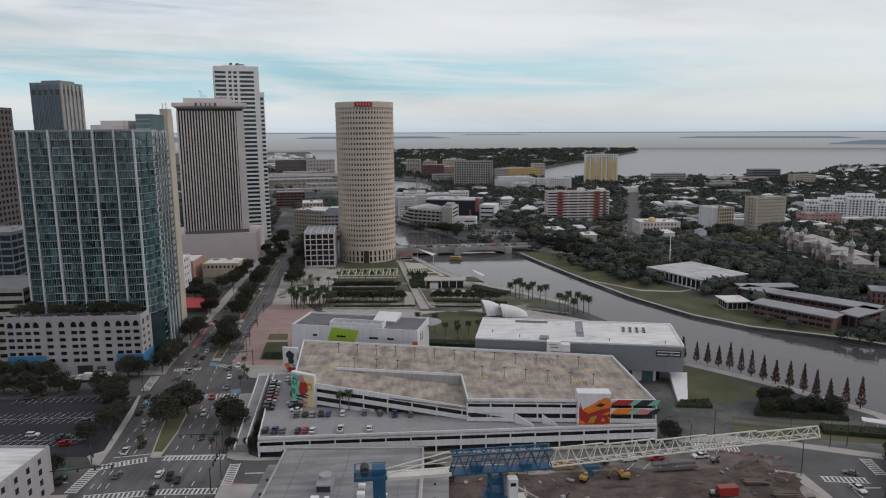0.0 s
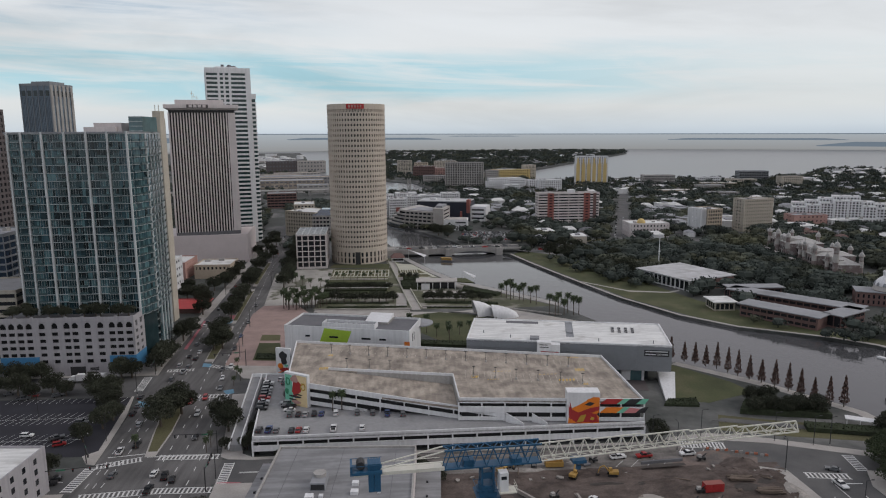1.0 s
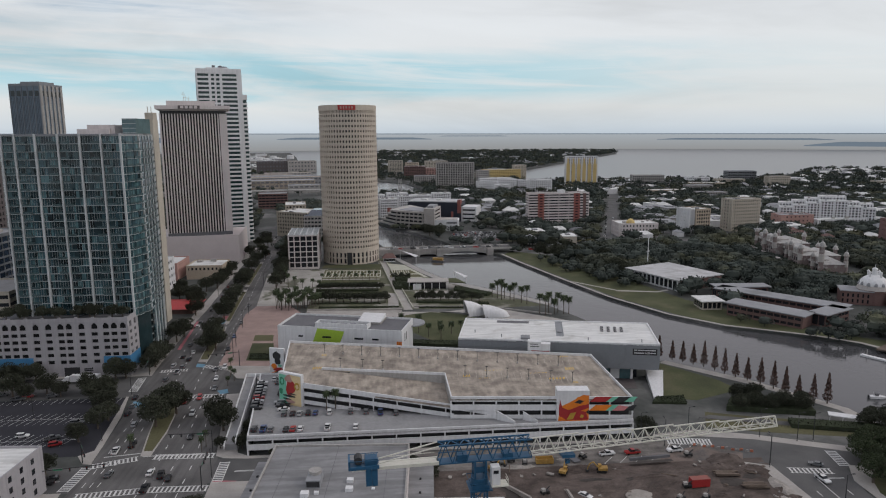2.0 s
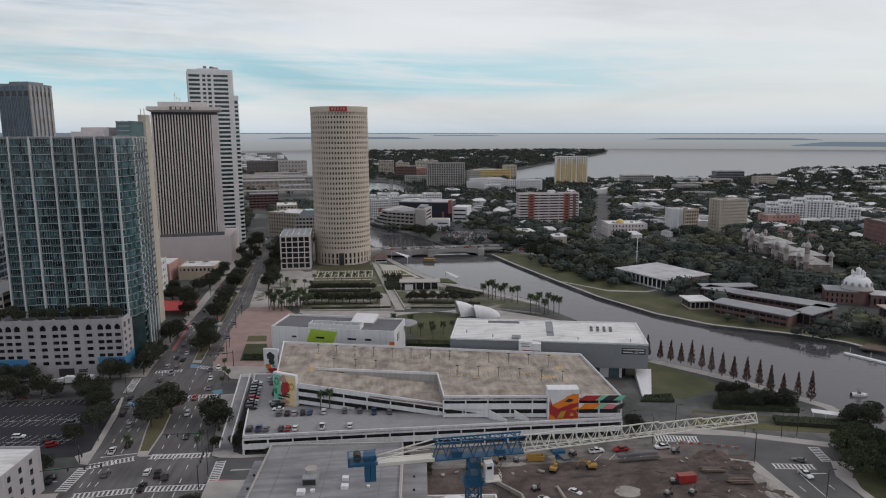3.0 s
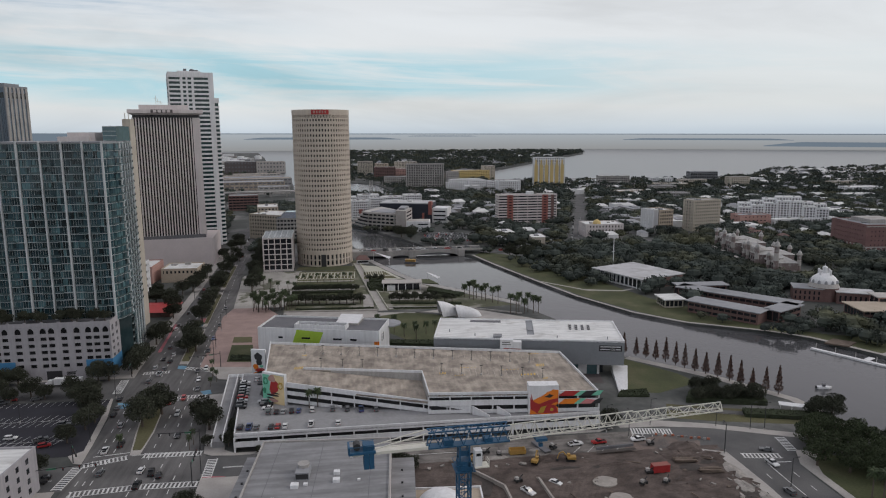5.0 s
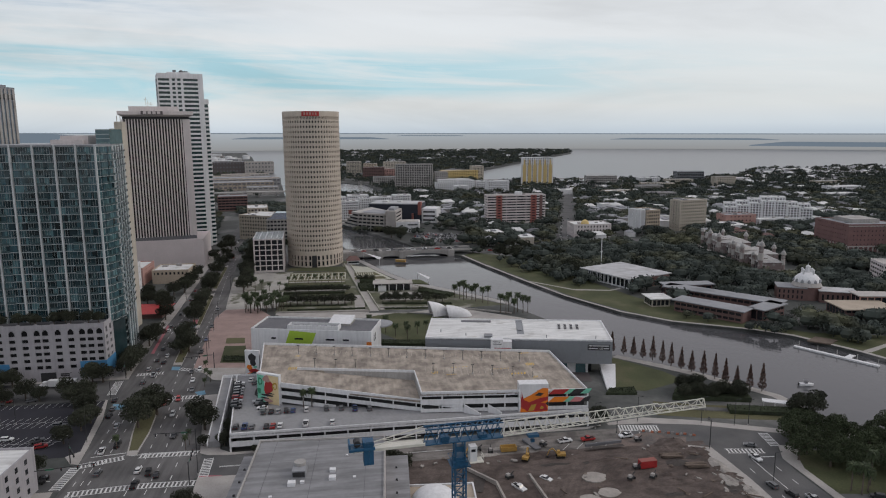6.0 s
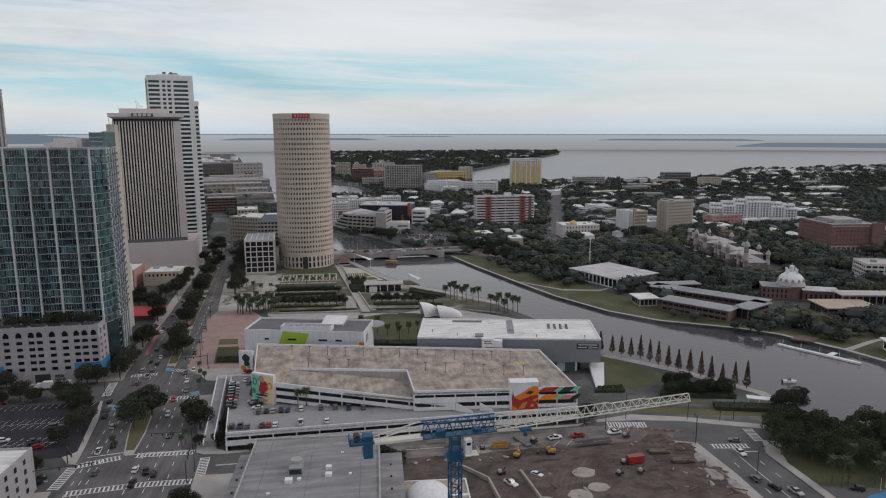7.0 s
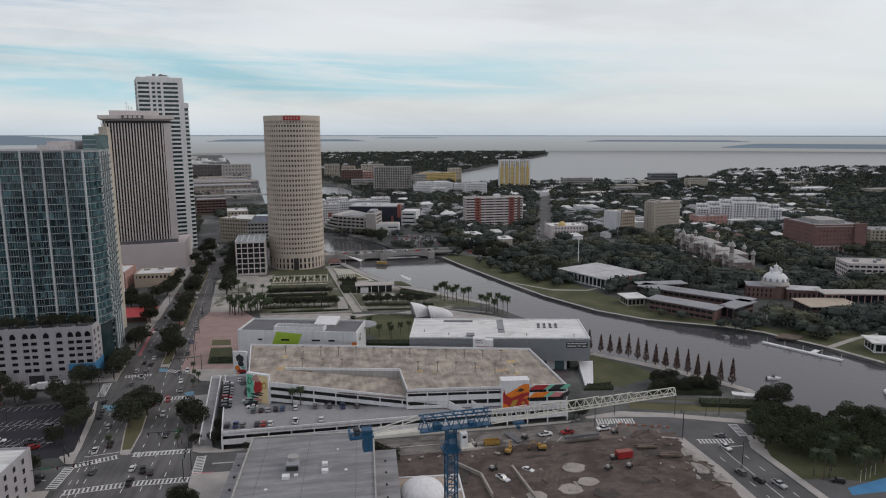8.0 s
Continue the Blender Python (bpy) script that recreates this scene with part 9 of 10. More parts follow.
block("yellow_end_block", "yellow and white end block", "apartment building", 300, 1655, 4, 30, 26, 34, M["beige"], M["roof_white"], 9, 8, 6, 0, 0.5, 0.5, units=1)
for i, (x, y, w, h) in enumerate(((165, 1320, 40, 18), (208, 1322, 36, 22), (248, 1326, 40, 20), (196, 1290, 30, 14), (258, 1268, 44, 24))):
    block("white_flats", "white mid-rise flats with dark windows", "apartment building", x, y, -2, w, 22, h, M["white"], M["roof_white"], max(3, int(h / 3.4)), int(w / 4), 5, 0, 0.5, 0.5, units=2)
block("grey_white_offices", "pale flat office block by the bay", "office building", 519, 1438, -8, 68, 26, 20, M["concrete"], M["roof_white"], 5, 16, 5, 0, 0.5, 0.3, units=3)
block("dark_glass_block", "dark glass bayside office block", "office building", 740, 1452, -6, 62, 28, 25.5, M["slate_panel"], M["roof_grey"], 7, 12, 5, 0, 0.35, 0.12, units=2)
for i, (x, y, w, d, h) in enumerate(((640, 1440, 50, 20, 14), (690, 1400, 60, 22, 12), (600, 1330, 70, 24, 10), (560, 1250, 50, 22, 12), (830, 1430, 70, 24, 11), (760, 1320, 44, 22, 22), (460, 1180, 60, 24, 9), (520, 1120, 50, 24, 10), (900, 1150, 70, 30, 12), (1010, 1100, 90, 26, 12), (1150, 1180, 80, 24, 10), (1260, 1300, 60, 22, 10), (820, 1050, 56, 24, 9), (980, 1300, 60, 24, 11))):
    block("mid_rise", "pale flat-roofed mid-rise block among trees", "building", x, y, rng.uniform(-14, 8), w, d, h, (M["white"], M["beige"], M["tan"], M["concrete"])[i % 4], (M["roof_white"], M["roof_grey"])[i % 2], max(2, int(h / 3.6)), int(w / 4), 5, 0, 0.5, 0.5, group="far blocks", units=2)

block("terraced_hotel", "beige four storey block with terrace bands among trees", "building", 403, 442, -20, 46, 26, 14.5, M["precast"], M["pale_stone"], 4, 10, 6, 0, 0.5, 0.2, units=4)
block("beige_clinic", "beige flat-roofed block behind the trees", "building", 551, 585, -12, 54, 26, 18, M["beige"], M["roof_grey"], 5, 12, 6, 0, 0.5, 0.45, units=3)

# theatre and the island bank
ct = thing("river_offices", "white angled terraced offices with dark window bands by the river", "office building", (0, 780, 0))
for k in range(5):
    u = 0.16 * k
    left = (-18 + 22 * u, 74 - 50 * u)
    poly = [left, (2 + 3 * u, 33 - 4 * u), (36, 6.5), (44, 42), (left[0] + 26, 92)]
    part("terrace", Mesh().prism(poly, k * 4.3 + 2.3, k * 4.3 + 4.3), M["pale_stone"], ct)
    c = Vector((18, 42))
    part("window_band", Mesh().prism([tuple(c + (Vector(p) - c) * 0.94) for p in poly], k * 4.3, k * 4.3 + 2.3), M["glass"], ct)
    for i in range(7):
        w = i / 6.5
        px, py = 2 + 3 * u + (34 - 3 * u) * w, 33 - 4 * u + (-26.5 + 4 * u) * w
        part("pier", Mesh().prism([(px, py + 0.3), (px + 1.0, py - 0.4), (px + 2.2, py + 1.4), (px + 1.2, py + 2.1)], k * 4.3, k * 4.3 + 2.3), M["concrete"], ct)
part("roof", Mesh().prism([(8, 34), (34, 12), (42, 42), (24, 62)], 21.5, 22.1), M["roof_grey"], ct)
core = [(36.2, 6), (48, 2), (58, 36), (43, 42)]
part("stair_core", Mesh().prism(core, 0, 25.5), M["pale_stone"], ct)
part("core_roof", Mesh().prism([(40, 13), (47, 10), (54, 35), (45, 39)], 25.5, 28.0), M["roof_grey"], ct)
for i in range(5):
    z = 5 + i * 4.2
    part("core_window", Mesh().prism([(49.2, 5.4), (49.4, 5.4), (56.5, 30.0), (56.3, 30.0)], z, z + 1.5), M["glass"], ct)
part("side_wing", Mesh().prism([(48.4, 3), (76, -0.5), (79, 22), (55, 26)], 0, 12.5), M["white"], ct)
part("wing_roof", Mesh().prism([(50, 4.5), (75, 1), (77.6, 20.6), (56, 24)], 12.5, 13.0), M["pale_stone"], ct)
part("wing_window", Mesh().prism([(62, 1.2), (74, -0.3), (74.02, -0.45), (62.02, 1.05)], 8.4, 9.8), M["glass"], ct)
part("wing_window", Mesh().prism([(50, 2.7), (59, 1.6), (59.02, 1.45), (50.02, 2.55)], 1.0, 5.6), M["glass"], ct)
dt = thing("dark_arena", "dark windowless hall with a pale roof and a red fin", "building", (20, 882, 0), -18)
M["navy_wall"] = mat("navy_wall", (0.018, 0.022, 0.034), 0.55, 0.15, 0.1, 1.0, 0.02)
part("wall", Mesh().box(0, 0, 0, 68, 40, 24.5), M["navy_wall"], dt)
part("roof", Mesh().box(-0.5, 1.5, 24.5, 67, 40.5, 25.6), M["worn_roof"], dt)
part("roof_unit", Mesh().box(14, 12, 25.6, 22, 20, 28), M["roof_white"], dt)
part("roof_unit", Mesh().box(34, 16, 25.6, 40, 22, 27.6), M["roof_white"], dt)
part("red_fin", Mesh().box(66, -1.2, 11, 70, 8, 28), M["brick_red"], dt)
part("red_fin", Mesh().box(58, -3, 4, 60.4, -0.2, 13), M["brick_red"], dt)
part("end_wall", Mesh().box(68.2, 0.5, 0, 70, 30, 23), M["navy_wall"], dt)
part("white_wing", Mesh().box(70.2, 4, 0, 90, 34, 19), M["white"], dt)
for k in range(3):
    part("wing_window", Mesh().box(72, 3.85, 3 + k * 5.4, 88, 4.02, 5 + k * 5.4), M["glass"], dt)
for i, (x, y, w, h) in enumerate(((-44, 916, 26, 23), (-17, 912, 24, 25), (8, 930, 20, 27), (28, 962, 28, 25), (58, 968, 26, 27), (-40, 958, 30, 26), (-8, 965, 30, 28))):
    wb = block("island_flats", "white island flats with dark windows", "apartment building", x, y, 5, w, 20, h, M["white"], M["roof_white"], int(h / 3.2), int(w / 2.6), 6, 0, 0.45, 0.45, units=4)
    if i in (0, 1, 4):
        piece("red_panel", w * 0.4, -0.35, 6, w * 0.4 + 5, -0.1, 14, M["brick_red"], wb)
hut = thing("river_pavilion", "dark brown roofed pavilion with white sides by the river walk", "pavilion", (-10.5, 588, 0), 3)
part("wall", Mesh().box(1, 1, 0, 11.5, 9, 3.4), M["white"], hut)
part("window_band", Mesh().box(1.4, 0.85, 1.0, 11.1, 1.02, 2.6), M["glass"], hut)
part("roof", Mesh().add([(0, 0, 3.4), (12.5, 0, 3.4), (12.5, 10, 3.4), (0, 10, 3.4), (3, 5, 7.2), (9.5, 5, 7.2)], [(0, 1, 5, 4), (1, 2, 5), (2, 3, 4, 5), (3, 0, 4), (0, 3, 2, 1)]), M["brick"], hut)
t = thing("lattice_mast", "pale lattice radio mast", "mast", (12.5, 1080, 0))
m = lattice(Mesh(), (0, 0, 0), (0, 0.01, 42), 5, 5, 10, 0.7, 0.4)
part("mast", m, M["concrete"], t)

# left of the round tower
block("tan_low_hall", "tan low hall with a row of dark windows", "building", -163.5, 532, 0, 28, 27, 10.2, M["tan"], M["roof_white"], 1, 9, 8, 5.5, 0.45, 0.5, units=2)
block("pink_low_hall", "pink stucco low hall", "building", -190, 528, 0, 21, 33, 13, M["pink"], M["roof_white"], 2, 5, 8, 5, 0.75, 0.7, units=1)
t = thing("red_awning_hall", "low hall under a broad red roof", "building", (-153, 424, 0), -1)
part("wall", Mesh().box(1, 1, 0, 24, 27, 3.2), M["brick"], t)
m = Mesh().add([(0, 0, 3.2), (25.5, 0, 3.2), (25.5, 28, 3.2), (0, 28, 3.2), (6, 14, 5.4), (19, 14, 5.4)], [(0, 1, 5, 4), (1, 2, 5), (2, 3, 4, 5), (3, 0, 4)])
part("roof", m, M["red"], t)
block("curved_offices", "beige curved older office block", "office building", -130, 762, -30, 42, 40, 27, M["beige"], M["roof_white"], 6, 12, 11, 2, 0.5, 0.45, units=4)
block("curved_offices", "beige older office block by the avenue", "office building", -126, 800, 8, 24, 40, 30, M["beige"], M["roof_white"], 7, 6, 11, 2, 0.5, 0.45, units=2)
gb = block("blue_roof_bank", "grey office block with a dark blue sloping roof", "office building", -97, 737, 0, 30, 44, 24, M["concrete"], M["roof_dark"], 5, 8, 10, 2, 0.5, 0.3, units=0)
m = Mesh().add([(0, 0, 24.9), (30, 0, 24.9), (30, 44, 24.9), (0, 44, 24.9), (8, 14, 30), (22, 14, 30), (22, 30, 30), (8, 30, 30)], [(0, 1, 5, 4), (1, 2, 6, 5), (2, 3, 7, 6), (3, 0, 4, 7), (4, 5, 6, 7)])
part("sloping_roof", m, M["glass_blue"], gb)
block("brick_garage", "brown brick parking block", "parking garage", -205, 1050, 8, 44, 36, 22, M["brick"], M["deck_grey"], 5, 8, 6, 0, 0.5, 0.12, units=1)
block("brown_tower", "tall brown tower behind the banded tower", "office building", -212, 885, 6, 22, 44, 80, M["brick"], M["roof_grey"], 20, 6, 8, 0, 0.5, 0.4, units=1)
for i, (x, y, w, d, h, mm) in enumerate(((-300, 1430, 140, 60, 16, "deck"), (-330, 1500, 178, 50, 18, "deck_grey"), (-420, 1600, 240, 60, 14, "concrete"), (-330, 1800, 120, 40, 12, "pale_stone"), (-395, 2040, 90, 60, 34, "brown_wall"), (-306, 2050, 84, 55, 33, "pale_stone"), (-200, 1330, 60, 40, 14, "concrete"), (-400, 1740, 150, 44, 10, "concrete"))):
    block("harbour_hall", "broad pale harbour hall with a flat roof", "building", x, y, 10, w, d, h, M[mm], M["deck"] if i % 2 else M["roof_grey"], 3 if h > 30 else 2, int(w / 9), 5, 0, 0.6, 0.5 if h > 30 else 0.3, M["roof_dark"], group="harbour halls", units=5)
pr = random.Random(404)
for i in range(34):
    y = pr.uniform(2180, 3900)
    bank = -212 - (y - 1850) * 0.168
    x = bank - pr.uniform(30, 70 + 0.10 * y)
    w, d, h = pr.uniform(26, 80), pr.uniform(22, 50), pr.uniform(6, 15)
    t = thing("port_shed", "pale low port shed with a flat roof", "building", (x - w, y, 0), pr.uniform(-12, 16), "port sheds")
    part("wall", Mesh().box(0, 0, 0, w, d, h), M[pr.choice(("concrete", "pale_stone", "white", "deck_grey"))], t)
    part("roof", Mesh().box(-0.5, -0.5, h, w + 0.5, d + 0.5, h + 0.8), M[pr.choice(("roof_white", "roof_white", "pale_stone", "roof_grey"))], t)
for x, y, r, h in ((-520, 2900, 14, 14), (-560, 2960, 16, 16), (-500, 3050, 12, 12), (-470, 3250, 16, 15), (-540, 3200, 15, 15)):
    t = thing("storage_tank", "round white storage tank at the port", "tank", (x, y, 0), group="port tanks")
    part("shell", Mesh().tube(0, 0, 0, h, r, r, 24), M["white"], t)
    part("roof", Mesh().dome(0, 0, h, r, 1.6, 24, 3), M["roof_white"], t)
# blocks on the island beyond the channel
for x, y, w, d, h, wm, fl, lab in ((30, 1690, 54, 30, 32, "brick", 8, "red brown brick hospital block"), (84, 1736, 42, 30, 25, "pink", 6, "pinkish brick hospital wing"), (50, 1512, 62, 26, 19, "concrete", 5, "grey parking block with dark bands"),
                                   (-10, 1850, 40, 24, 40, "beige", 11, "beige apartment tower by the channel"), (36, 1850, 36, 24, 34, "tan", 9, "tan apartment block by the channel"), (162, 1652, 80, 26, 17, "beige", 4, "long beige hospital block"),
                                   (172, 1330, 66, 24, 24, "white", 7, "white flats with stacked balconies"), (120, 1600, 40, 24, 14, "concrete", 3, "low grey service block"), (92, 1850, 60, 30, 38, "beige", 10, "stepped beige hospital tower"), (130, 1440, 34, 22, 12, "roof_grey", 3, "low grey flat-roofed block")):
    block("island_block", lab, "building", x, y, pr.uniform(-6, 4), w, d, h, M[wm], M["roof_grey"] if h < 20 else M["roof_white"], fl, int(w / 4.2), 6, 0, 0.5, 0.42, group="island blocks", units=4)
t = thing("elevated_road", "pale elevated road on columns", "bridge", (-420, 1240, 0), 7)
part("deck", Mesh().box(0, 0, 9, 360, 14, 11), M["concrete"], t)
for i in range(12):
    piece("column", 10 + i * 30, 5, 0, 13 + i * 30, 9, 9, M["concrete"], t)
t = thing("causeway", "low pale road bridge over the bay", "bridge", (270, 1570, 0), 1)
part("deck", Mesh().box(0, 0, 4, 320, 12, 6), M["concrete"], t)
for i in range(16):
    piece("column", 8 + i * 20, 4, -3, 10 + i * 20, 8, 4, M["concrete"], t)
# left edge of town
block("dark_brown_tower", "dark brown apartment tower with a window grid", "apartment building", -317, 420, 0, 62, 40, 127.5, M["brown_wall"], M["roof_dark"], 34, 16, 9, 0, 0.45, 0.45, units=2)
block("navy_office", "navy glass office block with a pale roof edge", "office building", -276, 372, 0, 62, 30, 59, M["slate_panel"], M["roof_grey"], 15, 10, 5, 0, 0.25, 0.06, M["glass_blue"], units=3)
block("beige_garage", "beige parking block with long dark bands", "parking garage", -250, 335, 0, 60, 34, 36, M["beige"], M["deck_grey"], 9, 4, 3, 0, 0.5, 0.04, units=1)
block("grey_podium_hall", "pale low hall behind the podium", "building", -225, 470, 0, 60, 40, 22, M["white"], M["roof_white"], 4, 12, 8, 0, 0.6, 0.5, units=4)


# ---- houses ----
def house(w, d, h, wallmat, roofmat, label, panes=2):
    t = thing("house", label, "house", (0, 0, -50), group="far houses")
    part("wall", Mesh().box(-w / 2, -d / 2, 0, w / 2, d / 2, h), M[wallmat], t)
    o = 0.7
    m = Mesh().add([(-w / 2 - o, -d / 2 - o, h), (w / 2 + o, -d / 2 - o, h), (w / 2 + o, d / 2 + o, h), (-w / 2 - o, d / 2 + o, h), (-w / 2 + d * 0.35, 0, h + d * 0.28), (w / 2 - d * 0.35, 0, h + d * 0.28)],
                   [(0, 1, 5, 4), (1, 2, 5), (2, 3, 4, 5), (3, 0, 4)])
    part("roof", m, M[roofmat], t)
    for i in range(panes):
        part("window", Mesh().box(-w / 2 + w * (0.15 + 0.3 * i), -d / 2 - 0.06, 1.0, -w / 2 + w * (0.27 + 0.3 * i), -d / 2 + 0.05, 2.4), M["glass"], t)
    return t


def flat_house(w, d, h, wallmat, roofmat, label, panes=4):
    t = thing("shop_block", label, "building", (0, 0, -50), group="far shops")
    part("wall", Mesh().box(-w / 2, -d / 2, 0, w / 2, d / 2, h), M[wallmat], t)
    part("roof", Mesh().box(-w / 2 - 0.2, -d / 2 - 0.2, h, w / 2 + 0.2, d / 2 + 0.2, h + 0.5), M[roofmat], t)
    for i in range(panes):
        part("window", Mesh().box(-w / 2 + w * (0.06 + 0.19 * i), -d / 2 - 0.06, 1.0, -w / 2 + w * (0.17 + 0.19 * i), -d / 2 + 0.05, h - 1.2), M["glass"], t)
    part("roof_unit", Mesh().box(-w * 0.2, -d * 0.1, h + 0.5, w * 0.1, d * 0.2, h + 1.8), M["roof_grey"], t)
    return t


HOUSES = [house(14, 10, 6, "white", "roof_grey", "white house with a grey hip roof"), house(16, 11, 5, "beige", "roof_dark", "beige house with a dark hip roof"),
          house(13, 9, 6.5, "tan", "brick", "tan house with a rusty hip roof"), house(18, 12, 6, "white", "roof_white", "white house with a pale metal roof"), house(15, 10, 4.5, "pink", "roof_grey", "pinkish house with a grey roof")]
SHOPS = [flat_house(30, 20, 7, "white", "roof_white", "white flat-roofed shop block"), flat_house(24, 16, 9, "beige", "roof_white", "beige flat-roofed shop block"), flat_house(36, 22, 6, "concrete", "roof_grey", "grey flat-roofed shop block"),
         flat_house(22, 18, 12, "tan", "roof_white", "tan flat-roofed office block")]
FAR_HOUSES = [house(14, 10, 6, "white", "roof_grey", "far white house with a grey hip roof", 0), house(16, 11, 5, "beige", "roof_dark", "far beige house with a dark hip roof", 0), house(18, 12, 6, "white", "roof_white", "far white house with a pale roof", 0)]
FAR_SHOPS = [flat_house(30, 20, 7, "white", "roof_white", "far white flat-roofed block", 0), flat_house(36, 22, 6, "concrete", "roof_grey", "far grey flat-roofed block", 0)]


def inside(poly, x, y):
    c = False
    j = len(poly) - 1
    for i in range(len(poly)):
        (xi, yi), (xj, yj) = poly[i], poly[j]
        if (yi > y) != (yj > y) and x < (xj - xi) * (y - yi) / (yj - yi) + xi:
            c = not c
        j = i
    return c


TAKEN, PLOTS = [], []
for ob in list(scene.objects):
    if ob.parent is None and ob.type == "EMPTY" and ob.get("category") in ("building", "apartment building", "office building", "hall", "parking garage", "hotel", "skyscraper", "bridge"):
        ps = [ch.matrix_basis @ Vector(c) for ch in ob.children if ch.type == "MESH" for c in ch.bound_box]
        if ps:
            PLOTS.append((ob.matrix_basis.inverted(), min(p.x for p in ps) - 3, min(p.y for p in ps) - 3, max(p.x for p in ps) + 3, max(p.y for p in ps) + 3, ob.location.x, ob.location.y))
TAKEN += [(56, 700, 122, 776), (184, 770, 236, 804)]
OPEN = [[(103, 612), (108, 640), (128, 640), (150, 590), (160, 540), (172, 500), (200, 440), (214, 392), (236, 352), (262, 330), (330, 304), (268, 308), (240, 330), (190, 360), (165, 393), (130, 490)], [(246, 325), (264, 290), (276, 260), (318, 252), (330, 322), (282, 330), (258, 334)]]
CAMPUS = [(100, 640), (320, 690), (470, 640), (520, 560), (470, 300), (250, 250), (120, 480)]
STREETS = [((221, 665), (412, 1240), 12), ((357, 660), (364, 760), 9), ((110, 633), (340, 684), 12)]


def free(x, y, pad=0.0):
    for a, b, c, d in TAKEN:
        if a - pad < x < c + pad and b - pad < y < d + pad:
            return False
    for inv, a, b, c, d, ox, oy in PLOTS:
        if abs(x - ox) < 330 and abs(y - oy) < 330:
            q = inv @ Vector((x, y, 0))
            if a - pad < q.x < c + pad and b - pad < q.y < d + pad:
                return False
    if any(inside(o, x, y) for o in OPEN):
        return False
    for (ax, ay), (bx, by), w in STREETS:
        u = ((x - ax) * (bx - ax) + (y - ay) * (by - ay)) / ((bx - ax) ** 2 + (by - ay) ** 2)
        if 0 <= u <= 1 and math.hypot(x - ax - u * (bx - ax), y - ay - u * (by - ay)) < w + pad:
            return False
    return True


hr = random.Random(12)
spots = []
tries = 0
while len(spots) < 430 and tries < 120000:
    tries += 1
    y = 480 + 1500 * hr.random() ** 1.1
    x = hr.uniform(120, 0.72 * y + 120)
    if y > 1600:
        x = hr.uniform(900, 0.8 * y + 200)
    if inside(CAMPUS, x, y) or not inside(WEST, x, y) or not free(x, y, 12) or not inside(WEST, x, y + 30) or not inside(WEST, x - 30, y):
        continue
    if any(abs(x - a) < 19 and abs(y - b) < 21 for a, b in spots):
        continue
    spots.append((x, y))
for x, y in spots:
    big = hr.random() < (0.45 if y < 1200 and x < 700 else 0.18)
    o = copy_thing(hr.choice((SHOPS if big else HOUSES) if y < 720 else (FAR_SHOPS if big else FAR_HOUSES)), pose(x, y, 0, 0, 0, hr.choice((0, 90)) + hr.uniform(-8, 8)))
    s = hr.uniform(0.8, 1.2)
    o.scale = (s, s, s)
isl = []
tries = 0
while len(isl) < 80 and tries < 30000:
    tries += 1
    y = hr.uniform(1700, 4000)
    x = hr.uniform(-300, 1100)
    if inside(WEST, x, y) and inside(WEST, x + 60, y) and inside(WEST, x - 40, y - 40) and free(x, y, 12) and not any(abs(x - a) < 30 and abs(y - b) < 40 for a, b in isl):
        isl.append((x, y))
        copy_thing(hr.choice(FAR_HOUSES + FAR_SHOPS), pose(x, y, 0, 0, 0, hr.uniform(-20, 20))).scale = (1.2, 1.2, hr.uniform(1.3, 2.2))
spots += isl
retire(HOUSES + SHOPS + FAR_HOUSES + FAR_SHOPS)

# cars of the west bank, seen from afar
wcars = []
for j in range(7):
    for i in range(19):
        x, y = 60 + i * 2.9 + j * 1.8, 711 + j * 8.6 - i * 0.36 + (2.2 if j % 2 else 0)
        if (i * 5 + j * 3) % 7 and inside([(56, 708), (113, 700), (122, 742), (104, 772), (74, 772)], x, y):
            wcars.append((x, y))
VEH.clear()
fleet(wcars, 84, 0.05, 4, lit=False)
fleet([(150 + i * 6.5, 702 + i * 2.2) for i in range(9)], 20, 0.05, 6, lit=False)
fleet([(190 + i * 3.2, 784) for i in range(12)] + [(190 + i * 3.2, 792) for i in range(12) if i % 3], 90, 0.05, 3, lit=False)
fleet([(222 + i * 8.4, 690 + i * 25.4) for i in range(9)] + [(228 + i * 10.1, 684 + i * 30.2) for i in range(7)], 72, 0.06, 3, lit=False)
fleet([(120 + i * 13, 636 + i * 3.4) for i in range(10)], 14, 0.06, 3, lit=False)
fleet([(-6 + i * 12, 627.5 + i * 0.42) for i in range(9)] + [(2 + i * 16, 634 + i * 0.5) for i in range(7)], 2, 4.79, 2, lit=False)
fleet([(150 + i * 3.1, 664 + i * 0.8) for i in range(18)] + [(148 + i * 3.1, 681 + i * 0.8) for i in range(18) if i % 4], 100, 0.06, 4, lit=False)
fleet([(-0.115 * y - 44 + (y % 7), y) for y in range(690, 900, 15)], 97, 0.05, 4, lit=False)
fleet([(376 + i * 1.9, 563 + i * 2.9) for i in range(11)], -20, 0.06, 3, lit=False)
for o in VEH.values():
    for q in list(o.children_recursive) + [o]:
        bpy.data.objects.remove(q)


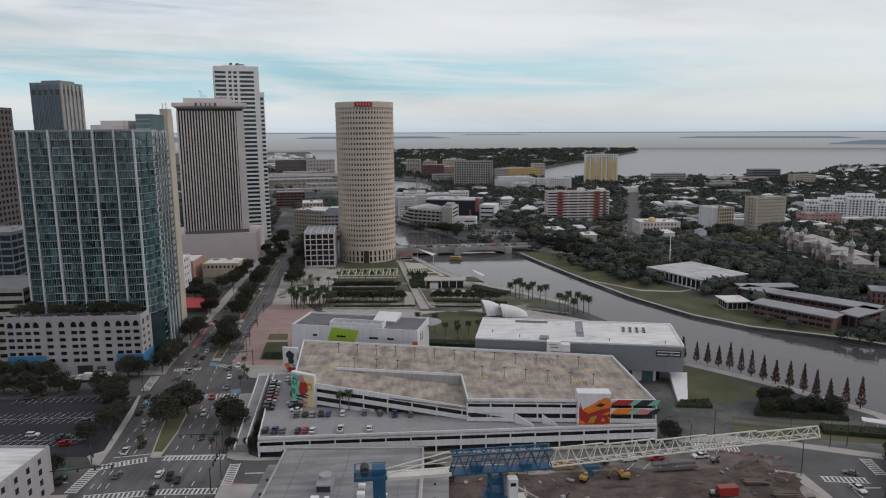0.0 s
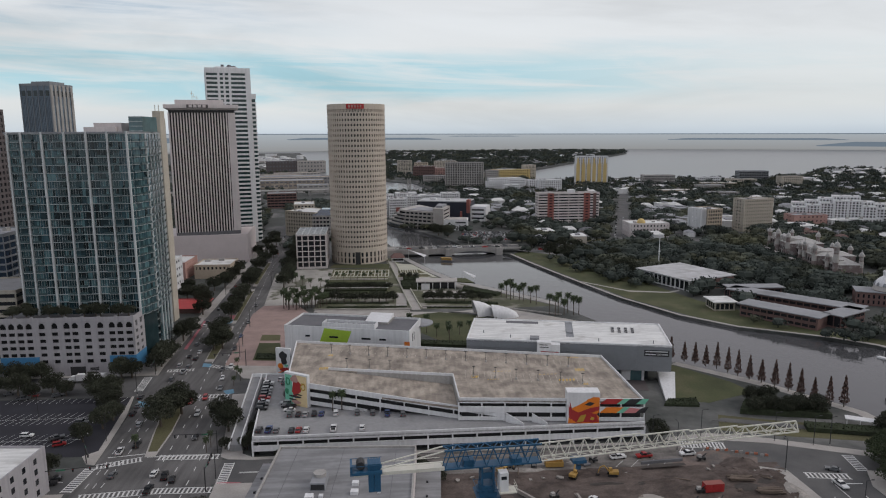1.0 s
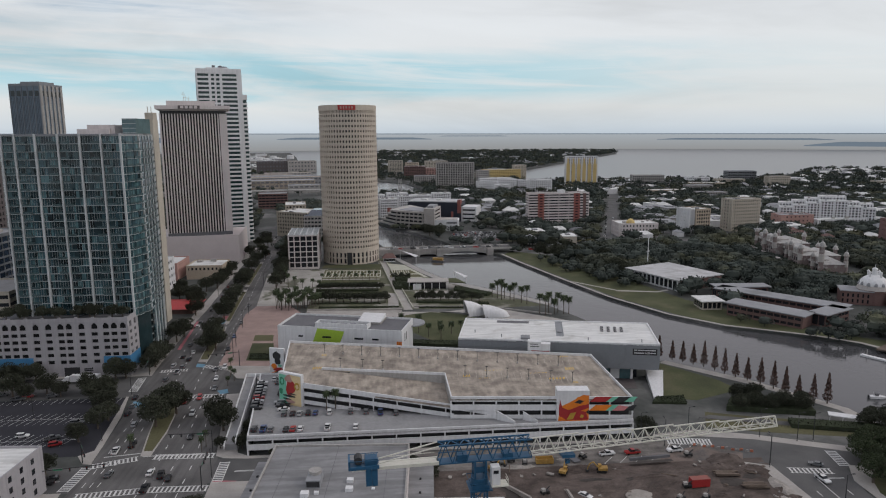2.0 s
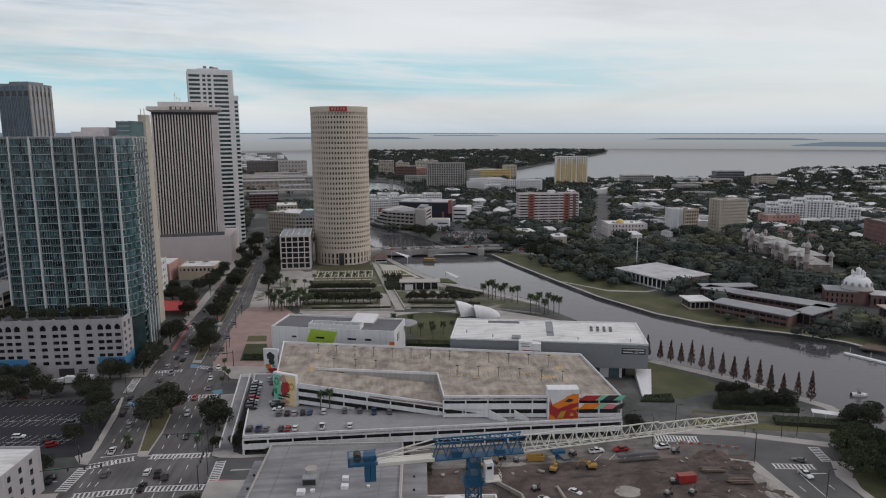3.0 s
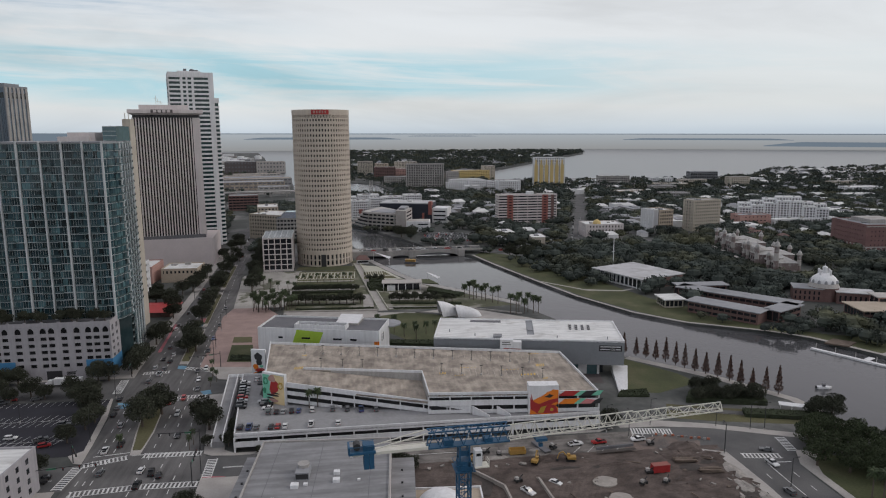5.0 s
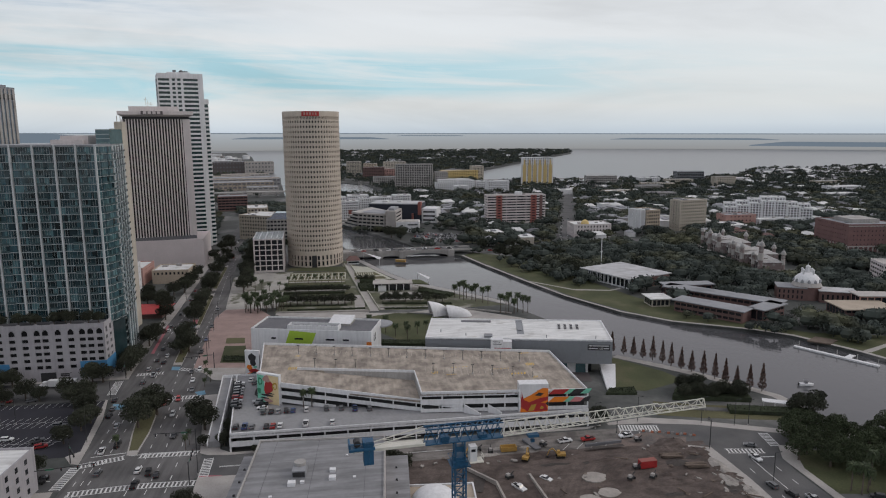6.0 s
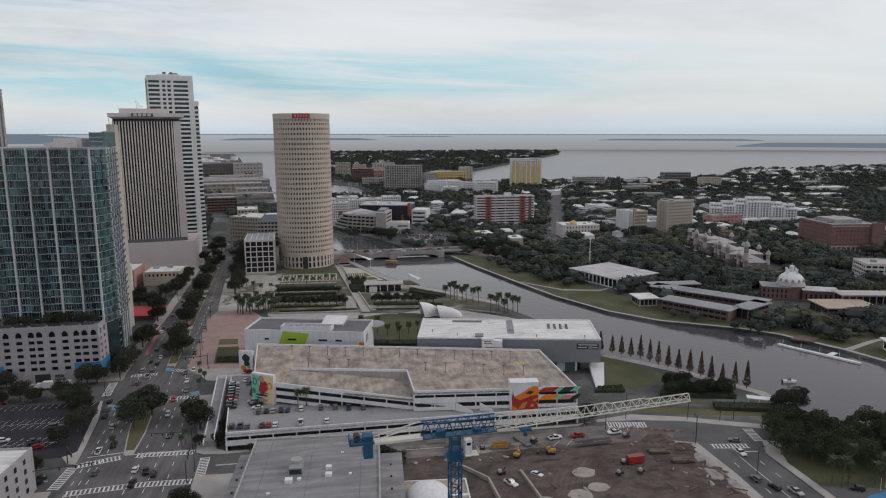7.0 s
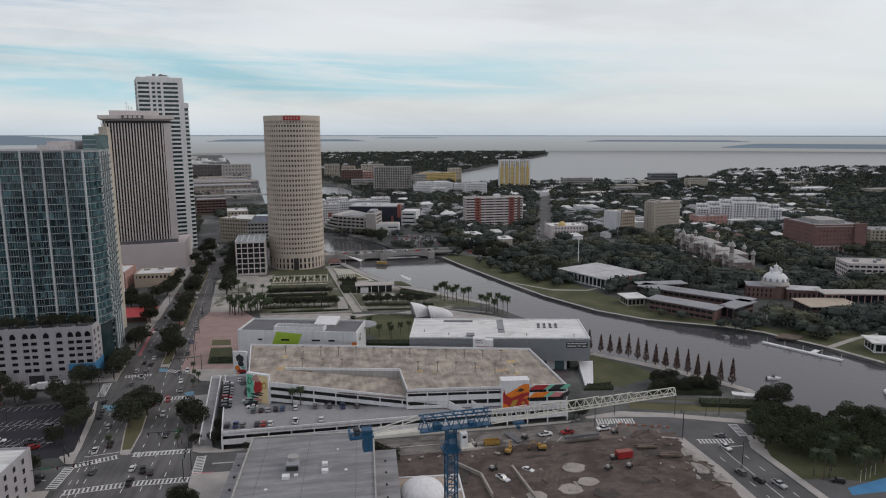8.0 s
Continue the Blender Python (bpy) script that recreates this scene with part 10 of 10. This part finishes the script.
# ---- woods ----
def woods(name, label, places, material, leaves, leaf, seed, trunks=True):
    """One mass of far trees: rough crowns of leaf clumps over short trunks."""
    rs = np.random.RandomState(seed)
    vs, fs, k = [], [], 0
    for x, y, s in places:
        n = leaves
        d = rs.normal(size=(n, 3))
        d /= np.linalg.norm(d, axis=1)[:, None]
        d[:, 2] = np.abs(d[:, 2]) * 1.1 - 0.25
        d *= (0.6 + 0.5 * rs.uniform(size=(n, 1)))
        lob = rs.uniform(-0.45, 0.45, size=(3, 2)) * s
        pick = rs.randint(0, 3, size=n)
        p = d * np.array([s * 0.5, s * 0.5, s * 0.42]) + np.array([x, y, s * 0.5])
        p[:, :2] += lob[pick]
        p[:, 2] += rs.uniform(-0.08, 0.1, size=3)[pick] * s
        v, f = leaf_quads(p, leaf * s / 9.0, rs.randint(1 << 30), 0.0)
        vs.append(v)
        fs.append(f + k)
        k += len(v)
        if trunks:
            ring = [(0.34, 0.28), (0.5, 0.52), (0.36, 0.78)]
            vs.append(np.array([(x + s * q * math.cos(1.047 * i) * (1 + 0.2 * math.sin(i * 2.3 + x)), y + s * q * math.sin(1.047 * i) * (1 + 0.2 * math.sin(i * 1.7 + y)), s * z) for j, (q, z) in enumerate(ring) for i in range(6)] + [(x, y, s * 0.88)]))
            fs.append(np.array([(6 * j + i, 6 * j + (i + 1) % 6, 6 * j + 6 + (i + 1) % 6, 6 * j + 6 + i) for j in range(2) for i in range(6)]) + k)
            fs.append(np.array([(12, 13, 14, 18), (14, 15, 16, 18), (16, 17, 12, 18)]) + k)
            k += 19
            a, h = s * 0.03, s * 0.5
            vs.append(np.array([(x - a, y - a, 0), (x + a, y - a, 0), (x + a, y + a, 0), (x - a, y + a, 0), (x - a, y - a, h), (x + a, y - a, h), (x + a, y + a, h), (x - a, y + a, h)]))
            fs.append(np.array([(0, 1, 5, 4), (1, 2, 6, 5), (2, 3, 7, 6), (3, 0, 4, 7)]) + k)
            k += 8
    ob = new(name, quads_mesh(name, np.concatenate(vs), np.concatenate(fs), M[material]))
    return tagged(ob, label, "trees", "", "stuff")


fr = random.Random(31)
near_w, far_w = [], []
hgrid = {}
for a, b in spots:
    hgrid.setdefault((int(a // 30), int(b // 30)), []).append((a, b))


def near_house(x, y, r=10):
    gx0, gy0 = int(x // 30), int(y // 30)
    return any(abs(x - a) < r and abs(y - b) < r for i in (-1, 0, 1) for j in (-1, 0, 1) for a, b in hgrid.get((gx0 + i, gy0 + j), ()))


tries = 0
while len(near_w) < 4100 and tries < 120000:
    tries += 1
    y = 300 + 950 * fr.random() ** 0.95
    x = fr.uniform(110, 0.86 * y + 150)
    if inside(WEST, x, y) and free(x, y, 3) and not near_house(x, y):
        if noise.noise((x * 0.012, y * 0.012, 2.0)) > -0.3 and inside(WEST, x - 20, y - 8):
            near_w.append((x, y, fr.uniform(7, 13)))
tries = 0
while len(far_w) < 5700 and tries < 160000:
    tries += 1
    y = 1100 + 3150 * fr.random() ** 1.2
    x = fr.uniform(-340, 0.9 * y + 150)
    if inside(WEST, x, y) and free(x, y, 3) and not near_house(x, y, 9 if y < 1650 else 17):
        far_w.append((x, y, fr.uniform(9, 15) * (1.0 if y < 2000 else 1.35)))
for i in range(34):
    u = fr.random()
    near_w.append((318 + 59 * u - fr.uniform(6, 20), 470 + 181 * u + fr.uniform(-4, 6), fr.uniform(8, 12)))
LAWN = [(112, 634), (150, 600), (172, 520), (186, 475), (165, 470), (146, 510), (128, 575)]
tries = 0
while tries < 46:
    x, y = fr.uniform(108, 190), fr.uniform(465, 640)
    if inside(LAWN, x, y):
        tries += 1
        near_w.append((x, y, fr.uniform(5, 9.5)))
for x, y in ((205, 372), (214, 362), (228, 340), (236, 336), (248, 334), (256, 340), (262, 348), (270, 340), (252, 352), (238, 330), (280, 352), (205, 447), (198, 440), (290, 372), (276, 366)):
    near_w.append((x, y, fr.uniform(5, 8.5)))
bank_line = [(111, 569), (132, 492), (147, 442), (169, 393), (192, 365), (231, 341), (247, 326), (264.5, 292)]
tries = 0
while tries < 150:
    k = fr.randrange(len(bank_line) - 1)
    (ax, ay), (bx, by), u = bank_line[k], bank_line[k + 1], fr.random()
    off = fr.uniform(13, 34)
    nx_, ny_ = (ay - by), (bx - ax)
    q = -off / math.hypot(nx_, ny_)
    x, y = ax + (bx - ax) * u - nx_ * -q, ay + (by - ay) * u - ny_ * -q
    tries += 1
    if inside(WEST, x, y) and not any(a - 2 < (inv @ Vector((x, y, 0))).x < c + 2 and b_ - 2 < (inv @ Vector((x, y, 0))).y < d_ + 2 for inv, a, b_, c, d_, ox, oy in PLOTS if abs(x - ox) < 200 and abs(y - oy) < 200):
        near_w.append((x, y, fr.uniform(4.5, 9)))
for i in range(44):
    u, v = fr.uniform(-6, 140), fr.uniform(-24, -11)
    ca, sa = math.cos(radians(261)), math.sin(radians(261))
    near_w.append((342 + u * ca - v * sa, 607 + u * sa + v * ca, fr.uniform(8.5, 12)))
woods("near_woods", "dense dark live oaks over the west bank", near_w, "leaf_hazed", 115, 1.5, 5)
woods("far_woods", "far dark tree canopy down to the bay", far_w, "leaf_hazed", 40, 2.6, 6, False)
east_w = []
tries = 0
for _ in range(170):
    u = fr.random()
    east_w.append((-172 + 100 * u + fr.uniform(-6, 6), fr.uniform(985, 1120), fr.uniform(7, 11)))
while len(east_w) < 1250 and tries < 30000:
    tries += 1
    y = fr.uniform(640, 2600)
    x = fr.uniform(-0.42 * y - 60, -40 - 0.09 * y)
    if inside(EAST, x, y) and free(x, y, 4) and not (-0.12 * y - 72 < x < -0.12 * y - 28):
        east_w.append((x, y, fr.uniform(6, 10)))
for _ in range(210):
    y = fr.uniform(660, 960)
    x = -0.12 * y + (fr.uniform(-92, -66) if fr.random() < 0.5 else fr.uniform(-36, -10))
    if inside(EAST, x, y) and free(x, y, 2):
        east_w.append((x, y, fr.uniform(4.5, 8)))
woods("town_trees", "scattered dark trees between the downtown blocks", east_w, "leaf_hazed", 50, 2.0, 7)
bank_w = [(44 + 9 * i - 40 + fr.uniform(-3, 3), 742 - 5 * i + 58 + fr.uniform(-4, 4), fr.uniform(6, 10)) for i in range(9)] + [(60 + i * 2.5, 700 - i * 4, fr.uniform(5, 8)) for i in range(8)]
for _ in range(120):
    x, y = fr.uniform(20, 215), fr.uniform(668, 830)
    if inside(WEST, x - 5, y - 5) and free(x, y, 1) and not (y < 0.262 * x + 622 + 22 and y > 0.262 * x + 590):
        bank_w.append((x, y, fr.uniform(4, 8)))
for _ in range(60):
    x, y = fr.uniform(268, 335), fr.uniform(300, 350)
    if inside(WEST, x - 10, y - 10) and abs(y - 303 - (x - 292) * 0.28) > 4:
        bank_w.append((x, y, fr.uniform(5, 9)))
woods("bank_trees", "dark trees on the river bank below the offices", bank_w, "leaf_hazed", 110, 2.0, 8)
